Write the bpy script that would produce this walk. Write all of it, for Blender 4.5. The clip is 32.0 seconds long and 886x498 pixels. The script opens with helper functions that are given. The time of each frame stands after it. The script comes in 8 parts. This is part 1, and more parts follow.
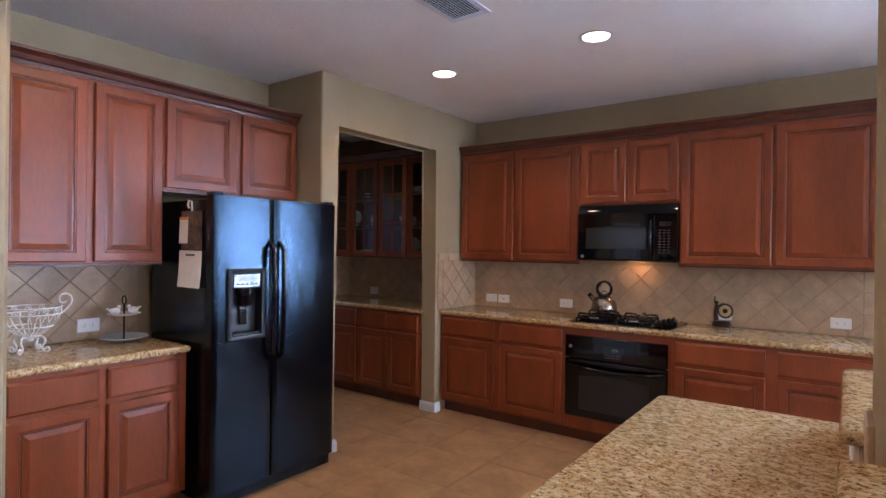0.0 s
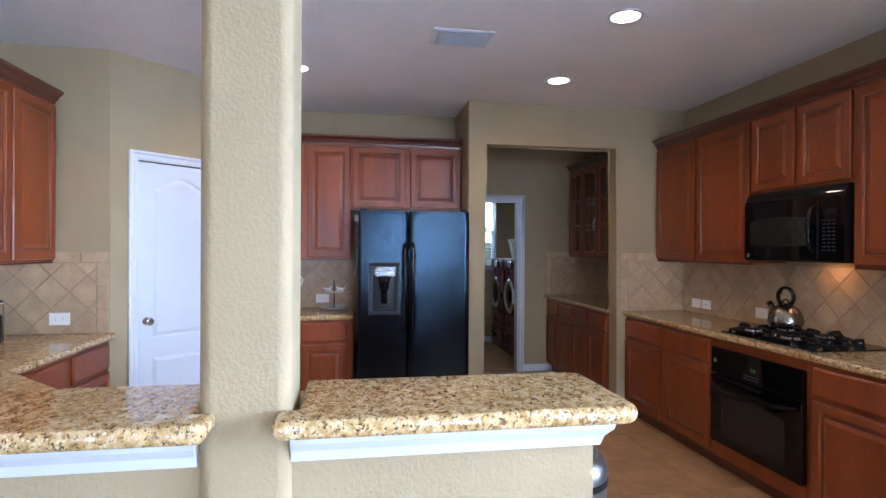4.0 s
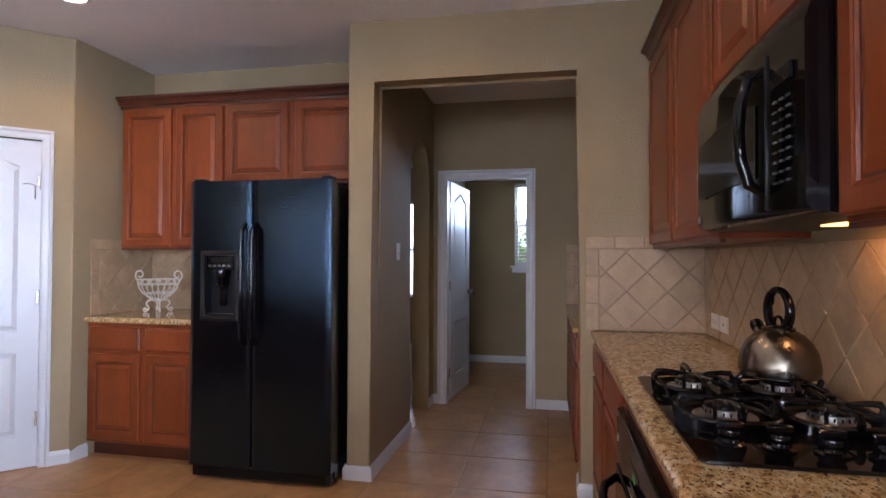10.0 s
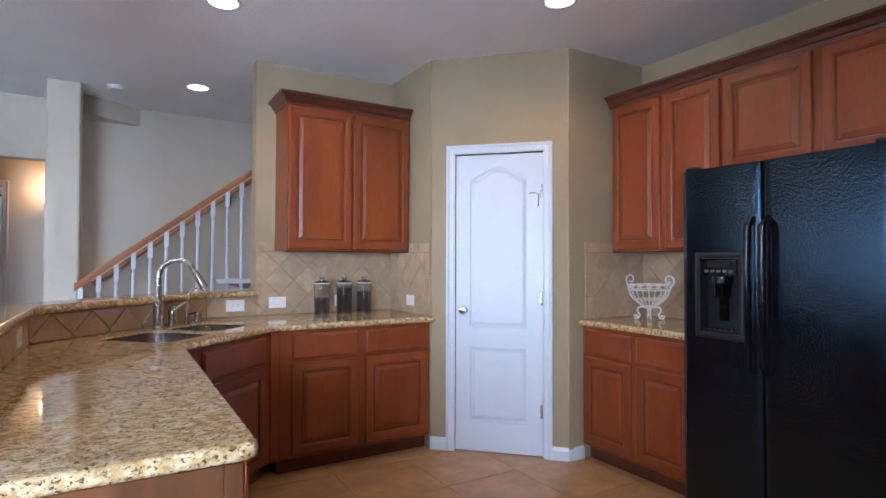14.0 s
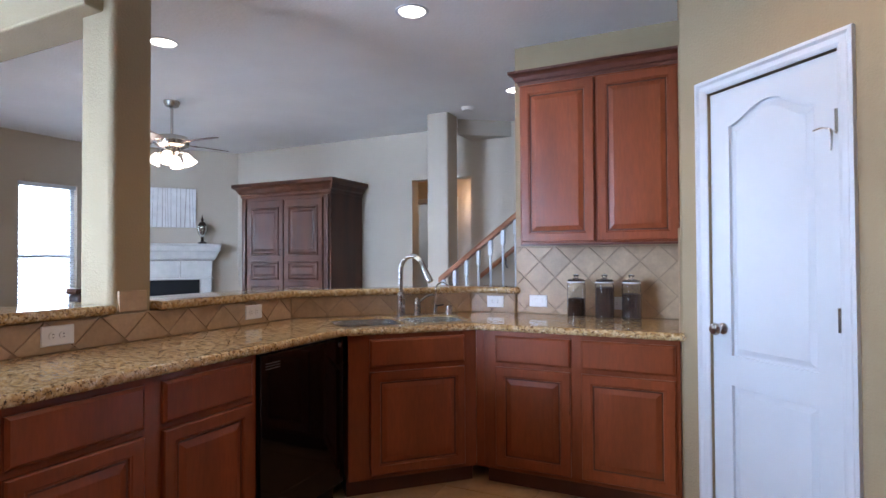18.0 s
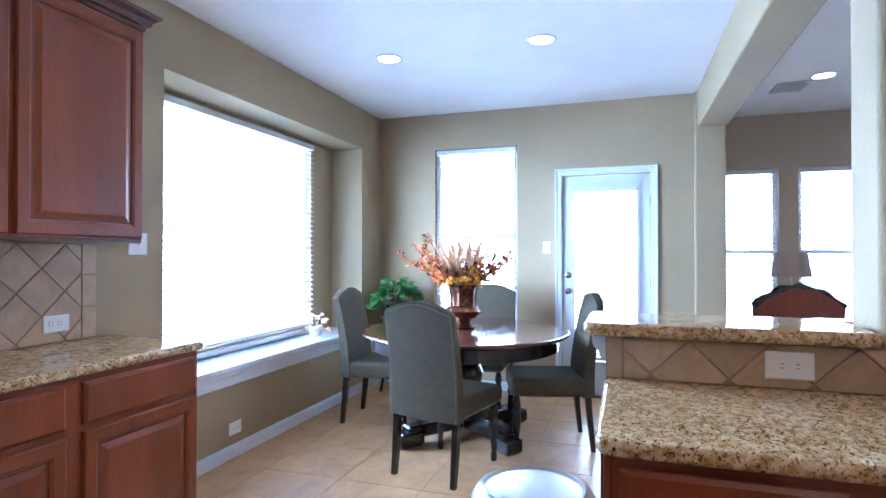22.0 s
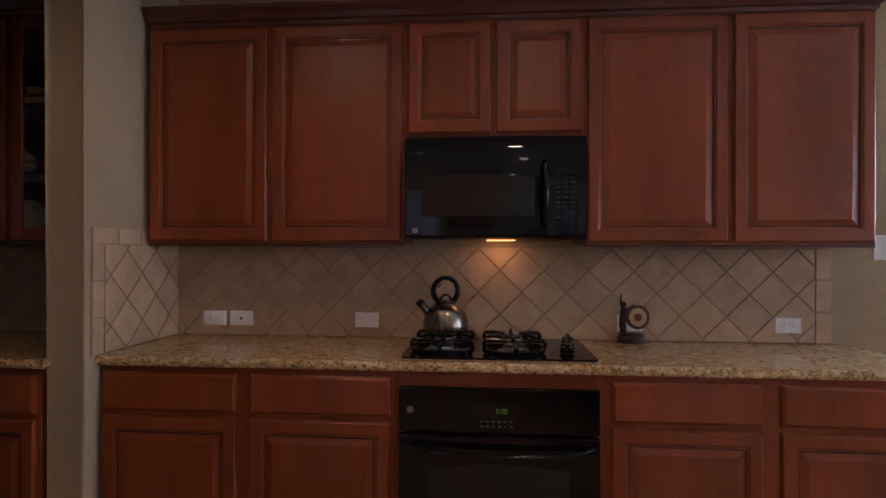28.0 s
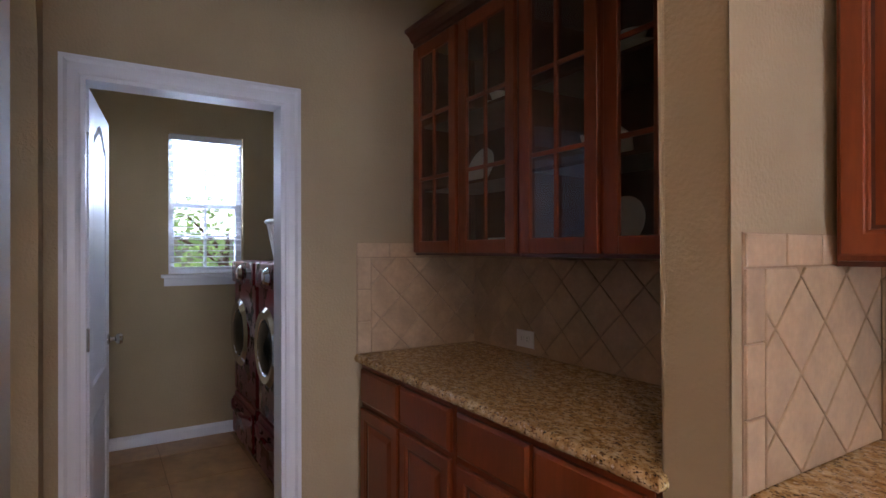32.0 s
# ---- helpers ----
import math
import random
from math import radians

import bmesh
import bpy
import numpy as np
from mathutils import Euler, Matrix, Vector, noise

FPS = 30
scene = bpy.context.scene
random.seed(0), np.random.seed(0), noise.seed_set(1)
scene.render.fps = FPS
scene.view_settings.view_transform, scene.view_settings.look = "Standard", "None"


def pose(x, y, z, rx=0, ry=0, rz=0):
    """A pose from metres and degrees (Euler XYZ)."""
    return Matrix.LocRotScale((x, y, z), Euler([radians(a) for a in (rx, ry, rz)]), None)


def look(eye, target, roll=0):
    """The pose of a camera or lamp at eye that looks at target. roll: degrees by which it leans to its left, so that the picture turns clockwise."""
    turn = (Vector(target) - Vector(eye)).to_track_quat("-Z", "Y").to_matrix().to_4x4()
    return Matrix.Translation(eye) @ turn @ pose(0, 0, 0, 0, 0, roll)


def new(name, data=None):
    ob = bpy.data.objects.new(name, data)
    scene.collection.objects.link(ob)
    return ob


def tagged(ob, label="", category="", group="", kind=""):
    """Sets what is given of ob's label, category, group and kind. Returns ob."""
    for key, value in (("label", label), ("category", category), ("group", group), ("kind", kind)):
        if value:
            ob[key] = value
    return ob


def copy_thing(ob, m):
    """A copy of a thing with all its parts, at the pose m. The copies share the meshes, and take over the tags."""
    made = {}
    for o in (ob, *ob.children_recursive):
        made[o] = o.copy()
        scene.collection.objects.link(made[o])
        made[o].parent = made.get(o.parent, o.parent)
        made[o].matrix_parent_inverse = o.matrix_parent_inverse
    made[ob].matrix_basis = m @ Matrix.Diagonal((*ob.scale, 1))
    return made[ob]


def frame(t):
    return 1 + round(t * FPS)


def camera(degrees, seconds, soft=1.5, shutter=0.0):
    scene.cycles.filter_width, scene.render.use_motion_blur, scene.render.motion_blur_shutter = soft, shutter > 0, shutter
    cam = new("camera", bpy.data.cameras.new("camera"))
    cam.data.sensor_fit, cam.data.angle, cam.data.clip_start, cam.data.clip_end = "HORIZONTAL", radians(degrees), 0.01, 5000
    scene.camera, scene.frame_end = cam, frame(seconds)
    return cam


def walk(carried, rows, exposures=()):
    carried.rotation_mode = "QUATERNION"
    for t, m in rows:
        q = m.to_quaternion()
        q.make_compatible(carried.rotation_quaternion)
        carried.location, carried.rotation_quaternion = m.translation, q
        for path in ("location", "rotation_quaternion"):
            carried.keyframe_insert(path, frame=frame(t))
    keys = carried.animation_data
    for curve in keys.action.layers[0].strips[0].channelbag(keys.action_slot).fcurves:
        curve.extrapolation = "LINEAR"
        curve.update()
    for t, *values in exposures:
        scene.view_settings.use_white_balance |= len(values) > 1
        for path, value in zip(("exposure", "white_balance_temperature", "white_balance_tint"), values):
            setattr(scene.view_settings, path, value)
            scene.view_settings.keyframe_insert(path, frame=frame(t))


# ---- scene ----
cam = camera(77.7, 32.0)
PATH = [
    (0, (-0.06, -0.288, 1.477), (-1.245, 1.327, 1.473), 0.7),
    (0.5, (0.127, -0.166, 1.452), (-1.234, 1.3, 1.449), 0.4),
    (1, (0.322, -0.07, 1.44), (-1.204, 1.223, 1.443), 0.2),
    (1.5, (0.601, 0.062, 1.438), (-1.09, 1.13, 1.454), 0.0),
    (2, (0.828, 0.225, 1.43), (-0.972, 1.097, 1.446), -0.0),
    (2.5, (1.04, 0.466, 1.435), (-0.832, 1.171, 1.451), 0.0),
    (4.5, (1.558, 1.671, 1.461), (-0.426, 1.927, 1.457), 0.3),
    (5, (1.533, 1.99, 1.457), (-0.454, 2.212, 1.454), 0.2),
    (5.5, (1.368, 2.284, 1.449), (-0.622, 2.486, 1.446), 0.1),
    (6, (1.175, 2.545, 1.446), (-0.816, 2.736, 1.452), 0.1),
    (6.5, (0.913, 2.787, 1.432), (-1.079, 2.965, 1.45), 0.1),
    (7, (0.691, 2.943, 1.404), (-1.3, 3.125, 1.426), 0.2),
    (7.5, (0.469, 3.116, 1.372), (-1.523, 3.297, 1.395), 0.3),
    (8, (0.298, 3.195, 1.339), (-1.692, 3.392, 1.361), 0.4),
    (8.5, (0.115, 3.336, 1.32), (-1.879, 3.491, 1.34), 0.4),
    (9, (0.012, 3.397, 1.302), (-1.988, 3.43, 1.324), 0.3),
    (9.5, (0.02, 3.435, 1.299), (-1.975, 3.312, 1.326), 0.2),
    (10, (0.072, 3.497, 1.301), (-1.89, 3.113, 1.337), 0.2),
    (10.5, (0.097, 3.607, 1.294), (-1.78, 2.92, 1.334), 0.2),
    (11, (0.136, 3.685, 1.278), (-1.644, 2.775, 1.323), 0.3),
    (11.5, (0.149, 3.697, 1.266), (-1.529, 2.61, 1.32), 0.3),
    (12, (0.134, 3.672, 1.259), (-1.441, 2.442, 1.317), 0.3),
    (12.5, (0.088, 3.648, 1.254), (-1.395, 2.307, 1.313), 0.3),
    (13, (-0.018, 3.513, 1.261), (-1.379, 2.049, 1.317), 0.2),
    (13.5, (-0.129, 3.281, 1.287), (-1.35, 1.698, 1.344), 0.2),
    (14, (-0.376, 3.175, 1.302), (-1.397, 1.455, 1.344), 0.2),
    (14.5, (-0.626, 3.154, 1.329), (-1.39, 1.307, 1.37), 0.1),
    (16.5, (-1.751, 3.088, 1.301), (-1.586, 1.095, 1.326), -0.2),
    (17, (-2.014, 2.997, 1.302), (-1.627, 1.035, 1.335), -0.3),
    (17.5, (-2.233, 2.912, 1.296), (-1.621, 1.008, 1.332), -0.3),
    (18, (-2.383, 2.762, 1.283), (-1.514, 0.96, 1.318), -0.3),
    (18.5, (-2.496, 2.504, 1.273), (-1.393, 0.836, 1.316), -0.5),
    (19, (-2.493, 2.303, 1.254), (-1.202, 0.776, 1.293), -0.5),
    (19.5, (-2.408, 2.124, 1.246), (-0.892, 0.82, 1.273), -0.6),
    (20, (-2.224, 1.987, 1.245), (-0.491, 0.989, 1.26), -0.6),
    (20.5, (-2.064, 1.908, 1.268), (-0.158, 1.303, 1.279), -0.6),
    (21, (-1.965, 1.911, 1.285), (0.021, 1.677, 1.297), -0.5),
    (21.5, (-1.893, 1.921, 1.3), (0.093, 2.165, 1.315), -0.2),
    (22, (-1.864, 1.902, 1.306), (0.036, 2.527, 1.326), -0.0),
    (22.5, (-1.813, 1.912, 1.304), (-0.055, 2.865, 1.332), 0.1),
    (23, (-1.694, 1.867, 1.304), (-0.166, 3.157, 1.336), 0.3),
    (23.5, (-1.592, 1.837, 1.305), (-0.345, 3.401, 1.33), 0.4),
    (24, (-1.498, 1.739, 1.289), (-0.557, 3.505, 1.281), 0.6),
    (24.5, (-1.481, 1.711, 1.304), (-0.761, 3.577, 1.29), 0.6),
    (25, (-1.524, 1.719, 1.324), (-1.009, 3.651, 1.311), 0.5),
    (25.5, (-1.542, 1.721, 1.333), (-1.195, 3.69, 1.32), 0.4),
    (27.5, (-1.396, 1.591, 1.342), (-1.471, 3.59, 1.343), 0.3),
    (28, (-1.481, 1.632, 1.341), (-1.634, 3.626, 1.346), 0.2),
    (28.5, (-1.609, 1.747, 1.342), (-1.921, 3.722, 1.351), 0.2),
    (29, (-1.717, 1.848, 1.336), (-2.192, 3.791, 1.343), 0.2),
    (29.5, (-1.647, 2.059, 1.328), (-2.499, 3.868, 1.327), 0.1),
    (30, (-1.769, 2.199, 1.343), (-2.896, 3.851, 1.344), 0.0),
    (30.5, (-1.897, 2.283, 1.363), (-3.246, 3.76, 1.363), 0.0),
    (31, (-2.095, 2.415, 1.379), (-3.605, 3.727, 1.379), 0.0),
    (31.5, (-2.245, 2.503, 1.38), (-3.864, 3.677, 1.376), -0.0),
    (32, (-2.429, 2.623, 1.397), (-4.125, 3.682, 1.399), -0.1),
]
EXPOSURES = [(0, 0.12, 5800, 22), (1, 0.12, 5900, 19), (2, 0.1, 5700, 16), (5, -0.05, 5650, 19), (7, -0.05, 6500, 22), (9, -0.15, 6400, 25), (11, -0.2, 6400, 22), (12, -0.15, 6100, 20), (15, -0.2, 5800, 18), (18, -0.12, 5700, 17), (19.3, 0.0, 5600, 17), (20.5, 0.15, 5250, 17), (21.2, 0.15, 5050, 16), (22.3, 0.08, 4850, 15), (23.2, -0.48, 4850, 16), (24, -0.62, 4950, 17), (25.5, -1.08, 5250, 19), (28, -0.82, 6100, 29), (29, -0.45, 6500, 30), (30, -0.25, 6450, 29), (32, 0.32, 6450, 28)]
walk(cam, [(t, look(eye, target, roll)) for t, eye, target, roll in PATH], EXPOSURES)

# ---- world, sun and window light ----
world = bpy.data.worlds.new("sky")
scene.world = world
world.use_nodes = True
wn = world.node_tree
sky = wn.nodes.new("ShaderNodeTexSky")
sky.sky_type = "NISHITA"
sky.sun_disc = False
sky.sun_elevation, sky.sun_rotation = radians(58), radians(195)
wn.nodes["Background"].inputs["Strength"].default_value = 0.15
wn.links.new(sky.outputs["Color"], wn.nodes["Background"].inputs["Color"])
sun = new("sun", bpy.data.lights.new("sun", "SUN"))
sun.data.energy, sun.data.angle, sun.data.color = 4.0, radians(0.5), (1.0, 0.95, 0.88)
sun.matrix_world = look((0, 0, 0), (0.22, 0.5, -0.85))


def area_lamp(name, eye, target, w, h, watts, color=(0.72, 0.84, 1.0), spread=180):
    """Sky light standing in a window's opening; also the added fill in the bedroom."""
    ob = new(name, bpy.data.lights.new(name, "AREA"))
    ob.data.shape, ob.data.size, ob.data.size_y = "RECTANGLE", w, h
    ob.data.energy, ob.data.color, ob.data.spread = watts, color, radians(spread)
    ob.matrix_world = look(eye, target)
    return ob


area_lamp("sky_lamp_bay", (1.68, 4.95, 1.5), (1.9, 2.9, 1.95), 1.9, 1.75, 680, (0.62, 0.8, 1.0))
area_lamp("sky_lamp_dining", (3.72, 3.28, 1.45), (-3.0, 3.05, 0.9), 0.85, 1.75, 58, (0.74, 0.87, 1.0), 130)
area_lamp("sky_lamp_back_door", (3.62, 2.06, 1.15), (-3.0, 2.4, 0.8), 0.6, 1.6, 46, (0.74, 0.87, 1.0), 130)
area_lamp("sky_lamp_living_a", (4.85, 0.66, 1.4), (2.0, 0.2, 0.9), 0.6, 1.6, 36)
area_lamp("sky_lamp_living_b", (4.85, -0.1, 1.4), (2.0, -0.4, 0.9), 0.75, 1.6, 45)
area_lamp("sky_lamp_living_c", (4.85, -1.0, 1.4), (2.0, -1.2, 0.9), 0.6, 1.6, 36)
area_lamp("sky_lamp_laundry", (-7.1, 3.31, 2.03), (-5.6, 3.1, 1.4), 0.55, 0.44, 70, (0.5, 0.72, 1.0))
area_lamp("sky_lamp_study", (-8.4, 1.3, 1.5), (0, 1.3, 1.2), 1.2, 1.5, 34)


# ---- materials ----
def rgb(node, name, value):
    node.inputs[name].default_value = (*value, 1) if len(value) == 3 else value


def material(name, base, rough=0.5, metal=0.0, vary=0.12, scale=8.0, grain=0.0, grain_scale=120.0, bump=0.0, bump_scale=150.0,
             stretch=(1, 1, 1), coat=0.0, island=0.0, rough_vary=0.08, emit=None, emit_strength=0.0, transmission=0.0, spec=0.5):
    m = bpy.data.materials.new(name)
    m.use_nodes = True
    nt = m.node_tree
    b = nt.nodes["Principled BSDF"]
    tc = nt.nodes.new("ShaderNodeTexCoord")
    mp = nt.nodes.new("ShaderNodeMapping")
    mp.inputs["Scale"].default_value = stretch
    nt.links.new(tc.outputs["Object"], mp.inputs["Vector"])
    n1 = nt.nodes.new("ShaderNodeTexNoise")
    n1.inputs["Scale"].default_value, n1.inputs["Detail"].default_value = scale, 4
    nt.links.new(mp.outputs["Vector"], n1.inputs["Vector"])
    dark = tuple(c * (1 - vary) for c in base)
    light = tuple(min(1, c * (1 + vary)) for c in base)
    mix = nt.nodes.new("ShaderNodeMix")
    mix.data_type = "RGBA"
    ramp = nt.nodes.new("ShaderNodeMapRange")
    ramp.inputs["From Min"].default_value, ramp.inputs["From Max"].default_value = 0.3, 0.7
    nt.links.new(n1.outputs["Fac"], ramp.inputs["Value"])
    nt.links.new(ramp.outputs["Result"], mix.inputs["Factor"])
    mix.inputs["A"].default_value, mix.inputs["B"].default_value = (*dark, 1), (*light, 1)
    color = mix.outputs["Result"]
    if grain:
        n2 = nt.nodes.new("ShaderNodeTexNoise")
        n2.inputs["Scale"].default_value, n2.inputs["Detail"].default_value = grain_scale, 3
        nt.links.new(mp.outputs["Vector"], n2.inputs["Vector"])
        r2 = nt.nodes.new("ShaderNodeMapRange")
        r2.inputs["From Min"].default_value, r2.inputs["From Max"].default_value = 0.3, 0.7
        r2.inputs["To Min"].default_value, r2.inputs["To Max"].default_value = 1 - grain, 1 + grain
        nt.links.new(n2.outputs["Fac"], r2.inputs["Value"])
        mul = nt.nodes.new("ShaderNodeVectorMath")
        mul.operation = "SCALE"
        nt.links.new(color, mul.inputs[0])
        nt.links.new(r2.outputs["Result"], mul.inputs["Scale"])
        color = mul.outputs["Vector"]
    if island:
        oi = nt.nodes.new("ShaderNodeObjectInfo")
        r3 = nt.nodes.new("ShaderNodeMapRange")
        r3.inputs["To Min"].default_value, r3.inputs["To Max"].default_value = 1 - island, 1 + island
        nt.links.new(oi.outputs["Random"], r3.inputs["Value"])
        mul2 = nt.nodes.new("ShaderNodeVectorMath")
        mul2.operation = "SCALE"
        nt.links.new(color, mul2.inputs[0])
        nt.links.new(r3.outputs["Result"], mul2.inputs["Scale"])
        color = mul2.outputs["Vector"]
        add = nt.nodes.new("ShaderNodeVectorMath")
        add.operation = "ADD"
        sc = nt.nodes.new("ShaderNodeVectorMath")
        sc.operation = "SCALE"
        sc.inputs["Scale"].default_value = 37.0
        cx = nt.nodes.new("ShaderNodeCombineXYZ")
        nt.links.new(oi.outputs["Random"], cx.inputs["X"])
        nt.links.new(oi.outputs["Random"], cx.inputs["Y"])
        nt.links.new(cx.outputs["Vector"], sc.inputs[0])
        nt.links.new(tc.outputs["Object"], add.inputs[0])
        nt.links.new(sc.outputs["Vector"], add.inputs[1])
        nt.links.new(add.outputs["Vector"], mp.inputs["Vector"])
    nt.links.new(color, b.inputs["Base Color"])
    rr = nt.nodes.new("ShaderNodeMapRange")
    rr.inputs["To Min"].default_value, rr.inputs["To Max"].default_value = max(0.02, rough - rough_vary), min(1, rough + rough_vary)
    nt.links.new(n1.outputs["Fac"], rr.inputs["Value"])
    nt.links.new(rr.outputs["Result"], b.inputs["Roughness"])
    b.inputs["Metallic"].default_value = metal
    b.inputs["Coat Weight"].default_value = coat
    b.inputs["Coat Roughness"].default_value = 0.12
    b.inputs["Transmission Weight"].default_value = transmission
    b.inputs["Specular IOR Level"].default_value = spec
    if emit:
        b.inputs["Emission Color"].default_value = (*emit, 1)
        b.inputs["Emission Strength"].default_value = emit_strength
    if bump:
        n3 = nt.nodes.new("ShaderNodeTexNoise")
        n3.inputs["Scale"].default_value, n3.inputs["Detail"].default_value = bump_scale, 3
        nt.links.new(mp.outputs["Vector"], n3.inputs["Vector"])
        bp = nt.nodes.new("ShaderNodeBump")
        bp.inputs["Strength"].default_value, bp.inputs["Distance"].default_value = bump, 0.01
        nt.links.new(n3.outputs["Fac"], bp.inputs["Height"])
        nt.links.new(bp.outputs["Normal"], b.inputs["Normal"])
    return m


def granite_material():
    """Cream and gold granite with brown and black flecks under polish."""
    m = bpy.data.materials.new("granite")
    m.use_nodes = True
    nt = m.node_tree
    b = nt.nodes["Principled BSDF"]
    tc = nt.nodes.new("ShaderNodeTexCoord")
    mp = nt.nodes.new("ShaderNodeMapping")
    mp.inputs["Rotation"].default_value = (0, 0, 0.5)
    mp.inputs["Scale"].default_value = (1.45, 2.0, 1.9)
    nt.links.new(tc.outputs["Object"], mp.inputs["Vector"])

    def noise_node(scale, detail, rough=0.55):
        n = nt.nodes.new("ShaderNodeTexNoise")
        n.inputs["Scale"].default_value, n.inputs["Detail"].default_value, n.inputs["Roughness"].default_value = scale, detail, rough
        nt.links.new(mp.outputs["Vector"], n.inputs["Vector"])
        return n

    def ramp_node(src, stops):
        r = nt.nodes.new("ShaderNodeValToRGB")
        r.color_ramp.interpolation = "LINEAR"
        while len(r.color_ramp.elements) < len(stops):
            r.color_ramp.elements.new(0.5)
        for e, (p, c) in zip(r.color_ramp.elements, stops):
            e.position, e.color = p, (*c, 1)
        nt.links.new(src, r.inputs["Fac"])
        return r.outputs["Color"]

    def mixed(fac, a, c):
        x = nt.nodes.new("ShaderNodeMix")
        x.data_type = "RGBA"
        nt.links.new(fac, x.inputs["Factor"])
        for sock, v in (("A", a), ("B", c)):
            if isinstance(v, tuple):
                x.inputs[sock].default_value = (*v, 1)
            else:
                nt.links.new(v, x.inputs[sock])
        return x.outputs["Result"]

    base = ramp_node(noise_node(24, 6, 0.6).outputs["Fac"], ((0.3, (0.27, 0.145, 0.045)), (0.48, (0.5, 0.33, 0.14)), (0.64, (0.66, 0.52, 0.31))))
    brown = ramp_node(noise_node(46, 5, 0.65).outputs["Fac"], ((0.56, (0, 0, 0)), (0.61, (1, 1, 1))))
    black = ramp_node(noise_node(74, 4, 0.6).outputs["Fac"], ((0.59, (0, 0, 0)), (0.62, (1, 1, 1))))
    white = ramp_node(noise_node(58, 3).outputs["Fac"], ((0.31, (1, 1, 1)), (0.38, (0, 0, 0))))
    c = mixed(white, base, (0.74, 0.66, 0.52))
    c = mixed(brown, c, (0.15, 0.075, 0.03))
    c = mixed(black, c, (0.022, 0.016, 0.012))
    nt.links.new(c, b.inputs["Base Color"])
    b.inputs["Roughness"].default_value = 0.05
    b.inputs["Specular IOR Level"].default_value = 0.55
    return m


WALL = material("khaki_wall_paint", (0.345, 0.268, 0.16), 0.8, spec=0.2, vary=0.06, scale=2.0, bump=0.24, bump_scale=95)
CREAM = material("cream_wall_paint", (0.5, 0.43, 0.335), 0.65, vary=0.04, scale=2.0, bump=0.22, bump_scale=95)
CEIL = material("white_ceiling_paint", (0.84, 0.83, 0.81), 0.8, vary=0.03, scale=2.5, bump=0.3, bump_scale=45)
TRIM = material("white_trim_paint", (0.64, 0.67, 0.71), 0.32, vary=0.02, scale=5)
WOOD = material("cherry_stained_maple", (0.2, 0.044, 0.011), 0.34, vary=0.2, scale=6, grain=0.1, grain_scale=90, stretch=(1, 1, 0.16), coat=0.0, spec=0.4, island=0.05)
# Grooves, trim and toe kicks; inside the glazed cabinets its depth stands for shade.
WOOD_DARK = material("dark_cherry_glaze_and_shade", (0.085, 0.02, 0.009), 0.33, vary=0.2, scale=6, stretch=(1, 1, 0.2), coat=0.2)
PANEL_WOOD = material("brown_end_panel", (0.11, 0.038, 0.0145), 0.62, vary=0.32, scale=9, spec=0.1, grain=0.12, grain_scale=70, stretch=(1, 1, 0.1))
GRANITE = granite_material()
TILE = material("travertine_tile", (0.41, 0.285, 0.168), 0.42, vary=0.14, scale=11, grain=0.07, grain_scale=60, bump=0.08, bump_scale=70, island=0.07)
TILE_GROUT = material("tile_grout", (0.315, 0.22, 0.136), 0.85, vary=0.12, scale=40)
FLOOR_TILE = material("tan_floor_tile", (0.42, 0.24, 0.108), 0.36, vary=0.2, scale=4.5, grain=0.1, grain_scale=17, bump=0.03, bump_scale=30, island=0.05, rough_vary=0.05)
FLOOR_GROUT = material("floor_grout", (0.22, 0.13, 0.06), 0.9, vary=0.1, scale=30)
BLACK = material("black_gloss_enamel", (0.003, 0.003, 0.004), 0.04, vary=0.1, rough_vary=0.02, spec=0.36)
BLACK_TEX = material("black_textured_steel", (0.004, 0.004, 0.005), 0.1, vary=0.1, bump=0.13, bump_scale=110, rough_vary=0.02, spec=0.6)
# Blue put into the specular colour stands in for bluish window light in reflections.
BLACK_TEX.node_tree.nodes["Principled BSDF"].inputs["Specular Tint"].default_value = (0.4, 0.68, 1.0, 1)
BLACK_MATTE = material("black_plastic", (0.008, 0.008, 0.009), 0.4, vary=0.1, spec=0.3)
BLACK_GLASS = material("black_glass", (0.005, 0.005, 0.006), 0.05, rough_vary=0.02, vary=0.05, spec=0.5)
GREY_MESH = material("grey_door_glass", (0.016, 0.016, 0.0155), 0.08, rough_vary=0.02, vary=0.1, spec=0.4)
STEEL = material("brushed_steel", (0.42, 0.42, 0.42), 0.3, 1.0, vary=0.06, scale=20, stretch=(1, 1, 30))
KETTLE_STEEL = material("warm_brushed_steel", (0.24, 0.2, 0.16), 0.25, 1.0, vary=0.08, scale=20, stretch=(1, 1, 0.05))
SINK_STEEL = material("polished_sink_steel", (0.66, 0.64, 0.61), 0.14, 1.0, vary=0.06, scale=20, rough_vary=0.04)
NICKEL = material("satin_nickel", (0.5, 0.47, 0.43), 0.24, 1.0, vary=0.05)
CHROME = material("chrome", (0.75, 0.75, 0.76), 0.08, 1.0, vary=0.03, rough_vary=0.03)
IRON = material("black_cast_iron", (0.006, 0.006, 0.007), 0.2, vary=0.15, spec=0.45)
WHITE_PLASTIC = material("white_plastic", (0.78, 0.78, 0.76), 0.35, vary=0.02)
ENAMEL_WHITE = material("distressed_white_metal", (0.72, 0.68, 0.6), 0.5, vary=0.12, scale=60)
DARK_WOOD = material("dark_mahogany", (0.075, 0.018, 0.01), 0.16, vary=0.25, scale=5, stretch=(0.25, 1, 1), coat=0.6)
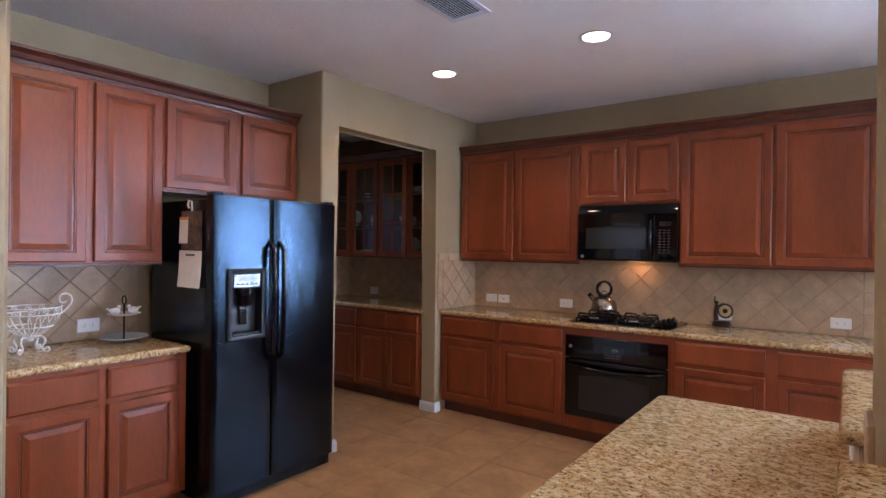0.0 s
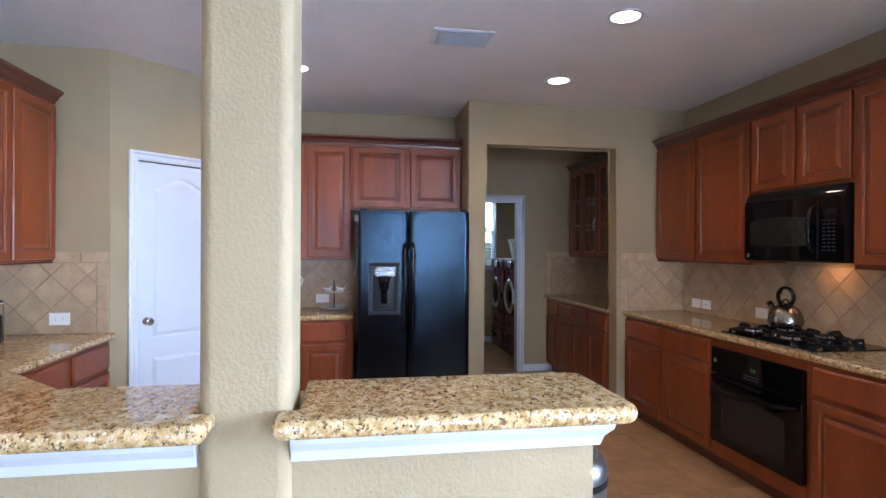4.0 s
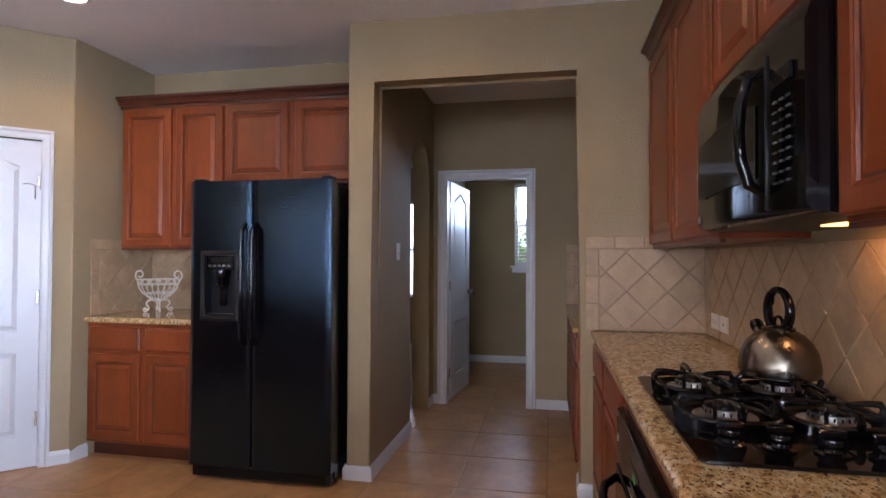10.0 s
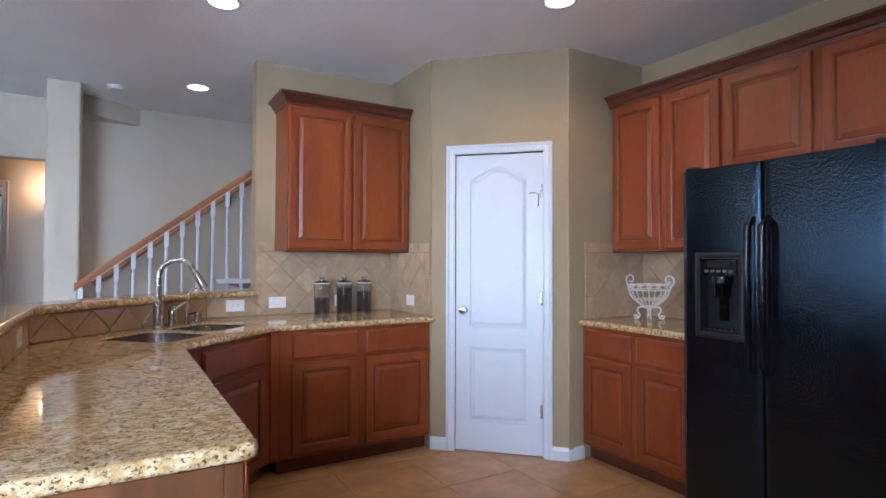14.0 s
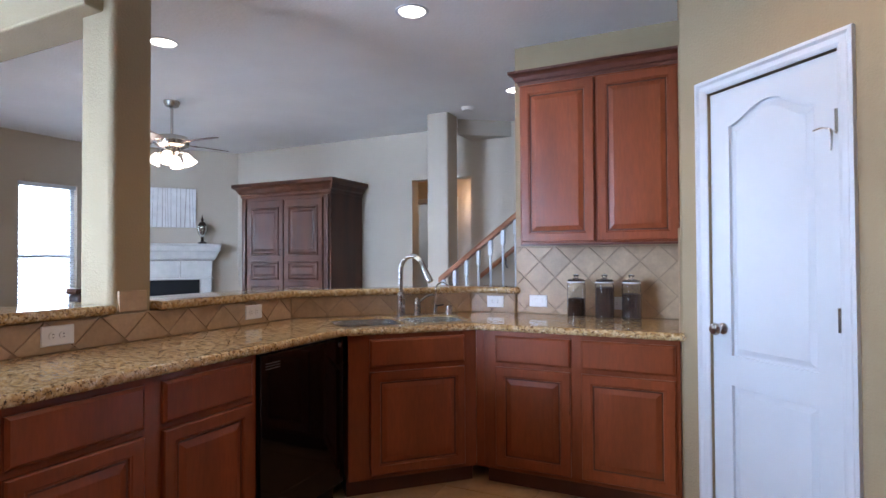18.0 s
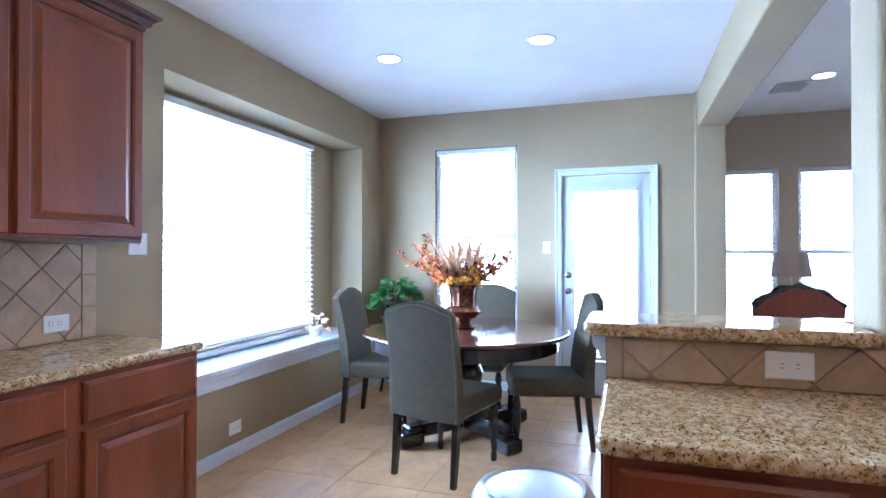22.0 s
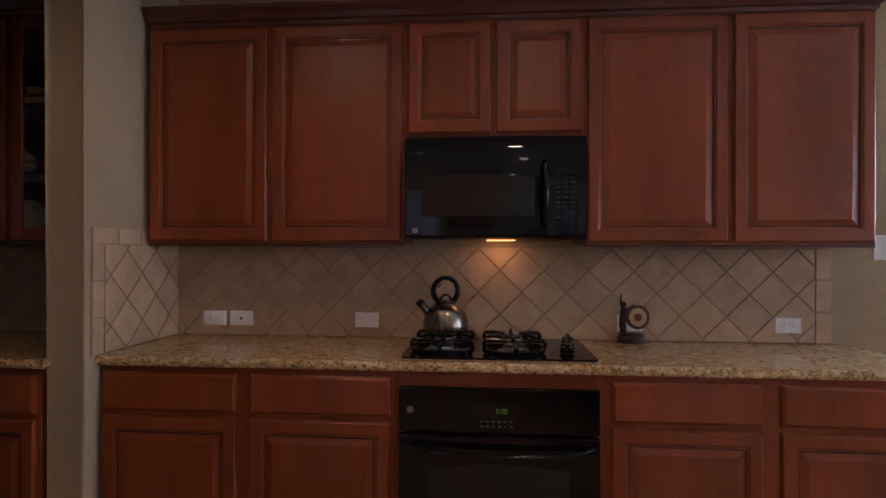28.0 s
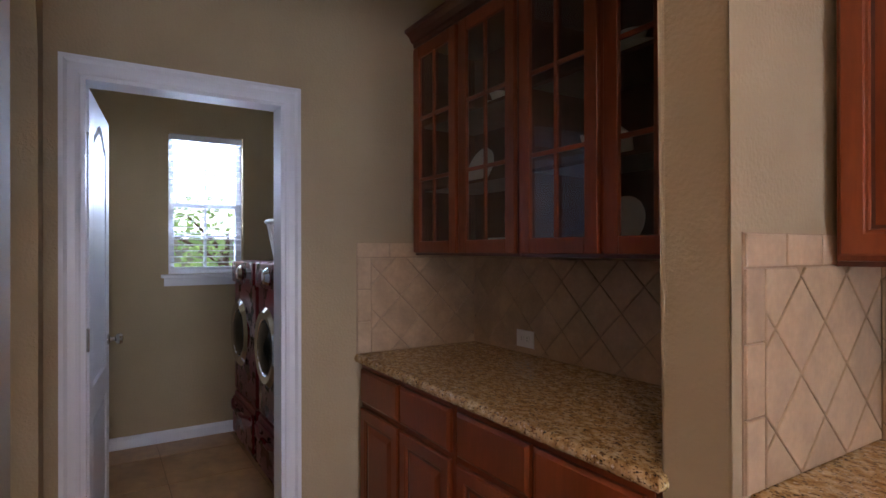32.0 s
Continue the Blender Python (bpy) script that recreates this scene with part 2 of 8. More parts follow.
BLACK_WOOD = material("black_painted_wood", (0.014, 0.011, 0.01), 0.22, vary=0.15, coat=0.3)
ARMOIRE_WOOD = material("red_brown_wood", (0.07, 0.022, 0.009), 0.38, vary=0.35, scale=6, stretch=(1, 1, 0.2), coat=0.08, spec=0.3)
FABRIC = material("olive_linen", (0.074, 0.06, 0.039), 0.85, vary=0.1, scale=20, grain=0.12, grain_scale=400, bump=0.25, bump_scale=500, spec=0.08)
NAILHEAD = material("antique_nailhead", (0.35, 0.27, 0.16), 0.3, 1.0, vary=0.05)
GLASS_BLIND = material("white_blind_slat", (0.85, 0.86, 0.86), 0.5, vary=0.02, transmission=0.0)
RED = material("red_enamel", (0.13, 0.008, 0.011), 0.28, vary=0.08, coat=0.0, spec=0.25)
STONE = material("white_cast_stone", (0.66, 0.64, 0.59), 0.6, vary=0.06, scale=12, bump=0.1, bump_scale=90)
CARPET = material("taupe_carpet", (0.24, 0.2, 0.155), 0.95, vary=0.1, scale=30, bump=0.4, bump_scale=400)
PATIO = material("pale_concrete", (0.5, 0.49, 0.46), 0.8, vary=0.1, scale=1.5)
GRASS = material("lawn", (0.07, 0.12, 0.03), 0.9, vary=0.3, scale=3)
FENCE = material("fence_boards", (0.42, 0.36, 0.28), 0.8, vary=0.2, scale=3)
LEAF = material("green_leaf", (0.045, 0.14, 0.03), 0.45, vary=0.3, scale=30)
TREE_LEAF = material("tree_leaf", (0.12, 0.2, 0.07), 0.5, vary=0.35, scale=10)


def leaf_glow_through(m, tint):
    """Lets daylight pass through thin leaves."""
    nt = m.node_tree
    out = [n for n in nt.nodes if n.type == "OUTPUT_MATERIAL"][0]
    tr = nt.nodes.new("ShaderNodeBsdfTranslucent")
    tr.inputs["Color"].default_value = (*tint, 1)
    add = nt.nodes.new("ShaderNodeAddShader")
    nt.links.new(nt.nodes["Principled BSDF"].outputs["BSDF"], add.inputs[0])
    nt.links.new(tr.outputs["BSDF"], add.inputs[1])
    nt.links.new(add.outputs["Shader"], out.inputs["Surface"])


leaf_glow_through(TREE_LEAF, (0.2, 0.32, 0.09))
COPPER = material("aged_copper", (0.17, 0.075, 0.042), 0.25, 0.9, vary=0.3, scale=18)
BRONZE = material("dark_bronze", (0.05, 0.03, 0.02), 0.35, 0.6, vary=0.3, scale=30)
LAMP_ON = material("lit_lamp_lens", (0.9, 0.9, 0.9), 0.5, emit=(1.0, 0.86, 0.68), emit_strength=14.0)
HOOD_LAMP = material("lit_hood_lens", (0.8, 0.6, 0.4), 0.5, emit=(1.0, 0.5, 0.16), emit_strength=5.0)
SHADE_ON = material("lit_frosted_shade", (0.9, 0.88, 0.84), 0.4, emit=(1.0, 0.86, 0.66), emit_strength=5.0)
LED = material("green_led", (0.05, 0.2, 0.02), 0.4, emit=(0.35, 1.0, 0.1), emit_strength=0.06)
SKY_GLOW = material("hazy_bright_sky", (0.8, 0.8, 0.8), 0.9, vary=0.02, scale=0.5, emit=(0.86, 0.94, 1.0), emit_strength=2.6)
PRINT = material("grey_print", (0.07, 0.07, 0.075), 0.5, vary=0.02)
PAPER = material("white_paper", (0.75, 0.73, 0.68), 0.7, vary=0.05, scale=20)


def glass_material(name, tint=(1, 1, 1), rough=0.0):
    m = bpy.data.materials.new(name)
    m.use_nodes = True
    b = m.node_tree.nodes["Principled BSDF"]
    rgb(b, "Base Color", tint)
    b.inputs["Transmission Weight"].default_value, b.inputs["Roughness"].default_value, b.inputs["IOR"].default_value = 1.0, rough, 1.45
    return m


GLASS = glass_material("window_glass", (0.97, 0.99, 0.98))
JAR_GLASS = glass_material("clear_jar_glass", (0.97, 0.98, 0.97))


# ---- mesh helpers ----
def thing(name, m=None, label="", category="", group="", kind=""):
    ob = new(name)
    ob.empty_display_size = 0.05
    if m is not None:
        ob.matrix_basis = m
    return tagged(ob, label, category, group, kind)


def weigh_normals(me, angle=38):
    """Area-weighted corner normals, so that wide flat faces stay flat beside small rounded edges."""
    limit = math.cos(radians(angle))
    at_vert = [[] for _ in me.vertices]
    for p in me.polygons:
        for v in p.vertices:
            at_vert[v].append((p.normal.copy(), p.area))
    out = []
    for p in me.polygons:
        for v in p.vertices:
            n = Vector((0, 0, 0))
            for q, a in at_vert[v]:
                if q.dot(p.normal) > limit:
                    n += q * a
            out.append(n.normalized() if n.length > 0 else p.normal)
    me.normals_split_custom_set(out)


def part(name, bm, mat, parent=None, label="", smooth=False, m=None):
    """Links a bmesh as one mesh object under a thing or a part."""
    me = bpy.data.meshes.new(name)
    bmesh.ops.recalc_face_normals(bm, faces=bm.faces)
    bm.to_mesh(me)
    bm.free()
    me.materials.append(mat)
    if smooth:
        me.polygons.foreach_set("use_smooth", [True] * len(me.polygons))
        if smooth != "all":
            weigh_normals(me)
    ob = new(name, me)
    if parent is not None:
        ob.parent = parent
    if m is not None:
        ob.matrix_basis = m
    return tagged(ob, label)


def box(x0, y0, z0, x1, y1, z1, bevel=0.0, bm=None, seg=1):
    own = bmesh.new()
    x0, x1, y0, y1, z0, z1 = min(x0, x1), max(x0, x1), min(y0, y1), max(y0, y1), min(z0, z1), max(z0, z1)
    bmesh.ops.create_cube(own, size=1, matrix=Matrix.Translation(((x0 + x1) / 2, (y0 + y1) / 2, (z0 + z1) / 2)) @ Matrix.Diagonal((x1 - x0, y1 - y0, z1 - z0, 1)))
    if bevel:
        bmesh.ops.bevel(own, geom=list(own.edges), offset=bevel, segments=seg, affect="EDGES", profile=0.5)
    return join(own, bm)


def join(own, bm):
    """Moves the bmesh own into bm."""
    if bm is None:
        return own
    me = bpy.data.meshes.new("tmp")
    own.to_mesh(me)
    own.free()
    bm.from_mesh(me)
    bpy.data.meshes.remove(me)
    return bm


def prism(poly, z0, z1, bevel=0.0, bm=None, seg=1, rings=False):
    """An upright prism over a plan polygon; bevel rounds its upper and lower rims."""
    own = bmesh.new()
    low = [own.verts.new((x, y, z0)) for x, y in poly]
    high = [own.verts.new((x, y, z1)) for x, y in poly]
    n = len(poly)
    own.faces.new(low[::-1])
    own.faces.new(high)
    for i in range(n):
        own.faces.new((low[i], low[(i + 1) % n], high[(i + 1) % n], high[i]))
    if bevel:
        edges = [e for e in own.edges if abs(e.verts[0].co.z - e.verts[1].co.z) < 1e-6]
        bmesh.ops.bevel(own, geom=edges, offset=bevel, segments=seg, affect="EDGES", profile=0.5)
    return join(own, bm)


def lathe(profile, at=(0, 0, 0), seg=24, bm=None, close=True):
    """A turned shape: profile of (radius, height) from below to above."""
    own = bmesh.new()
    rings = []
    for r, h in profile:
        if r < 1e-5:
            rings.append([own.verts.new((at[0], at[1], at[2] + h))])
        else:
            rings.append([own.verts.new((at[0] + r * math.cos(2 * math.pi * i / seg), at[1] + r * math.sin(2 * math.pi * i / seg), at[2] + h)) for i in range(seg)])
    for a, b in zip(rings, rings[1:]):
        for i in range(seg):
            j = (i + 1) % seg
            if len(a) == 1 and len(b) == 1:
                continue
            if len(a) == 1:
                own.faces.new((a[0], b[j], b[i]))
            elif len(b) == 1:
                own.faces.new((a[i], a[j], b[0]))
            else:
                own.faces.new((a[i], a[j], b[j], b[i]))
    if close:
        for ring in (rings[0], rings[-1]):
            if len(ring) > 2:
                own.faces.new(ring)
    return join(own, bm)


def tube(points, r, seg=8, bm=None, cap=True):
    """A round bar along points; r is one radius or one for each point."""
    own = bmesh.new()
    pts = [Vector(p) for p in points]
    rs = r if isinstance(r, (list, tuple)) else [r] * len(pts)
    rings, up = [], None
    for i, p in enumerate(pts):
        d = (pts[min(i + 1, len(pts) - 1)] - pts[max(i - 1, 0)]).normalized()
        if up is None:
            up = Vector((0, 0, 1)) if abs(d.z) < 0.9 else Vector((1, 0, 0))
        side = d.cross(up).normalized()
        up = side.cross(d).normalized()
        rings.append([own.verts.new(p + rs[i] * (math.cos(2 * math.pi * k / seg) * side + math.sin(2 * math.pi * k / seg) * up)) for k in range(seg)])
    for a, b in zip(rings, rings[1:]):
        for k in range(seg):
            own.faces.new((a[k], a[(k + 1) % seg], b[(k + 1) % seg], b[k]))
    if cap:
        own.faces.new(rings[0][::-1])
        own.faces.new(rings[-1])
    return join(own, bm)


def loops(rings, bm=None, cap=True, back=True):
    """Bridges closed loops of equal count; caps the last, and the first if back."""
    own = bmesh.new()
    vs = [[own.verts.new(p) for p in ring] for ring in rings]
    for a, b in zip(vs, vs[1:]):
        for i in range(len(a)):
            j = (i + 1) % len(a)
            own.faces.new((a[i], a[j], b[j], b[i]))
    if cap:
        own.faces.new(vs[-1])
    if back:
        own.faces.new(vs[0][::-1])
    return join(own, bm)


def rect_ring(x0, z0, x1, z1, y):
    return [(x0, y, z0), (x1, y, z0), (x1, y, z1), (x0, y, z1)]


def inset_rings(x0, z0, x1, z1, steps):
    return [rect_ring(x0 + i, z0 + i, x1 - i, z1 - i, y) for i, y in steps]


def arc(cx, cy, r, a0, a1, n):
    return [(cx + r * math.cos(radians(a0 + (a1 - a0) * i / n)), cy + r * math.sin(radians(a0 + (a1 - a0) * i / n))) for i in range(n + 1)]


def extrude_profile(profile, a, b, out, bm=None):
    """Sweeps a profile of (outward, height) along the line a to b in plan; out is the plan direction outward."""
    own = bmesh.new()
    rows = []
    for p in (a, b):
        rows.append([own.verts.new((p[0] + out[0] * o, p[1] + out[1] * o, h)) for o, h in profile])
    n = len(profile)
    for i in range(n):
        j = (i + 1) % n
        own.faces.new((rows[0][i], rows[0][j], rows[1][j], rows[1][i]))
    own.faces.new(rows[0][::-1])
    own.faces.new(rows[1])
    return join(own, bm)


def sweep_profile(profile, path, closed=False, bm=None):
    """Sweeps a profile of (outward to the right of travel, height) along a plan path with mitred corners."""
    own = bmesh.new()
    rows = []
    n = len(path)
    for i, p in enumerate(path):
        p = Vector(p)
        before = Vector(path[i - 1]) if i > 0 or closed else None
        after = Vector(path[(i + 1) % n]) if i < n - 1 or closed else None
        d1 = (p - before).normalized() if before is not None else (after - p).normalized()
        d2 = (after - p).normalized() if after is not None else d1
        n1, n2 = Vector((d1.y, -d1.x)), Vector((d2.y, -d2.x))
        mit = (n1 + n2) / (1 + n1.dot(n2))
        rows.append([own.verts.new((p.x + mit.x * o, p.y + mit.y * o, h)) for o, h in profile])
    k = len(profile)
    for a, b in list(zip(rows, rows[1:])) + ([(rows[-1], rows[0])] if closed else []):
        for i in range(k):
            j = (i + 1) % k
            own.faces.new((a[i], a[j], b[j], b[i]))
    if not closed:
        own.faces.new(rows[0][::-1])
        own.faces.new(rows[-1])
    return join(own, bm)


def cut_wall(u0, u1, z0, z1, holes):
    """Rectangles (u0, z0, u1, z1) that cover a wall less its holes."""
    us = sorted({u0, u1, *(h[0] for h in holes), *(h[2] for h in holes)})
    out = []
    for a, b in zip(us, us[1:]):
        if b - a < 1e-6:
            continue
        mine = sorted((h[1], h[3]) for h in holes if h[0] <= a + 1e-6 and h[2] >= b - 1e-6)
        z = z0
        for lo, hi in mine:
            if lo > z + 1e-6:
                out.append((a, z, b, lo))
            z = max(z, hi)
        if z < z1 - 1e-6:
            out.append((a, z, b, z1))
    return out


def wall(name, axis, face, back, u0, u1, z0, z1, mat, holes=(), label=""):
    """A wall whose faces lie at face and back on the given axis, with openings (u0, z0, u1, z1) cut through."""
    bm = bmesh.new()
    for a, lo, b, hi in cut_wall(u0, u1, z0, z1, holes):
        if axis == "x":
            box(face, a, lo, back, b, hi, bm=bm)
        else:
            box(a, face, lo, b, back, hi, bm=bm)
    return tagged(part(name, bm, mat), label, "wall", kind="structure")


CEILING = 2.71

# ---- the large structure ----
ground = tagged(part("ground", box(-400, -400, -0.4, 400, 400, -0.2), GRASS), "pale lawn around the house", "ground", kind="structure")
patio = tagged(part("patio", prism([(3.55, -4), (12, -4), (12, 12), (-1, 12), (-1, 4.95), (3.55, 4.95)], -0.2, -0.12), PATIO), "pale concrete patio beside the house", "patio", kind="structure")

ceiling = tagged(part("ceiling", box(-8.5, -5.6, CEILING, 4.75, 4.45, CEILING + 0.15), CEIL), "white textured ceiling", "ceiling", kind="structure")
roof = tagged(part("roof", box(-9.2, -6.2, CEILING + 0.15, 5.5, 5.4, CEILING + 0.3), FENCE), "flat roof deck closing the house", "roof", kind="structure")

wall("wall_range", "y", 4.30, 4.45, -7.25, 3.5, 0, CEILING, WALL, [(0.52, 0.56, 2.92, 2.33)], "khaki painted wall behind the range and dining window")
wall("wall_dining_east", "x", 3.35, 3.5, 1.32, 4.30, 0, CEILING, WALL, [(2.87, 0.62, 3.70, 2.35), (1.675, 0, 2.45, 2.04)], "khaki painted dining wall with window and back door")
alcove = bmesh.new()
for a, lo, b, hi in cut_wall(0.40, 3.04, 0.3, 2.45, [(0.66, 0.66, 2.53, 2.30)]):
    box(a, 4.62, lo, b, 4.74, hi, bm=alcove)
box(0.40, 4.45, 0.3, 0.52, 4.62, 2.45, bm=alcove)
box(2.92, 4.45, 0.3, 3.04, 4.62, 2.45, bm=alcove)
box(0.52, 4.45, 2.33, 2.92, 4.62, 2.45, bm=alcove)
box(0.52, 4.45, 0.3, 2.92, 4.62, 0.55, bm=alcove)
tagged(part("wall_alcove", alcove, WALL), "khaki window alcove around the bay window", "wall", kind="structure")

wall("wall_living_east", "x", 4.40, 4.55, -1.30, 1.08, 0, CEILING, CREAM, [(0.43, 0.5, 0.98, 2.17), (-0.45, 0.5, 0.26, 2.17), (-1.25, 0.5, -0.62, 2.17)], "cream living room wall with three windows")
tagged(part("wall_stub", box(3.28, 1.08, 0, 4.55, 1.32, CEILING, 0.012, seg=2), WALL), "khaki wall end under the beam", "wall", kind="structure")
tagged(part("beam", box(0.05, 1.06, 2.40, 3.29, 1.30, CEILING + 0.02, 0.012, seg=2), WALL), "khaki plaster beam between dining and living room", "beam", kind="structure")
diag = prism([(4.40, -1.30), (3.30, -2.69), (3.42, -2.80), (4.55, -1.38)], 0, CEILING)
tagged(part("wall_fireplace", diag, CREAM), "cream diagonal wall behind the fireplace", "wall", kind="structure")
wall("wall_living_south", "y", -2.69, -2.83, -4.1, 3.42, 0, CEILING, CREAM, [(-0.09, 0, 0.63, 2.17)], "cream living room wall with a hall opening")
wall("wall_living_west", "x", -4.1, -4.22, -2.83, -0.94, 0, CEILING, CREAM, (), "cream wall beyond the stairs")
wall("wall_kitchen_south", "y", -0.81, -0.94, -4.1, -1.21, 0, CEILING, WALL, (), "khaki kitchen wall that ends beside the stairs")
wall("wall_fridge", "x", -3.64, -3.76, -0.81, 2.31, 0, CEILING, WALL, (), "khaki wall behind the refrigerator")
tagged(part("wall_pantry_side", box(-2.40, -0.82, 0, -2.26, -0.168, CEILING), WALL), "khaki return wall beside the pantry", "wall", kind="structure")
tagged(part("wall_pantry_return", box(-3.645, 0.36, 0, -2.925, 0.50, CEILING), WALL), "khaki return wall beside the refrigerator counter", "wall", kind="structure")
S2 = math.sqrt(0.5)
PANTRY = pose(-2.60, 0.163, 0, 0, 0, 135)  # local x runs along the wall, local -y faces the kitchen
pan = bmesh.new()
for a, lo, b, hi in cut_wall(-0.475, 0.468, 0, CEILING, [(-0.30, 0, 0.30, 2.04)]):
    box(a, 0, lo, b, 0.11, hi, bm=pan)
ob = part("wall_pantry", pan, WALL)
ob.matrix_basis = PANTRY
tagged(ob, "khaki diagonal wall around the pantry door", "wall", kind="structure")

# the cased opening beside the refrigerator: an upright frame of plaster with rounded corners
own = bmesh.new()
outline = [(2.31, 0), (2.455, 0), (2.455, 2.365), (3.655, 2.365), (3.655, 0), (4.30, 0), (4.30, CEILING + 0.01), (2.31, CEILING + 0.01)]
va = [own.verts.new((-3.03, y, z)) for y, z in outline]
vb = [own.verts.new((-3.19, y, z)) for y, z in outline]
own.faces.new(va)
own.faces.new(vb[::-1])
for i in range(len(outline)):
    j = (i + 1) % len(outline)
    own.faces.new((va[i], vb[i], vb[j], va[j]))
rim = [e for e in own.edges if abs(e.verts[0].co.x - e.verts[1].co.x) < 1e-6 and max(e.verts[0].co.z, e.verts[1].co.z) < 2.6 or {round(v.co.y, 2) for v in e.verts} == {2.31}]
bmesh.ops.bevel(own, geom=rim, offset=0.016, segments=4, affect="EDGES", profile=0.5)
tagged(part("wall_opening", own, WALL), "khaki plaster wall with a squared opening and rounded corners", "wall", kind="structure")

# left wall of the passage with its arch into the next room
own = bmesh.new()
arch = [(-4.62, 0), (-4.62, 1.92)] + [(-4.295 - 0.325 * math.cos(radians(a)), 1.92 + 0.36 * math.sin(radians(a)) ** 0.8) for a in range(15, 180, 15)] + [(-3.97, 1.92), (-3.97, 0)]
outline = [(-4.92, 0)] + arch + [(-3.17, 0), (-3.17, CEILING + 0.01), (-4.92, CEILING + 0.01)]
va = [own.verts.new((x, 2.455, z)) for x, z in outline]
vb = [own.verts.new((x, 2.31, z)) for x, z in outline]
own.faces.new(va)
own.faces.new(vb[::-1])
for i in range(len(outline)):
    j = (i + 1) % len(outline)
    own.faces.new((va[i], vb[i], vb[j], va[j]))
tagged(part("wall_arch", own, WALL), "khaki passage wall with an arched opening", "wall", kind="structure")
wall("wall_passage_end", "x", -4.80, -4.92, 2.455, 4.30, 0, CEILING, WALL, [(2.565, 0, 3.30, 2.03)], "khaki wall with the laundry doorway")
wall("wall_laundry_west", "x", -6.9, -7.05, 2.31, 4.30, 0, CEILING, WALL, [(3.05, 1.218, 3.575, 2.258)], "khaki laundry wall with a window")
wall("wall_laundry_south", "y", 2.42, 2.31, -7.05, -4.92, 0, CEILING, WALL, (), "khaki laundry side wall")
wall("wall_study_west", "x", -8.2, -8.35, -1.5, 2.31, 0, CEILING, WALL, [(0.7, 0.7, 1.9, 2.2)], "khaki wall of the next room with a window")
wall("wall_study_south", "y", -1.5, -1.62, -8.35, -3.76, 0, CEILING, WALL, (), "khaki wall of the next room")
wall("wall_study_north", "y", 2.31, 2.42, -8.35, -7.05, 0, CEILING, WALL, (), "khaki wall of the next room")

# hall beyond the living room
wall("wall_hall_east", "x", 1.75, 1.87, -5.5, -2.83, 0, CEILING, CREAM, (), "cream hall wall")
wall("wall_hall_west", "x", -0.09, -0.21, -5.5, -2.83, 0, CEILING, CREAM, (), "cream hall wall with a sconce")
wall("wall_hall_end", "y", -3.8, -3.92, -0.09, 1.75, 0, CEILING, CREAM, [(0.62, 0, 1.2, 2.03)], "cream hall end wall with a bedroom doorway")
wall("wall_bedroom", "y", -5.4, -5.5, -0.09, 1.75, 0, CEILING, CREAM, (), "pale wall of the bedroom beyond the hall")

# full-height column on the bar and the one beside the stairs
tagged(part("bar_column", box(-0.012, 1.01, 0, 0.222, 1.215, CEILING + 0.01, 0.032, seg=4), WALL, smooth=True), "tan textured square column rising through the bar", "column", kind="structure")
tagged(part("stair_column", box(-0.12, -2.28, 0, 0.11, -2.05, CEILING + 0.01, 0.02, seg=3), CREAM, smooth=True), "cream square column beside the stairs", "column", kind="structure")

# half wall that carries the raised bar
bar_path = [(-0.03, 1.958), (-0.03, 0.08), (-0.89, -0.78), (-1.215, -0.78)]
outer = [(-1.215, -0.94), (-0.83, -0.94), (0.195, 0.085), (0.195, 1.958)]
tagged(part("bar_half_wall", prism(bar_path + outer, 0, 1.045), WALL), "khaki half wall under the raised bar", "wall", kind="structure")


def baseboard(path, h=0.085):
    prof = [(0, 0), (0.014, 0), (0.014, h * 0.72), (0.006, h), (0, h)]
    return tagged(part("baseboard", sweep_profile(prof, path), TRIM), "white painted baseboard", "baseboard", kind="structure")


baseboard([(-3.62, 2.308), (-3.028, 2.308), (-3.028, 2.457), (-3.96, 2.457)][::1])
baseboard([(-3.19, 3.653), (-3.028, 3.653), (-3.028, 3.72)][::1])
baseboard([(3.348, 4.298), (3.348, 2.51)])
baseboard([(3.348, 1.61), (3.348, 1.325), (3.30, 1.325)])
baseboard([(0.163, 4.298), (3.348, 4.298)])
baseboard([(-4.798, 3.72), (-4.798, 3.372)])
baseboard([(-4.798, 2.495), (-4.798, 2.457), (-4.62, 2.457)])
baseboard([(-6.898, 4.28), (-6.898, 2.42)][::-1])
for side in (-1, 1):
    a, b = (PANTRY @ Vector((side * 0.36, 0, 0))), (PANTRY @ Vector((side * 0.4596, 0, 0)))
    if side < 0:
        baseboard([(a.x, a.y), (b.x, b.y), (-2.26, -0.17)][::-1] if b.x > -2.5 else [(a.x, a.y), (b.x, b.y), (-3.05, 0.50)])
    else:
        baseboard([(-2.26, -0.17), (b.x, b.y), (a.x, a.y)] if b.x > -2.5 else [(a.x, a.y), (b.x, b.y), (-3.05, 0.50)])


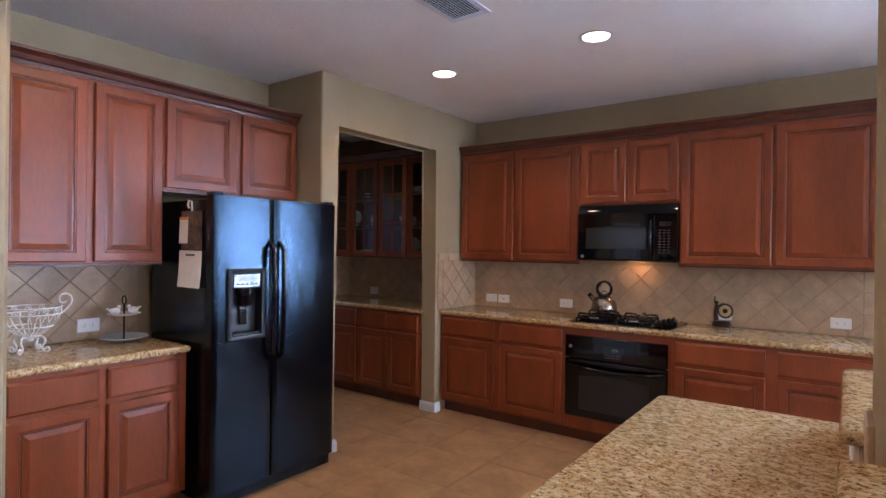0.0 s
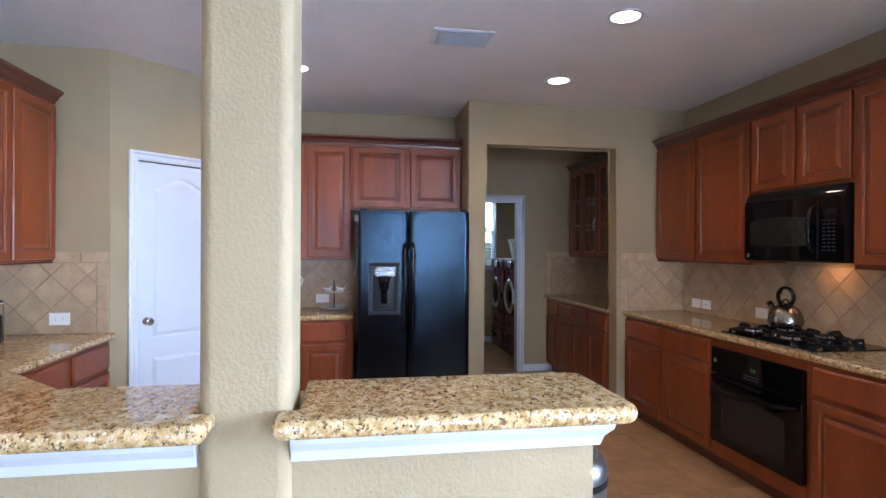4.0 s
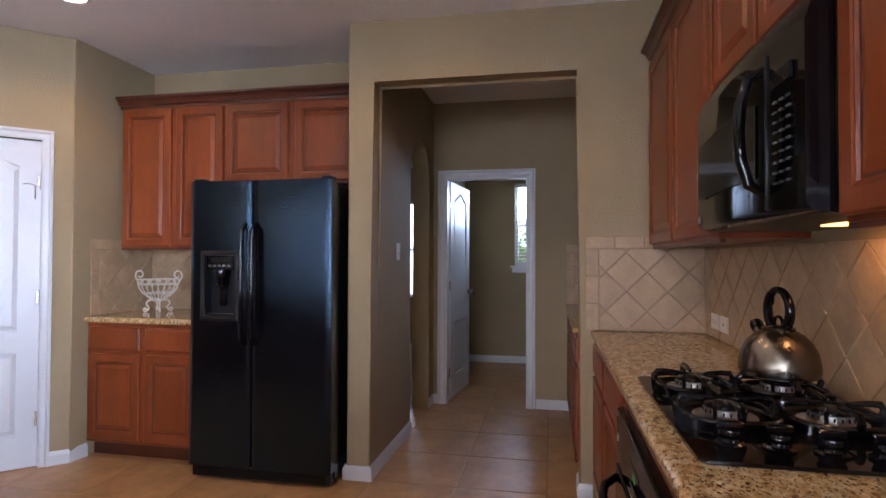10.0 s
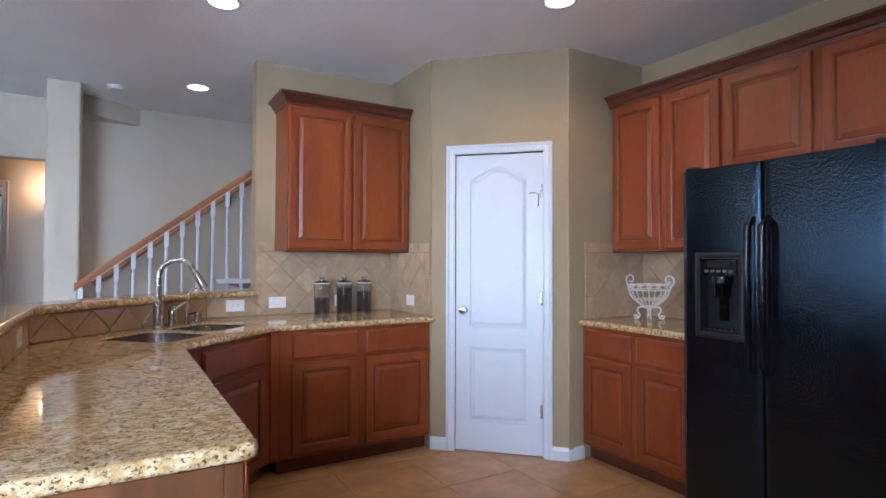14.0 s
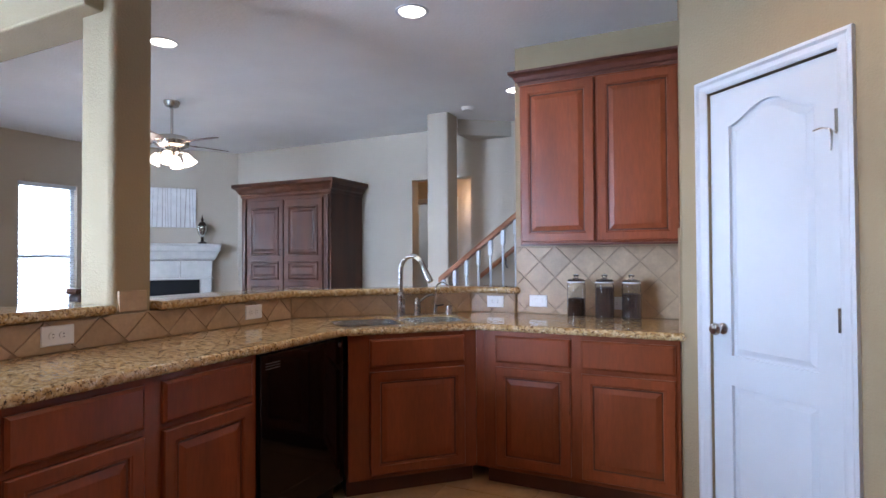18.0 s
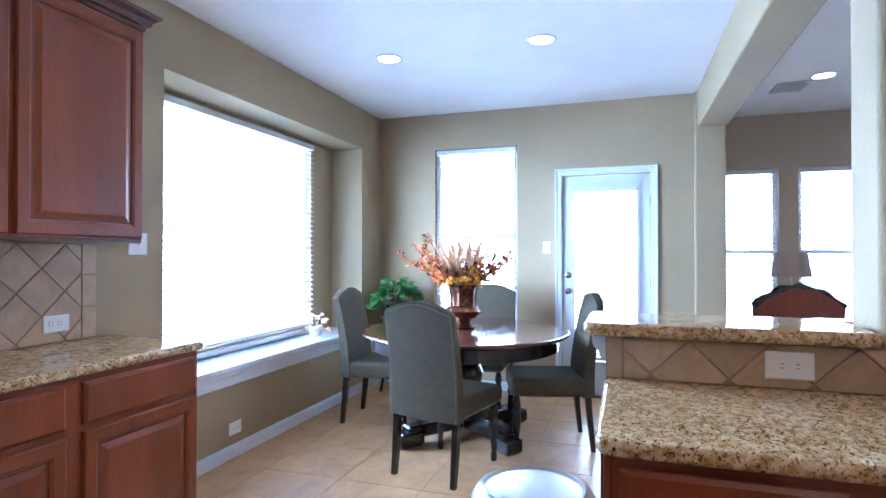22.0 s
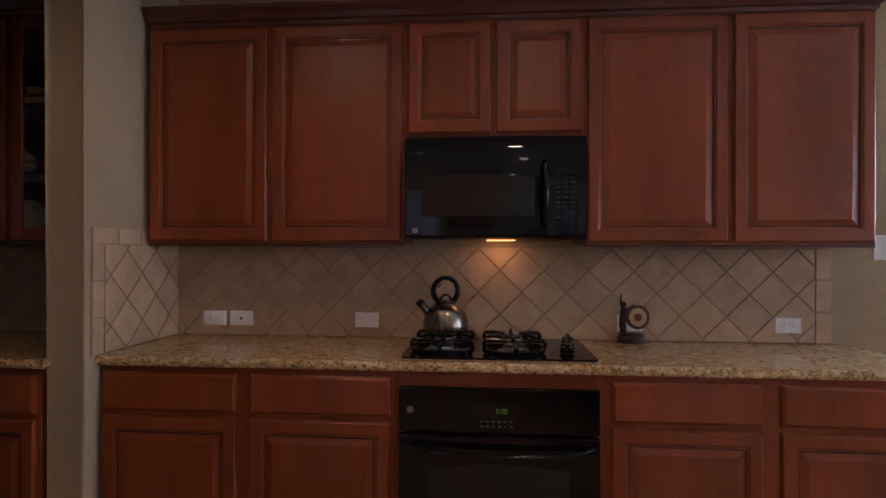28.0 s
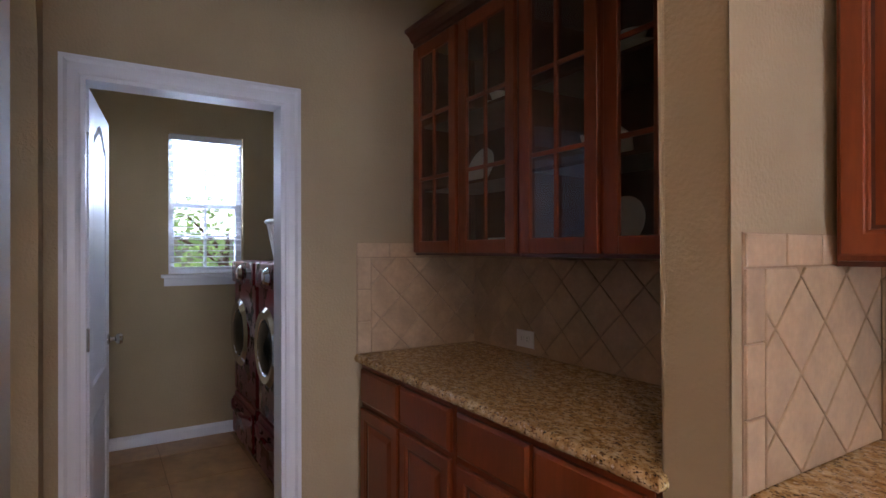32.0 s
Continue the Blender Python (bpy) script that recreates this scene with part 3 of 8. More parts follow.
# ---- doors, casings and windows ----
def casing(name, m, w, h, cw=0.06):
    """Moulded casing round an opening w wide; local -y faces the room."""
    prof = [(0, 0), (cw, 0), (cw, -0.018), (cw * 0.78, -0.02), (cw * 0.6, -0.012), (cw * 0.25, -0.012), (0.006, -0.009), (0, -0.006)]
    own = bmesh.new()
    path = [(-w / 2, 0, -1, 0), (-w / 2, h, -1, 1), (w / 2, h, 1, 1), (w / 2, 0, 1, 0)]
    rows = [[own.verts.new((x + sx * o, y, z + sz * o)) for o, y in prof] for x, z, sx, sz in path]
    k = len(prof)
    for a, b in zip(rows, rows[1:]):
        for i in range(k):
            own.faces.new((a[i], a[(i + 1) % k], b[(i + 1) % k], b[i]))
    own.faces.new(rows[0])
    own.faces.new(rows[-1][::-1])
    ob = part(name, own, TRIM)
    ob.matrix_basis = m
    return tagged(ob, "white moulded door casing", "casing", kind="structure")


def arched_ring(x0, z0, x1, z1, rise, y, inset, n=12):
    """A panel outline with an eyebrow arch at its top."""
    x0, x1, z0, z1 = x0 + inset, x1 - inset, z0 + inset, z1 - inset
    pts = [(x0, y, z0), (x1, y, z0)]
    for i in range(n + 1):
        u = i / n
        x = x1 + (x0 - x1) * u
        s = math.sin(math.pi * u) ** 1.6 if rise else 0
        pts.append((x, y, z1 - rise + rise * s))
    return pts


def panel_door(name, m, w, h, label, knob_x, parent_tag="door", t=0.035):
    """A moulded two-panel door whose upper panel has an arched top. Local x from 0 to w, front at y = 0, back at t."""
    ob = thing(name, m, label, parent_tag, kind="structure")
    part("door_slab", box(0, 0.0162, 0, w, t - 0.0162, h, 0.001), TRIM, ob)
    st = w * 0.17
    for y, s in ((0.007, -1), (t - 0.007, 1)):
        face = bmesh.new()
        # raised field: stiles and rails
        box(0, y - s * 0.0095, 0, st, y + s * 0.006, h, bm=face)
        box(w - st, y - s * 0.0095, 0, w, y + s * 0.006, h, bm=face)
        box(st, y - s * 0.0095, 0, w - st, y + s * 0.006, 0.2, bm=face)
        box(st, y - s * 0.0095, 0.71, w - st, y + s * 0.006, 0.84, bm=face)
        top = [(st, 1.93 - 0.075)] + [(st + (w - 2 * st) * i / 16, 1.855 - 0.0 + 0.075 * math.sin(math.pi * i / 16) ** 1.6 - 0.0) for i in range(1, 16)] + [(w - st, 1.855), (w - st, h), (st, h)]
        a = [face.verts.new((x, y - s * 0.0095, z)) for x, z in top]
        b = [face.verts.new((x, y + s * 0.006, z)) for x, z in top]
        face.faces.new(b)
        for i in range(len(top)):
            j = (i + 1) % len(top)
            face.faces.new((a[i], a[j], b[j], b[i]))
        part("stile_and_rail_face", face, TRIM, ob)
        for z0, z1, rise in ((0.2, 0.71, 0), (0.84, 1.93, 0.075)):
            rings = [arched_ring(st, z0, w - st, z1, rise, y + s * yy, i) for i, yy in ((0.001, -0.0085), (0.010, -0.0085), (0.034, 0.003), (0.042, 0.003))]
            part("raised_panel", loops(rings, back=False), TRIM, ob)
    for s, y in ((-1, 0), (1, t)):
        kb = lathe([(0.026, 0), (0.026, 0.006), (0.011, 0.01), (0.011, 0.03), (0.024, 0.038), (0.028, 0.05), (0.022, 0.062), (0, 0.066)], seg=16)
        k = part("door_knob", kb, NICKEL, ob, "satin nickel door knob", smooth=True)
        k.matrix_basis = pose(knob_x, y, 0.955, 90 if s < 0 else -90)
    return ob


casing("door_casing_pantry", PANTRY, 0.60, 2.035)
pantry_door = panel_door("door_pantry", PANTRY @ pose(-0.297, 0.012, 0.008), 0.594, 2.02, "closed white two-panel pantry door with an arched top panel", 0.06)
for z in (0.25, 1.0, 1.72):
    part("hinge", box(0.578, -0.012, z, 0.592, 0.004, z + 0.09, 0.002), NICKEL, pantry_door)
latch = tube([(0.565, -0.004, 1.735), (0.565, -0.012, 1.66), (0.565, -0.012, 1.74), (0.535, -0.02, 1.75), (0.505, -0.02, 1.745)], 0.0035, 6)
part("latch_hook", latch, NICKEL, pantry_door, "small metal safety latch")

LAUNDRY = pose(-4.80, 2.9325, 0, 0, 0, 90)
casing("door_casing_laundry", LAUNDRY, 0.735, 2.03, 0.066)
jamb = bmesh.new()
box(-0.3675, 0, 0, -0.352, 0.12, 2.03, bm=jamb)
box(0.352, 0, 0, 0.3675, 0.12, 2.03, bm=jamb)
box(-0.352, 0, 2.015, 0.352, 0.12, 2.03, bm=jamb)
ob = tagged(part("door_jamb_laundry", jamb, TRIM), "white door jamb", "door jamb", kind="structure")
ob.matrix_basis = LAUNDRY
laundry_door = panel_door("door_laundry", pose(-4.93, 2.59, 0.008, 0, 0, 174), 0.70, 2.01, "open white two-panel laundry door with an arched top panel", 0.64)
for z in (0.2, 1.0, 1.75):
    part("hinge", box(-0.012, 0.0, z, 0.004, 0.03, z + 0.09, 0.002), NICKEL, laundry_door)


def blind(parent_name, m, w, h, pitch=0.044, tilt=12, label="white horizontal blind with open slats", headless=False):
    """A horizontal blind, local x from 0 to w, top at z = h, hanging at y = 0."""
    ob = thing(parent_name, m, label, "blind")
    part("headrail", box(0, -0.03, h - 0.045, w, 0.03, h, 0.004), TRIM, ob)
    n = int((h - 0.075) / pitch)
    slat = None
    for i in range(n):
        z = h - 0.07 - i * pitch
        if slat is None:
            bm = bmesh.new()
            prof = [(-0.024, 0.0), (-0.012, 0.0025), (0.0, 0.0033), (0.012, 0.0025), (0.024, 0.0)]
            top = [[bm.verts.new((x, y, zz)) for y, zz in prof] for x in (0.004, w - 0.004)]
            low = [[bm.verts.new((x, y, zz - 0.0022)) for y, zz in prof] for x in (0.004, w - 0.004)]
            for a in range(4):
                bm.faces.new((top[0][a], top[0][a + 1], top[1][a + 1], top[1][a]))
                bm.faces.new((low[0][a], low[1][a], low[1][a + 1], low[0][a + 1]))
            bm.faces.new((top[0][0], top[1][0], low[1][0], low[0][0]))
            bm.faces.new((top[0][4], low[0][4], low[1][4], top[1][4]))
            slat = part("slat", bm, GLASS_BLIND, ob)
            slat.matrix_basis = pose(0, 0, z, tilt)
        else:
            o = new("slat", slat.data)
            o.parent = ob
            o.matrix_basis = pose(0, 0, z, tilt)
    zb = h - 0.07 - n * pitch
    part("bottom_rail", box(0.002, -0.024, zb - 0.012, w - 0.002, 0.024, zb + 0.012, 0.004), TRIM, ob)
    for x in (w * 0.16, w * 0.84):
        part("ladder_cord", tube([(x, -0.026, zb), (x, -0.026, h - 0.04)], 0.0012, 5), TRIM, ob)
    return ob


def sash_window(name, m, w, h, label, cross=0.5, muntins=0, depth=0.06, grid=False):
    """A white single-hung window filling an opening, local x from 0 to w, z from 0 to h, room side -y."""
    ob = thing(name, m, label, "window", kind="structure")
    f = bmesh.new()
    fw = 0.045
    box(0, 0, 0, fw, depth, h, 0.003, bm=f)
    box(w - fw, 0, 0, w, depth, h, 0.003, bm=f)
    box(fw, 0, 0, w - fw, depth, fw, 0.003, bm=f)
    box(fw, 0, h - fw, w - fw, depth, h, 0.003, bm=f)
    part("window_frame", f, TRIM, ob)
    part("meeting_rail", box(fw, 0.006, h * cross - 0.022, w - fw, depth - 0.01, h * cross + 0.022, 0.003), TRIM, ob)
    for k in range(muntins):
        x, t = w * (k + 1) / (muntins + 1), 0.008 if grid else 0.022
        part("muntin", box(x - t, 0.004, fw, x + t, depth - 0.008, h - fw, 0.002), TRIM, ob)
    for z in (h * cross / 2 + fw / 2, h * (1 + cross) / 2 - fw / 2) if grid else ():
        part("muntin", box(fw, 0.006, z - 0.008, w - fw, depth - 0.012, z + 0.008, 0.002), TRIM, ob)
    for z0, z1 in ((fw, h * cross - 0.02), (h * cross + 0.02, h - fw)):
        g = part("pane", box(fw - 0.004, 0.028, z0, w - fw + 0.004, 0.032, z1), GLASS, ob)
        g.visible_shadow = False
    return ob


def sill(name, m, w, proud=0.05):
    ob = tagged(part(name, box(-0.05, -proud, -0.025, w + 0.05, 0.02, 0, 0.006, seg=2), TRIM), "white window sill", "sill", kind="structure")
    box_apron = tagged(part("window_apron", box(-0.03, -0.014, -0.085, w + 0.03, 0, -0.026, 0.004), TRIM), "white apron below the window sill", "sill", kind="structure")
    ob.matrix_basis = box_apron.matrix_basis = m
    return ob


# bay: one wide window of two sashes behind a blind, with a seat below
sash_window("window_1", pose(0.66, 4.66, 0.66), 1.87, 1.64, "wide white dining window bright with daylight", muntins=1)
blind("window_blind", pose(0.675, 4.60, 0.665), 1.84, 1.63, label="white horizontal blind over the wide dining window")
seat = tagged(part("window_seat", box(0.50, 4.255, 0.565, 2.94, 4.615, 0.60, 0.008, seg=2), TRIM), "white painted window seat board", "window seat", kind="structure")
tagged(part("window_seat_apron", extrude_profile([(0, 0.47), (0.012, 0.47), (0.018, 0.52), (0.03, 0.54), (0.034, 0.563), (0, 0.563)], (0.51, 4.299), (2.93, 4.299), (0, -1)), TRIM), "white moulding under the window seat", "trim", kind="structure")
tagged(part("window_stool", box(0.60, 4.56, 0.615, 2.59, 4.615, 0.645, 0.006), TRIM), "white window stool", "sill", kind="structure")
EAST = -90
sash_window("window_2", pose(3.40, 3.70, 0.62, 0, 0, EAST), 0.83, 1.73, "tall white dining window bright with daylight")
blind("window_blind", pose(3.385, 3.69, 0.625, 0, 0, EAST), 0.81, 1.72, label="white horizontal blind over the tall dining window")
sill("window_sill", pose(3.35, 3.70, 0.62, 0, 0, EAST), 0.83)
for y1, w in ((0.98, 0.55), (0.26, 0.71), (-0.62, 0.63)):
    sash_window("window_3", pose(4.46, y1, 0.5, 0, 0, EAST), w, 1.67, "tall white living room window bright with daylight")
    blind("window_blind", pose(4.43, y1 - 0.01, 0.505, 0, 0, EAST), w - 0.02, 1.66, label="white horizontal blind over a living room window")
    sill("window_sill", pose(4.40, y1, 0.5, 0, 0, EAST), w)
sash_window("window_4", pose(-6.97, 3.05, 1.218, 0, 0, 90), 0.525, 1.04, "small white laundry window with trees outside", muntins=1, grid=True)
blind("window_blind", pose(-6.93, 3.06, 1.223, 0, 0, 90), 0.505, 1.03, tilt=4, label="white horizontal blind with open slats over the laundry window")
sill("window_sill", pose(-6.9, 3.05, 1.218, 0, 0, 90), 0.525)
sash_window("window_5", pose(-8.27, 0.70, 0.70, 0, 0, 90), 1.2, 1.5, "white window in the next room", muntins=1)
blind("window_blind", pose(-8.24, 0.71, 0.705, 0, 0, 90), 1.18, 1.49, label="white horizontal blind in the next room")

# glazed back door
BACK = pose(3.35, 2.0625, 0, 0, 0, EAST)
casing("door_casing_back", BACK, 0.775, 2.04)
ob = thing("door_back", BACK @ pose(-0.385, 0.02, 0.01), "closed white back door with a full glass lite and blind", "door", kind="structure")
d = bmesh.new()
W, Hh = 0.77, 2.02
for a, lo, b, hi in cut_wall(0, W, 0, Hh, [(0.1, 0.3, W - 0.1, 1.93)]):
    box(a, 0, lo, b, 0.04, hi, bm=d)
part("door_slab", d, TRIM, ob)
lite = bmesh.new()
for a, lo, b, hi in cut_wall(0.085, W - 0.085, 0.285, 1.945, [(0.115, 0.315, W - 0.115, 1.915)]):
    box(a, -0.012, lo, b, 0.0, hi, 0.003, bm=lite)
part("lite_frame", lite, TRIM, ob)
g = part("pane", box(0.1, 0.018, 0.3, W - 0.1, 0.022, 1.93), GLASS, ob)
g.visible_shadow = False
for z in (0.955, 1.105):
    k = part("door_knob" if z < 1 else "deadbolt", lathe([(0.028, 0), (0.028, 0.008), (0.012, 0.012), (0.012, 0.03), (0.026, 0.04), (0.026, 0.055), (0, 0.06)] if z < 1 else [(0.03, 0), (0.03, 0.012), (0.018, 0.018), (0, 0.02)], seg=16), NICKEL, ob, smooth=True)
    k.matrix_basis = pose(0.055, 0, z, 90)
for z in (0.25, 1.0, 1.75):
    part("hinge", box(W - 0.004, -0.008, z, W + 0.008, 0.004, z + 0.09, 0.002), NICKEL, ob)
blind("door_blind", BACK @ pose(-0.275, 0.0, 0.315), 0.55, 1.61, label="white blind hung on the glazed back door")
tagged(part("door_threshold", box(3.33, 1.68, 0, 3.5, 2.445, 0.018, 0.004), BRONZE), "dark metal door threshold", "threshold", kind="structure")


# ---- cabinets ----
def raised_door(parent, x0, z0, x1, z1, y=0.0, t=0.02, fw=0.058, label=""):
    """A raised-panel cabinet door in front of y."""
    d = part("door", loops(inset_rings(x0, z0, x1, z1, ((0, y), (0, y - t + 0.005), (0.005, y - t), (fw - 0.012, y - t), (fw - 0.008, y - t + 0.003), (fw - 0.003, y - t + 0.003), (fw, y - t + 0.01))), cap=False), WOOD, parent, label)
    part("raised_panel", loops(inset_rings(x0, z0, x1, z1, ((fw, y - t + 0.010), (fw + 0.006, y - t + 0.010), (fw + 0.03, y - t + 0.002), (fw + 0.034, y - t + 0.001))), back=False), WOOD, d)
    part("panel_groove", loops(inset_rings(x0, z0, x1, z1, ((fw - 0.0005, y - t + 0.0095), (fw + 0.0075, y - t + 0.0095))), cap=False, back=False), WOOD_DARK, d, "dark glazed groove")
    return d


def drawer_front(parent, x0, z0, x1, z1, y=0.0, t=0.02):
    return part("drawer_front", loops(inset_rings(x0, z0, x1, z1, ((0, y), (0, y - t + 0.008), (0.004, y - t + 0.005), (0.011, y - t)))), WOOD, parent)


def base_cabinet(m, w, d, cols, label, group="base cabinets", name="base_cabinet", drawers=True, toe=True, hz=0.875, gap=None, open_top=None):
    """Front at y = 0 facing -y, back at y = d."""
    ob = thing(name, m, label, "cabinet", group)
    if open_top:
        part("body", box(0, 0.021, 0.1, w, d, open_top, 0.002), WOOD, ob)
        part("face_frame", box(0, 0, 0.1, w, 0.02, hz, 0.002), WOOD, ob)
    elif gap is None:
        part("body", box(0, 0, 0.1, w, d, hz, 0.002), WOOD, ob)
    else:
        part("side_box", box(0, 0, 0.1, gap[0], d, hz, 0.002), WOOD, ob)
        part("side_box", box(gap[1], 0, 0.1, w, d, hz, 0.002), WOOD, ob)
        part("top_rail", box(gap[0], 0, gap[3], gap[1], d, hz), WOOD, ob)
        part("bottom_rail", box(gap[0], 0, 0.1, gap[1], d, gap[2]), WOOD, ob)
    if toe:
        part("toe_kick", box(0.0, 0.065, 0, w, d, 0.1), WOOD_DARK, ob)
    for x0, x1 in cols:
        if drawers:
            drawer_front(ob, x0, 0.70, x1, 0.85)
            raised_door(ob, x0, 0.125, x1, 0.675)
        else:
            raised_door(ob, x0, 0.125, x1, 0.85)
    return ob


def upper_cabinet(m, w, d, z0, z1, cols, label, group="wall cabinets", frame=0.012):
    ob = thing("wall_cabinet", m, label, "cabinet", group)
    part("body", box(0, 0, z0, w, d, z1, 0.002), WOOD, ob)
    part("light_rail", box(0.0, 0.003, z0 - 0.012, w, 0.02, z0 - 0.0005), WOOD_DARK, ob)
    for x0, x1 in cols:
        raised_door(ob, x0, z0 + frame, x1, z1 - 0.028)
    return ob


def crown(name, path, z=2.345):
    prof = [(-0.02, z), (0.006, z), (0.008, z + 0.018), (0.02, z + 0.022), (0.03, z + 0.045), (0.048, z + 0.06), (0.056, z + 0.062), (0.056, z + 0.078), (-0.02, z + 0.078)]
    return tagged(part(name, sweep_profile(prof, path), WOOD_DARK), "dark cherry crown moulding along the wall cabinets", "moulding")


TOPZ = 2.36
# range wall, front facing -y
RY = 3.74
base_cabinet(pose(-3.02, RY, 0), 1.19, 0.555, ((0.013, 0.563), (0.62, 1.174)), "cherry base cabinet with two drawers beside the oven")
base_cabinet(pose(-1.83, RY, 0), 0.80, 0.555, (), "cherry oven cabinet under the cooktop", drawers=False, gap=(0.03, 0.77, 0.20, 0.82))
base_cabinet(pose(-1.03, RY, 0), 1.19, 0.555, ((0.023, 0.563), (0.63, 1.168)), "cherry base cabinet with two drawers beside the window wall")
UY = 4.03
upper_cabinet(pose(-3.01, UY, 0), 1.175, 0.268, 1.37, TOPZ, ((0.012, 0.555), (0.583, 1.162)), "cherry wall cabinet with two raised-panel doors")
upper_cabinet(pose(-1.835, UY, 0), 0.775, 0.268, 1.84, TOPZ, ((0.016, 0.375), (0.399, 0.763)), "short cherry wall cabinet above the microwave")
upper_cabinet(pose(-1.06, UY, 0), 1.185, 0.268, 1.37, TOPZ, ((0.013, 0.59), (0.616, 1.173)), "cherry wall cabinet with two raised-panel doors beside the window")
crown("crown_moulding", [(-3.01, UY - 0.002), (0.127, UY - 0.002), (0.127, 4.298)])
# refrigerator wall, front facing +x
FX = -3.045
base_cabinet(pose(FX, 0.505, 0, 0, 0, 90), 0.85, 0.59, ((0.02, 0.40), (0.44, 0.802)), "cherry base cabinet with two drawers beside the refrigerator")
FU = -3.29
upper_cabinet(pose(FU, 0.535, 0, 0, 0, 90), 0.80, 0.345, 1.37, TOPZ, ((0.014, 0.395), (0.433, 0.79)), "cherry wall cabinet with two raised-panel doors beside the refrigerator")
upper_cabinet(pose(FU, 1.335, 0, 0, 0, 90), 0.965, 0.345, 1.80, TOPZ, ((0.012, 0.467), (0.512, 0.955)), "cherry wall cabinet above the refrigerator")
crown("crown_moulding", [(FU + 0.002, 0.52), (FU + 0.002, 2.30)])
# south wall, front facing +y
upper_cabinet(pose(-1.345, -0.49, 0, 0, 0, 180), 0.91, 0.315, 1.37, TOPZ, ((0.012, 0.45), (0.468, 0.90)), "cherry wall cabinet with two doors above the canisters")
crown("crown_moulding", [(-1.343, -0.808), (-1.343, -0.488), (-2.257, -0.488)])
base_cabinet(pose(-1.225, -0.17, 0, 0, 0, 180), 1.03, 0.635, ((0.073, 0.493), (0.551, 1.007)), "cherry base cabinet with two drawers beside the pantry")
tagged(part("corner_filler", prism([(-1.1765, -0.1735), (-1.2245, -0.1735), (-1.2245, -0.36), (-1.10, -0.36)], 0.1, 0.874), WOOD), "cherry filler strip in the cabinet corner", "filler")
tagged(part("corner_filler", box(-0.613, 0.9635, 0.1, -0.30, 0.9835, 0.874), WOOD), "cherry filler strip beside the dishwasher", "filler")
# diagonal sink base
DIAG = pose(-0.655, 0.345, 0, 0, 0, 225)
base_cabinet(DIAG, 0.735, 0.53, ((0.115, 0.66),), "cherry sink base cabinet set across the corner", open_top=0.64)
# peninsula, front facing -x
PX = -0.615
base_cabinet(pose(PX, 1.93, 0, 0, 0, -90), 0.945, 0.575, ((0.016, 0.435), (0.508, 0.942 - 0.01)), "cherry peninsula cabinet with two drawers", gap=None)
end_panel = thing("peninsula_end_panel", None, "plain brown wood end panel of the peninsula", "panel")
part("panel", box(-0.575, 1.932, 0.0, -0.04, 1.949, 0.874, 0.001), PANEL_WOOD, end_panel)
part("edge_stile", box(-0.614, 1.932, 0.0, -0.5755, 1.952, 0.874, 0.002), PANEL_WOOD, end_panel)
part("face_edge", box(-0.622, 1.9305, 0.1, -0.6145, 1.946, 0.872, 0.002), WOOD, end_panel, "cherry face frame edge")


# ---- worktops ----
def inward(poly, d):
    out = []
    n = len(poly)
    for i in range(n):
        p, a, b = Vector(poly[i]), Vector(poly[i - 1]), Vector(poly[(i + 1) % n])
        d1, d2 = (p - a).normalized(), (b - p).normalized()
        n1, n2 = Vector((-d1.y, d1.x)), Vector((-d2.y, d2.x))
        mit = (n1 + n2) / max(0.3, 1 + n1.dot(n2))
        out.append((p.x + mit.x * d, p.y + mit.y * d))
    return out


def rounded(poly, radii, n=5):
    """The polygon with its corners rounded by the given radii (counterclockwise)."""
    out = []
    for i, p in enumerate(poly):
        r = radii[i]
        p, a, b = Vector(p), Vector(poly[i - 1]), Vector(poly[(i + 1) % len(poly)])
        if not r:
            out.append((p.x, p.y))
            continue
        d1, d2 = (a - p).normalized(), (b - p).normalized()
        half = math.acos(max(-1, min(1, d1.dot(d2)))) / 2
        cut = r / math.tan(half)
        s, e = p + d1 * cut, p + d2 * cut
        for k in range(n + 1):
            u = k / n
            q = (1 - u) ** 2 * s + 2 * u * (1 - u) * p + u * u * e
            out.append((q.x, q.y))
    return out


def slab(name, poly, z0, z1, r, label, category="worktop", holes=()):
    """A polished slab over a counterclockwise polygon with bullnosed rims and holes cut through it."""
    t = z1 - z0
    rings = []
    for k in range(7):
        a = math.pi * k / 6 - math.pi / 2
        rings.append([(x, y, z0 + t / 2 + t / 2 * math.sin(a)) for x, y in inward(poly, r * (1 - math.cos(a)))])
    own = loops(rings, cap=False, back=False)
    own.verts.ensure_lookup_table()
    n = len(poly)
    for ring, z in ((0, z0), (6, z1)):
        edges = []
        vs = [own.verts[ring * n + i] for i in range(n)]
        edges += [own.edges.get((vs[i], vs[(i + 1) % n])) for i in range(n)]
        for hole in holes:
            hv = [own.verts.new((x, y, z)) for x, y in hole]
            edges += [own.edges.new((hv[i], hv[(i + 1) % len(hv)])) for i in range(len(hv))]
        bmesh.ops.triangle_fill(own, edges=edges, use_beauty=True)
        own.verts.ensure_lookup_table()
    for hole in holes:
        a = [own.verts.new((x, y, z0)) for x, y in hole]
        b = [own.verts.new((x, y, z1)) for x, y in hole]
        for i in range(len(hole)):
            j = (i + 1) % len(hole)
            own.faces.new((a[i], a[j], b[j], b[i]))
    bmesh.ops.remove_doubles(own, verts=own.verts, dist=1e-5)
    return tagged(part(name, own, GRANITE, smooth=True), label, category)


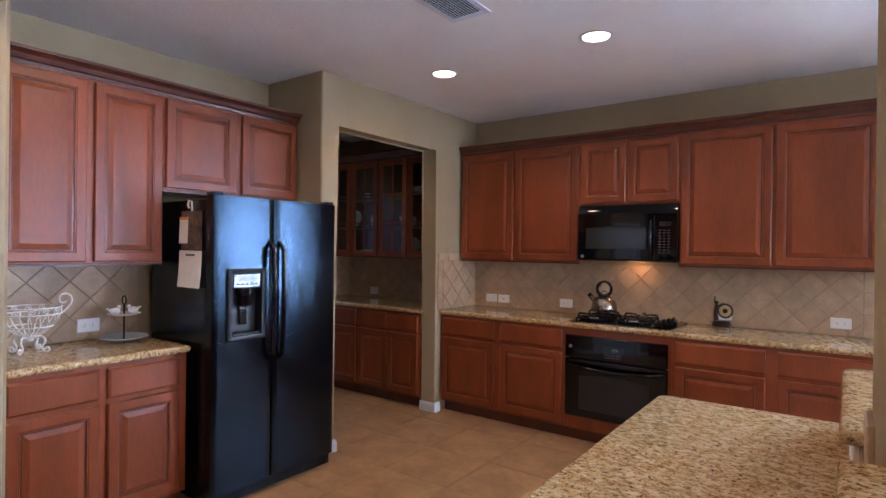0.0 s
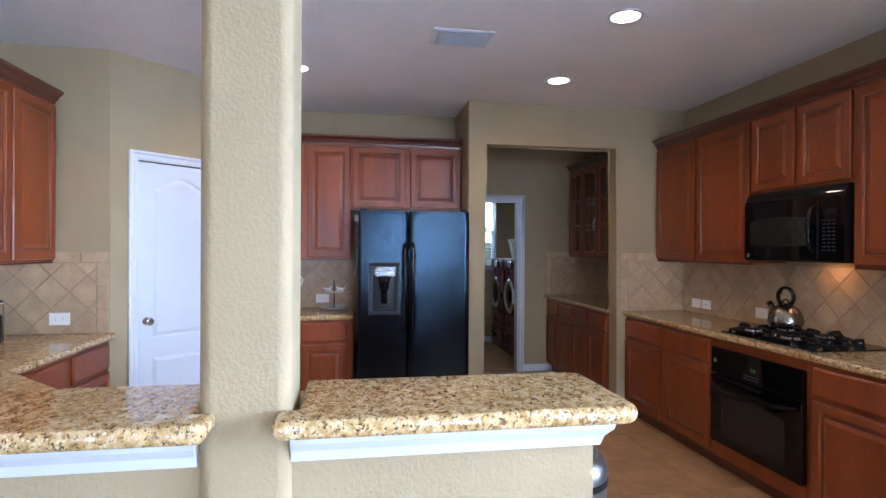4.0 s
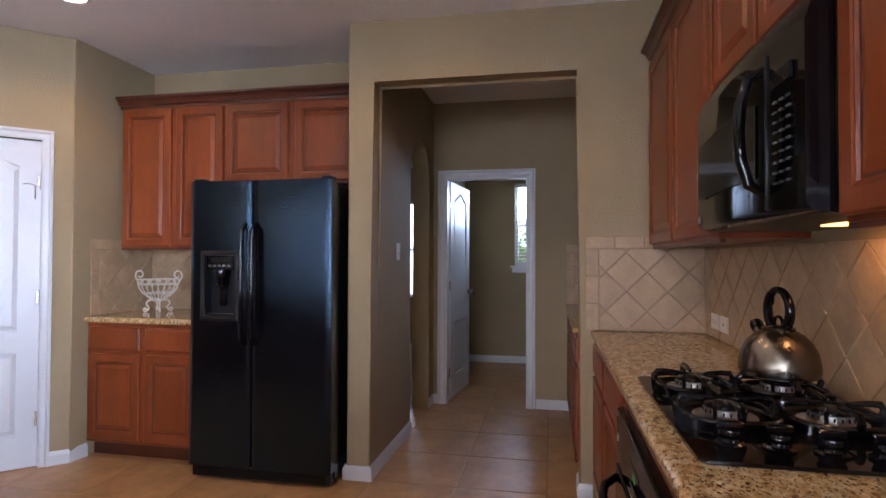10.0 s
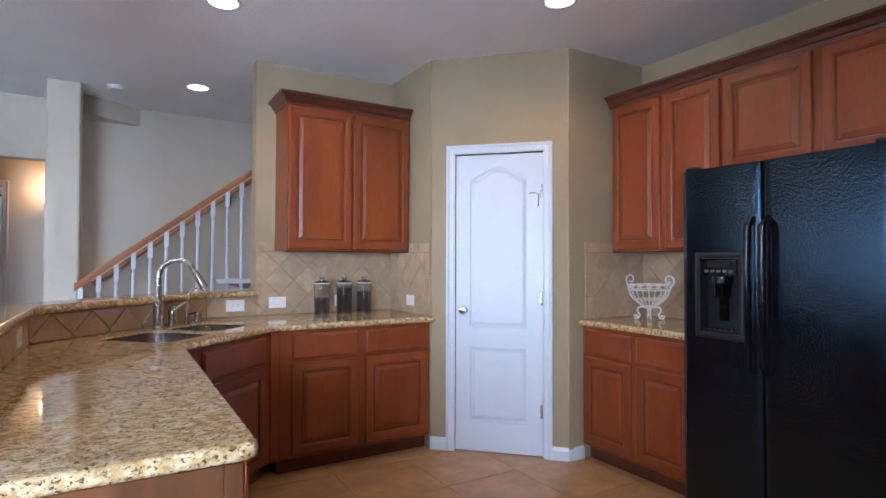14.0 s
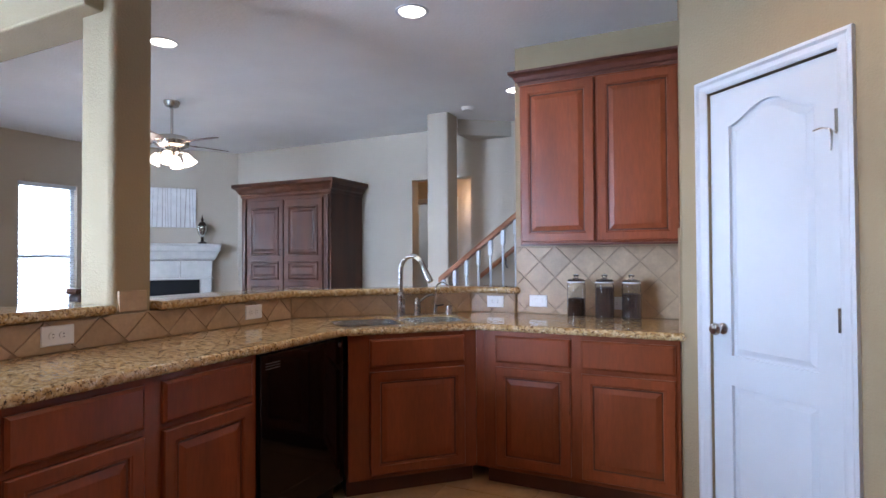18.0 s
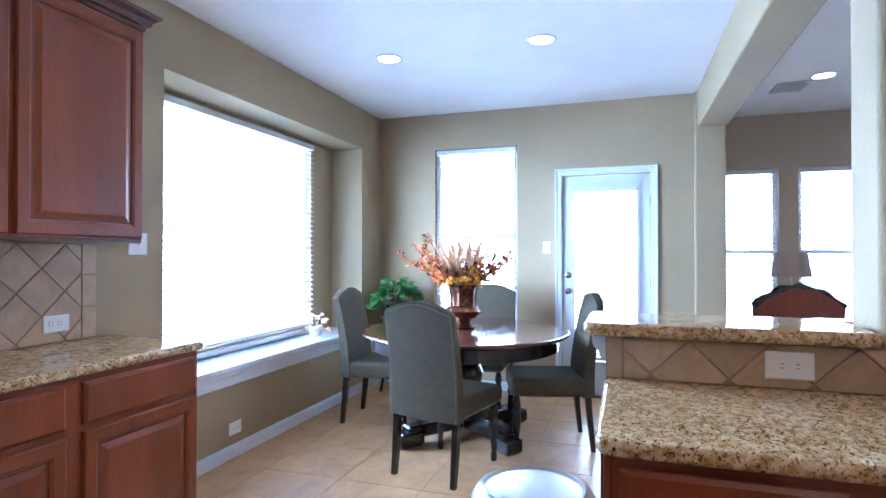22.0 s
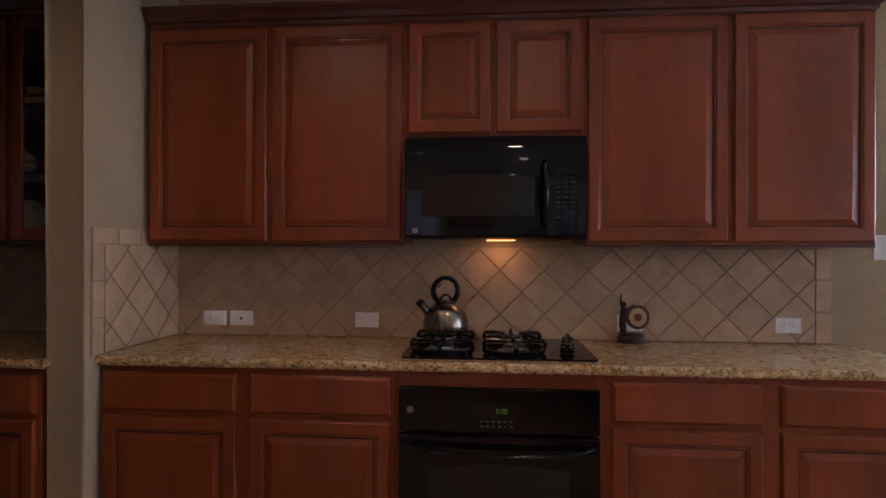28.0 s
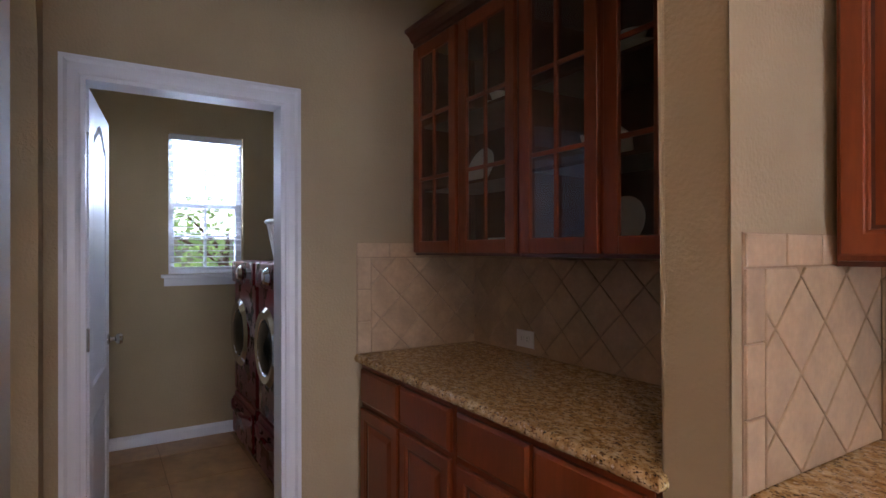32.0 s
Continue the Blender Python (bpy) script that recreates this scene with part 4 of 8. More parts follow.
slab("worktop", rounded([(-3.05, 3.71), (0.195, 3.71), (0.195, 4.32), (-3.05, 4.32)], (0, 0.05, 0, 0)), 0.876, 0.915, 0.014, "speckled gold granite worktop under the cooktop")
slab("worktop", rounded([(-3.66, 0.48), (-3.015, 0.48), (-3.015, 1.362), (-3.66, 1.362)], (0, 0, 0, 0)), 0.876, 0.915, 0.014, "speckled gold granite worktop beside the refrigerator")
slab("worktop", [(-4.82, 3.62), (-3.17, 3.62), (-3.17, 4.32), (-4.82, 4.32)], 0.876, 0.915, 0.014, "speckled gold granite worktop under the glass cabinets")

SINK = pose(-0.70, -0.10, 0, 0, 0, 225)


def sink_hole(cx, cy, w, d, r=0.09):
    pts = rounded([(cx - w / 2, cy - d / 2), (cx + w / 2, cy - d / 2), (cx + w / 2, cy + d / 2), (cx - w / 2, cy + d / 2)], (r,) * 4)
    return [(v.x, v.y) for v in (SINK @ Vector((x, y, 0)) for x, y in pts)]


bowls = ((-0.195, 0.0, 0.39, 0.42), (0.225, 0.015, 0.37, 0.37))
L_POLY = rounded([(-2.28, -0.13), (-2.28, -0.83), (-1.22, -0.83), (-1.2, -0.80), (-0.88, -0.80), (-0.01, 0.07), (-0.01, 1.965), (-0.65, 1.965), (-0.65, 0.40), (-1.18, -0.13)],
                 (0, 0, 0, 0, 0, 0, 0, 0.05, 0, 0))
slab("worktop", L_POLY, 0.876, 0.915, 0.014, "speckled gold granite worktop round the sink and peninsula", holes=[sink_hole(*b) for b in bowls])

sink = thing("sink", SINK, "stainless double-bowl sink set under the worktop", "sink")
for cx, cy, w, d in bowls:
    rr = lambda g, z: [(x, y, z) for x, y in rounded([(cx - w / 2 - g, cy - d / 2 - g), (cx + w / 2 + g, cy - d / 2 - g), (cx + w / 2 + g, cy + d / 2 + g), (cx - w / 2 - g, cy + d / 2 + g)], (0.09,) * 4)]
    bowl = part("bowl", loops([rr(-0.001, 0.904), rr(-0.003, 0.904), rr(-0.004, 0.866), rr(-0.012, 0.72), rr(-0.03, 0.695), rr(-0.06, 0.69)], back=False), SINK_STEEL, sink, smooth=True)
    part("drain", lathe([(0.0, 0.6905), (0.04, 0.6905), (0.043, 0.693), (0.03, 0.6935), (0.0, 0.6925)], (cx, cy, 0), 20), CHROME, bowl, smooth=True)

slab("bar_top", rounded([(-0.07, 1.225), (0.213, 1.225), (0.213, 1.18), (0.32, 1.18), (0.32, 2.03), (-0.07, 2.03)], (0, 0, 0, 0.03, 0.05, 0.06)), 1.047, 1.09, 0.016, "raised speckled granite bar top beside the column", "bar top")
slab("bar_top", rounded([(-0.07, 1.007), (-0.07, 0.095), (-0.905, -0.74), (-1.24, -0.74), (-1.24, -0.985), (-0.80, -0.985), (0.17, -0.015), (0.32, 0.135), (0.32, 1.05), (0.213, 1.05), (0.213, 1.007)], (0, 0.12, 0, 0.04, 0, 0.05, 0, 0, 0.03, 0, 0)), 1.047, 1.09, 0.016, "long raised speckled granite bar top bent round the sink", "bar top")
APRON = [(0, 0.965), (0.012, 0.965), (0.016, 0.978), (0.02, 0.99), (0.038, 1.012), (0.042, 1.03), (0.042, 1.0465), (0, 1.0465)]
for path in ([(-1.21, -0.941), (-0.83, -0.941), (0.196, 0.085), (0.196, 1.008)], [(0.196, 1.213), (0.196, 1.959), (-0.02, 1.959)]):
    tagged(part("bar_apron", sweep_profile(APRON, path), TRIM), "white moulding under the bar top", "trim", kind="structure")


# ---- appliances ----
fridge = thing("refrigerator", pose(-2.85, 1.392, 0, 0, 0, 90) @ Matrix.Diagonal((0.98, 1.0, 1.0, 1.0)), "black side-by-side refrigerator with an ice and water dispenser", "refrigerator")
part("body", box(0.004, 0.075, 0.03, 0.906, 0.69, 1.735, 0.006), BLACK_TEX, fridge)
part("base_grille", box(0.01, 0.03, 0.012, 0.90, 0.075, 0.075, 0.004), BLACK_MATTE, fridge)
for i in range(5):
    part("grille_slot", box(0.04, 0.026, 0.022 + i * 0.01, 0.87, 0.031, 0.026 + i * 0.01), BLACK, fridge)


def bowed_door(x0, x1, z0, z1, hole=None):
    """A refrigerator door whose front swells between its edges, with a recess if asked."""
    own = bmesh.new()

    def front_y(x):
        u = 2 * (x - x0) / (x1 - x0) - 1
        return -0.004 * (1 - u * u) + 0.012 * max(0, (abs(u) - 0.95) / 0.05) ** 2

    xs = [x0 + (x1 - x0) * k / 24 for k in range(25)]
    zs = [z0, z1]
    if hole:
        xs = sorted(x for x in xs if min(abs(x - hole[0]), abs(x - hole[2])) > 0.004)
        xs = sorted(xs + [hole[0], hole[2]])
        zs = [z0, hole[1], hole[3], z1]
    grid = [[own.verts.new((x, front_y(x), z)) for x in xs] for z in zs]
    rear = [[own.verts.new((x, 0.07, z)) for x in (x0, x1)] for z in zs]
    for r in range(len(zs) - 1):
        for c in range(len(xs) - 1):
            if hole and r == 1 and hole[0] - 1e-6 <= xs[c] and xs[c + 1] <= hole[2] + 1e-6:
                continue
            own.faces.new((grid[r][c], grid[r][c + 1], grid[r + 1][c + 1], grid[r + 1][c]))
        own.faces.new((rear[r][0], grid[r][0], grid[r + 1][0], rear[r + 1][0]))
        own.faces.new((grid[r][-1], rear[r][1], rear[r + 1][1], grid[r + 1][-1]))
        own.faces.new((rear[r][1], rear[r][0], rear[r + 1][0], rear[r + 1][1]))
    own.faces.new(grid[-1] + [rear[-1][1], rear[-1][0]])
    own.faces.new([rear[0][0], rear[0][1]] + grid[0][::-1])
    if hole:
        # walls and floor of the recess
        inner = [c for c in range(len(xs)) if hole[0] - 1e-6 <= xs[c] <= hole[2] + 1e-6]
        deep = [[own.verts.new((xs[c], 0.05, z)) for c in (inner[0], inner[-1])] for z in (hole[1], hole[3])]
        own.faces.new([grid[1][c] for c in inner] + [deep[0][1], deep[0][0]])
        own.faces.new([grid[2][c] for c in inner[::-1]] + [deep[1][0], deep[1][1]])
        own.faces.new((grid[1][inner[0]], deep[0][0], deep[1][0], grid[2][inner[0]]))
        own.faces.new((grid[1][inner[-1]], grid[2][inner[-1]], deep[1][1], deep[0][1]))
        own.faces.new((deep[0][0], deep[0][1], deep[1][1], deep[1][0]))
    return own


for x0, x1 in ((0.0, 0.402), (0.41, 0.91)):
    door = part("door", bowed_door(x0, x1, 0.085, 1.755, (0.112, 0.962, 0.308, 1.318) if x0 == 0 else None), BLACK_TEX, fridge, "black pebble-textured door", smooth=True)
    hx = x1 - 0.03 if x0 == 0 else x0 + 0.03
    pts = [(hx, -0.002, 0.80), (hx, -0.05, 0.84), (hx, -0.056, 1.0), (hx, -0.056, 1.3), (hx, -0.05, 1.46), (hx, -0.002, 1.50)]
    part("handle", tube(pts, [0.012, 0.016, 0.015, 0.015, 0.016, 0.012], 10), BLACK, door, "glossy black bar handle", smooth=True)
    part("hinge_cover", box(x0 + (0.01 if x0 == 0 else 0.43), 0.01, 1.757, x0 + (0.07 if x0 == 0 else 0.49), 0.09, 1.775, 0.005), BLACK_MATTE, fridge)
disp = part("dispenser", loops(inset_rings(0.085, 0.935, 0.335, 1.345, ((0, 0.004), (0, -0.008), (0.012, -0.012), (0.028, -0.010), (0.032, 0.05)))[::1], back=False), BLACK_MATTE, fridge, "recessed dispenser with a control strip")
disp.matrix_basis = pose(0, -0.010, 0)
part("control_strip", box(0.12, -0.004, 1.235, 0.30, 0.03, 1.315, 0.004), BLACK_GLASS, disp)
for i in range(5):
    part("control_button", box(0.135 + i * 0.031, -0.0062, 1.25, 0.155 + i * 0.031, -0.003, 1.262, 0.001), PRINT, disp)
part("display", box(0.15, -0.0058, 1.275, 0.27, -0.003, 1.303, 0.001), GREY_MESH, disp)
part("nozzle", lathe([(0.032, 1.13), (0.04, 1.14), (0.042, 1.19), (0.05, 1.2), (0.05, 1.232), (0.0, 1.232)], (0.21, 0.022, 0), 20), BLACK, disp, smooth=True)
part("paddle", box(0.185, 0.03, 1.02, 0.235, 0.042, 1.14, 0.005), BLACK, disp)
tray_ = part("drip_tray", box(0.12, -0.004, 0.965, 0.30, 0.05, 0.978, 0.003), BLACK_MATTE, disp)
for i in range(6):
    part("tray_bar", box(0.13 + i * 0.029, 0.0, 0.9782, 0.142 + i * 0.029, 0.045, 0.982), GREY_MESH, tray_)
PHOTO = material("calendar_photo", (0.11, 0.075, 0.05), 0.5, vary=0.8, scale=14, grain=0.5, grain_scale=40)
cal = thing("calendar", pose(-3.19, 1.393, 1.235), "open paper calendar hung from a hook on the refrigerator side", "calendar")


def hung_page(x0, z0, x1, z1, y0, curl):
    """A sheet that hangs from its upper edge and curls out below."""
    own = bmesh.new()
    n = 8
    rows = []
    for k in range(n + 1):
        v = k / n
        z, out = z1 + (z0 - z1) * v, y0 - curl * v * v
        rows.append([[own.verts.new((x + 0.012 * v * v, out - d, z)) for x in (x0, x1)] for d in (0.0, 0.002)])
    for a, b in zip(rows, rows[1:]):
        for d in (0, 1):
            own.faces.new((a[d][0], a[d][1], b[d][1], b[d][0]))
        for e in (0, 1):
            own.faces.new((a[0][e], a[1][e], b[1][e], b[0][e]))
    for r in (rows[0], rows[-1]):
        own.faces.new((r[0][0], r[0][1], r[1][1], r[1][0]))
    return own


part("photo_page", hung_page(0.02, 0.215, 0.235, 0.435, -0.006, 0.006), PHOTO, cal, "dark photo page", smooth=True)
part("note_sheet", hung_page(0.012, 0.25, 0.10, 0.40, -0.012, 0.01), PAPER, cal, "pale note clipped over the photo", smooth=True)
part("note_heading", box(0.014, -0.0150, 0.385, 0.098, -0.0142, 0.402), material("orange_print", (0.65, 0.28, 0.05), 0.6), cal, "orange heading strip")
grid_page = part("grid_page", hung_page(0.0, 0.0, 0.235, 0.21, -0.006, 0.02), PAPER, cal, "white month page", smooth=True)
part("month_heading", box(0.07, -0.0092, 0.178, 0.165, -0.0086, 0.19), PRINT, grid_page)
part("hook", tube([(0.125, -0.002, 0.43), (0.125, -0.006, 0.49), (0.12, -0.02, 0.495), (0.118, -0.024, 0.465), (0.125, -0.02, 0.45)], 0.006, 8), WHITE_PLASTIC, cal, "white hook", smooth=True)

oven = thing("wall_oven", pose(-1.808, 3.738, 0.205), "black built-in wall oven with a lit clock", "oven")
OW, OH = 0.756, 0.617
part("body", box(0.02, 0.0, 0.0, OW - 0.02, 0.5, OH - 0.01), BLACK_MATTE, oven)
panel = part("control_panel", box(0, -0.03, OH - 0.17, OW, 0.0, OH, 0.008, seg=2), BLACK, oven, "glossy control panel", smooth=True)
part("clock_window", box(0.30, -0.0315, OH - 0.115, 0.46, -0.0295, OH - 0.06, 0.0005), BLACK_GLASS, panel)
part("badge", lathe([(0.0, 0), (0.013, 0), (0.013, 0.003), (0.010, 0.004), (0, 0.004)], seg=20), STEEL, panel, "round metal badge").matrix_basis = pose(0.045, -0.03, OH - 0.085, 90)
for i in range(12):
    x = 0.31 + 0.022 * (i % 6) if i < 6 else 0.31 + 0.022 * (i % 6)
    part("touch_key", box(x, -0.0312, OH - 0.128 - 0.018 * (i // 6), x + 0.012, -0.0298, OH - 0.12 - 0.018 * (i // 6), 0.0002), PRINT, panel)
odoor = part("door", box(0, -0.035, 0.0, OW, 0.0, OH - 0.178, 0.01, seg=2), BLACK, oven, "black glass oven door", smooth=True)
ring = [arched_ring(0.115, 0.06, OW - 0.115, 0.335, 0.02, -0.0352, 0), arched_ring(0.115, 0.06, OW - 0.115, 0.335, 0.02, -0.0365, 0.004)]
part("window", loops(ring, back=False), GREY_MESH, odoor, "grey oven window")
hp = [(0.03 + (OW - 0.06) * i / 12, -0.035 - 0.045 * min(1, 3.2 * math.sin(math.pi * i / 12)) - 0.012 * math.sin(math.pi * i / 12), 0.40 - 0.02 * math.sin(math.pi * i / 12)) for i in range(13)]
part("handle", tube(hp, 0.013, 10), BLACK, odoor, "bowed black handle", smooth=True)


def text(name, body, size, m, mat, parent, label=""):
    cu = bpy.data.curves.new(name, "FONT")
    cu.body, cu.size, cu.extrude = body, size, 0.0004
    cu.align_x, cu.align_y = "CENTER", "CENTER"
    tmp = new(name, cu)
    deps = bpy.context.evaluated_depsgraph_get()
    me = bpy.data.meshes.new_from_object(tmp.evaluated_get(deps))
    bpy.data.objects.remove(tmp)
    me.materials.clear()
    me.materials.append(mat)
    ob = new(name, me)
    ob.parent = parent
    ob.matrix_basis = m
    return tagged(ob, label)


text("clock_digits", "3:30", 0.026, pose(0.39, -0.0325, OH - 0.085, 90), LED, panel, "green lit clock digits")

cook = thing("cooktop", pose(-1.81, 3.772, 0.916), "black glass gas cooktop with four cast-iron grates", "cooktop")
part("glass_top", prism(rounded([(0, 0), (0.765, 0), (0.765, 0.505), (0, 0.505)], (0.02,) * 4), 0, 0.008, 0.003), BLACK_GLASS, cook, smooth=True)
for bx in (0.15, 0.45):
    for by in (0.135, 0.365):
        burner = part("burner", lathe([(0.0, 0.008), (0.07, 0.008), (0.072, 0.013), (0.056, 0.017), (0.05, 0.019), (0.047, 0.031), (0.0, 0.031)], (bx, by, 0), 28), STEEL, cook, "steel burner ring", smooth=True)
        for k in range(20):
            a = 2 * math.pi * k / 20
            part("flame_port", box(-0.001, -0.002, 0.02, 0.0012, 0.002, 0.029), IRON, burner).matrix_basis = pose(bx + 0.0485 * math.cos(a), by + 0.0485 * math.sin(a), 0, 0, 0, math.degrees(a))
        part("cap", lathe([(0.04, 0.0315), (0.046, 0.034), (0.044, 0.04), (0.03, 0.044), (0.0, 0.045)], (bx, by, 0), 24), IRON, burner, smooth=True)
        dish = part("burner_dish", lathe([(0.078, 0.0085), (0.1, 0.013), (0.104, 0.02), (0.108, 0.02), (0.106, 0.0085)], (bx, by, 0), 32, close=False), IRON, cook, "black enamel burner bowl", smooth=True)
        corner = [(bx + 0.118 * math.copysign(abs(math.cos(a)) ** 0.55, math.cos(a)), by + 0.1 * math.copysign(abs(math.sin(a)) ** 0.55, math.sin(a)), 0.026) for a in [2 * math.pi * k / 32 for k in range(33)]]
        grate = part("grate", tube(corner, 0.007, 8, cap=False), IRON, cook, "square cast-iron grate", smooth=True)
        for k in range(4):
            c, s_ = ((1, 0), (0, 1), (-1, 0), (0, -1))[k]
            rx, ry = 0.118, 0.1
            ex, ey = bx + rx * c, by + ry * s_
            part("grate_finger", tube([(ex, ey, 0.02), (ex + 0.008 * c, ey + 0.008 * s_, 0.042), (ex, ey, 0.055), (bx + 0.075 * c, by + 0.075 * s_, 0.056), (bx + 0.032 * c, by + 0.032 * s_, 0.053)], [0.0085, 0.009, 0.0085, 0.0075, 0.005], 8), IRON, grate, smooth=True)
            qx, qy = bx + (0.105 if k in (0, 3) else -0.105), by + (0.09 if k < 2 else -0.09)
            part("grate_foot", tube([(qx, qy, 0.008), (qx, qy, 0.028)], [0.009, 0.0075], 8), IRON, grate)
        part("igniter", lathe([(0.005, 0.01), (0.005, 0.05), (0.002, 0.062), (0, 0.064)], (bx + 0.06, by - 0.038, 0), 8), IRON, burner)
for k in range(4):
    kx, ky = 0.655 + 0.014 * k, 0.085 + 0.088 * k
    kb = part("knob", lathe([(0.031, 0.008), (0.031, 0.012), (0.024, 0.016), (0.022, 0.022), (0.026, 0.03), (0.024, 0.04), (0.0, 0.044)], (kx, ky, 0), 20), BLACK, cook, "black control knob", smooth=True)
    part("grip", box(kx - 0.007, ky - 0.026, 0.036, kx + 0.007, ky + 0.026, 0.056, 0.005, seg=2), BLACK, kb, smooth=True)

kettle = thing("kettle", pose(-1.66, 4.137, 0.9725, 0, 0, 9) @ Matrix.Diagonal((1, 1, 0.95, 1)), "brushed steel kettle with a black ring handle on the cooktop", "kettle")
part("body", lathe([(0.0, 0.0), (0.094, 0.0), (0.101, 0.004), (0.104, 0.018), (0.103, 0.04), (0.097, 0.072), (0.084, 0.1), (0.066, 0.121), (0.046, 0.134), (0.042, 0.137), (0.0, 0.137)], seg=48), KETTLE_STEEL, kettle, smooth=True)
lid = part("lid", lathe([(0.041, 0.1375), (0.043, 0.142), (0.032, 0.149), (0, 0.152)], seg=28), KETTLE_STEEL, kettle, smooth=True)
part("lid_knob", tube([(0.022 * math.cos(a), 0, 0.15 + 0.026 * math.sin(a)) for a in [math.pi * k / 8 for k in range(9)]], 0.005, 8), BLACK, lid, smooth=True)
part("handle", tube([(0.056 * math.sin(a), 0, 0.194 - 0.062 * math.cos(a)) for a in [math.pi * (0.2 + 1.6 * k / 28) for k in range(29)]], [0.0105 + 0.003 * abs(math.cos(math.pi * k / 28)) for k in range(29)], 12), BLACK, kettle, "black ring handle", smooth=True)
for s_ in (-1, 1):
    part("handle_mount", tube([(s_ * 0.045, 0, 0.128), (s_ * 0.036, 0, 0.146)], 0.007, 8), KETTLE_STEEL, kettle)
part("trigger", tube([(-0.036, 0, 0.24), (-0.026, 0, 0.226), (-0.03, 0, 0.212), (-0.04, 0, 0.216)], 0.004, 7), BLACK, kettle, "curled whistle trigger", smooth=True)
part("spout", tube([(-0.078, 0, 0.088), (-0.1, 0, 0.116), (-0.112, 0, 0.13)], [0.022, 0.018, 0.016], 14), KETTLE_STEEL, kettle, smooth=True)
part("whistle", tube([(-0.108, 0, 0.126), (-0.118, 0, 0.138), (-0.126, 0, 0.147)], [0.0185, 0.02, 0.016], 12), BLACK, kettle, "black whistle cap", smooth=True)

mw = thing("microwave", pose(-1.82, 3.962, 1.39), "black over-the-range microwave with a lit underside lamp", "microwave")
MW, MH = 0.762, 0.437
part("body", box(0.0, 0.05, 0.012, MW, 0.336, MH, 0.004), BLACK, mw)
front = bmesh.new()
sec = [(0.05, 0.0), (0.012, 0.004), (0.0, 0.02), (0.0, MH - 0.075), (0.018, MH - 0.02), (0.035, MH), (0.05, MH)]
rows = [[front.verts.new((x, y - 0.012 * math.sin(math.pi * min(1, max(0, x / MW))), z)) for y, z in sec] for x in [MW * i / 8 for i in range(9)]]
for a, b in zip(rows, rows[1:]):
    for i in range(len(sec) - 1):
        front.faces.new((a[i], a[i + 1], b[i + 1], b[i]))
    front.faces.new((a[0], b[0], b[-1], a[-1]))
front.faces.new(rows[0])
front.faces.new(rows[-1][::-1])
fr = part("front", front, BLACK, mw, "glossy bowed front", smooth=True)
part("window", loops([arched_ring(0.07, 0.095, 0.545, 0.272, 0.012, -0.0125, 0), arched_ring(0.07, 0.095, 0.545, 0.272, 0.012, -0.0145, 0.004)], back=False), GREY_MESH, fr, "grey mesh window")
part("door_seam", box(0.598, -0.0125, 0.02, 0.601, -0.004, MH - 0.085), BLACK_MATTE, fr)
part("top_vent", box(0.03, 0.012, MH - 0.06, MW - 0.03, 0.02, MH - 0.055), BLACK_MATTE, fr)
hp = [(0.585, -0.008, 0.055), (0.585, -0.04, 0.075), (0.585, -0.056, 0.13), (0.585, -0.06, 0.19), (0.585, -0.056, 0.25), (0.585, -0.04, 0.305), (0.585, -0.008, 0.325)]
part("handle", tube(hp, [0.01, 0.012, 0.013, 0.013, 0.013, 0.012, 0.01], 10), BLACK, fr, "curved black handle", smooth=True)
part("display", box(0.635, -0.0105, 0.268, 0.72, -0.003, 0.302, 0.001), GREY_MESH, fr)
for r in range(9):
    for c in range(3):
        x = 0.633 + c * 0.031
        part("key_label", box(x, -0.0098 + 0.001 * c, 0.068 + r * 0.021, x + 0.016, -0.004, 0.072 + r * 0.021), PRINT, fr)
part("badge", lathe([(0.0, 0), (0.013, 0), (0.013, 0.003), (0.010, 0.004), (0, 0.004)], seg=20), STEEL, fr, "round metal badge").matrix_basis = pose(0.04, -0.003, 0.035, 90)
under = part("underside", box(0.01, 0.03, 0.0, MW - 0.01, 0.33, 0.012), BLACK_MATTE, mw)
part("lamp_lens", box(0.345, 0.205, -0.004, 0.475, 0.255, 0.0), HOOD_LAMP, under, "glowing warm lamp lens")
ml = new("microwave_lamp", bpy.data.lights.new("microwave_lamp", "AREA"))
ml.data.shape, ml.data.size, ml.data.size_y, ml.data.energy, ml.data.color = "RECTANGLE", 0.11, 0.05, 0.34, (1.0, 0.5, 0.2)
ml.matrix_world = pose(-1.41, 4.192, 1.382, 8)

dw = thing("dishwasher", pose(-0.617, 0.962, 0, 0, 0, -90), "black built-in dishwasher beside the sink", "dishwasher")
part("door", box(0, -0.022, 0.115, 0.60, 0.0, 0.865, 0.006, seg=2), BLACK, dw, "glossy black door", smooth=True)
part("tub", box(0.005, 0.0, 0.1, 0.595, 0.55, 0.868), BLACK_MATTE, dw)
part("kick_plate", box(0.0, 0.05, 0.0, 0.60, 0.07, 0.112), BLACK_MATTE, dw)
for i in range(3):
    part("vent_slot", box(0.03, -0.0235, 0.80 + i * 0.012, 0.12, -0.0215, 0.804 + i * 0.012), PRINT, dw)
part("badge", lathe([(0.0, 0), (0.012, 0), (0.012, 0.003), (0, 0.004)], seg=18), STEEL, dw, "round metal badge").matrix_basis = pose(0.565, -0.022, 0.835, 90)

# ---- taps ----
U, Nn = Vector((-S2, -S2, 0)), Vector((-S2, S2, 0))  # along the diagonal bar, and out into the kitchen
FA = Vector((-0.585, -0.335, 0.915))


def at(du, dn, z):
    p = FA + U * du + Nn * dn
    return (p.x, p.y, 0.915 + z)


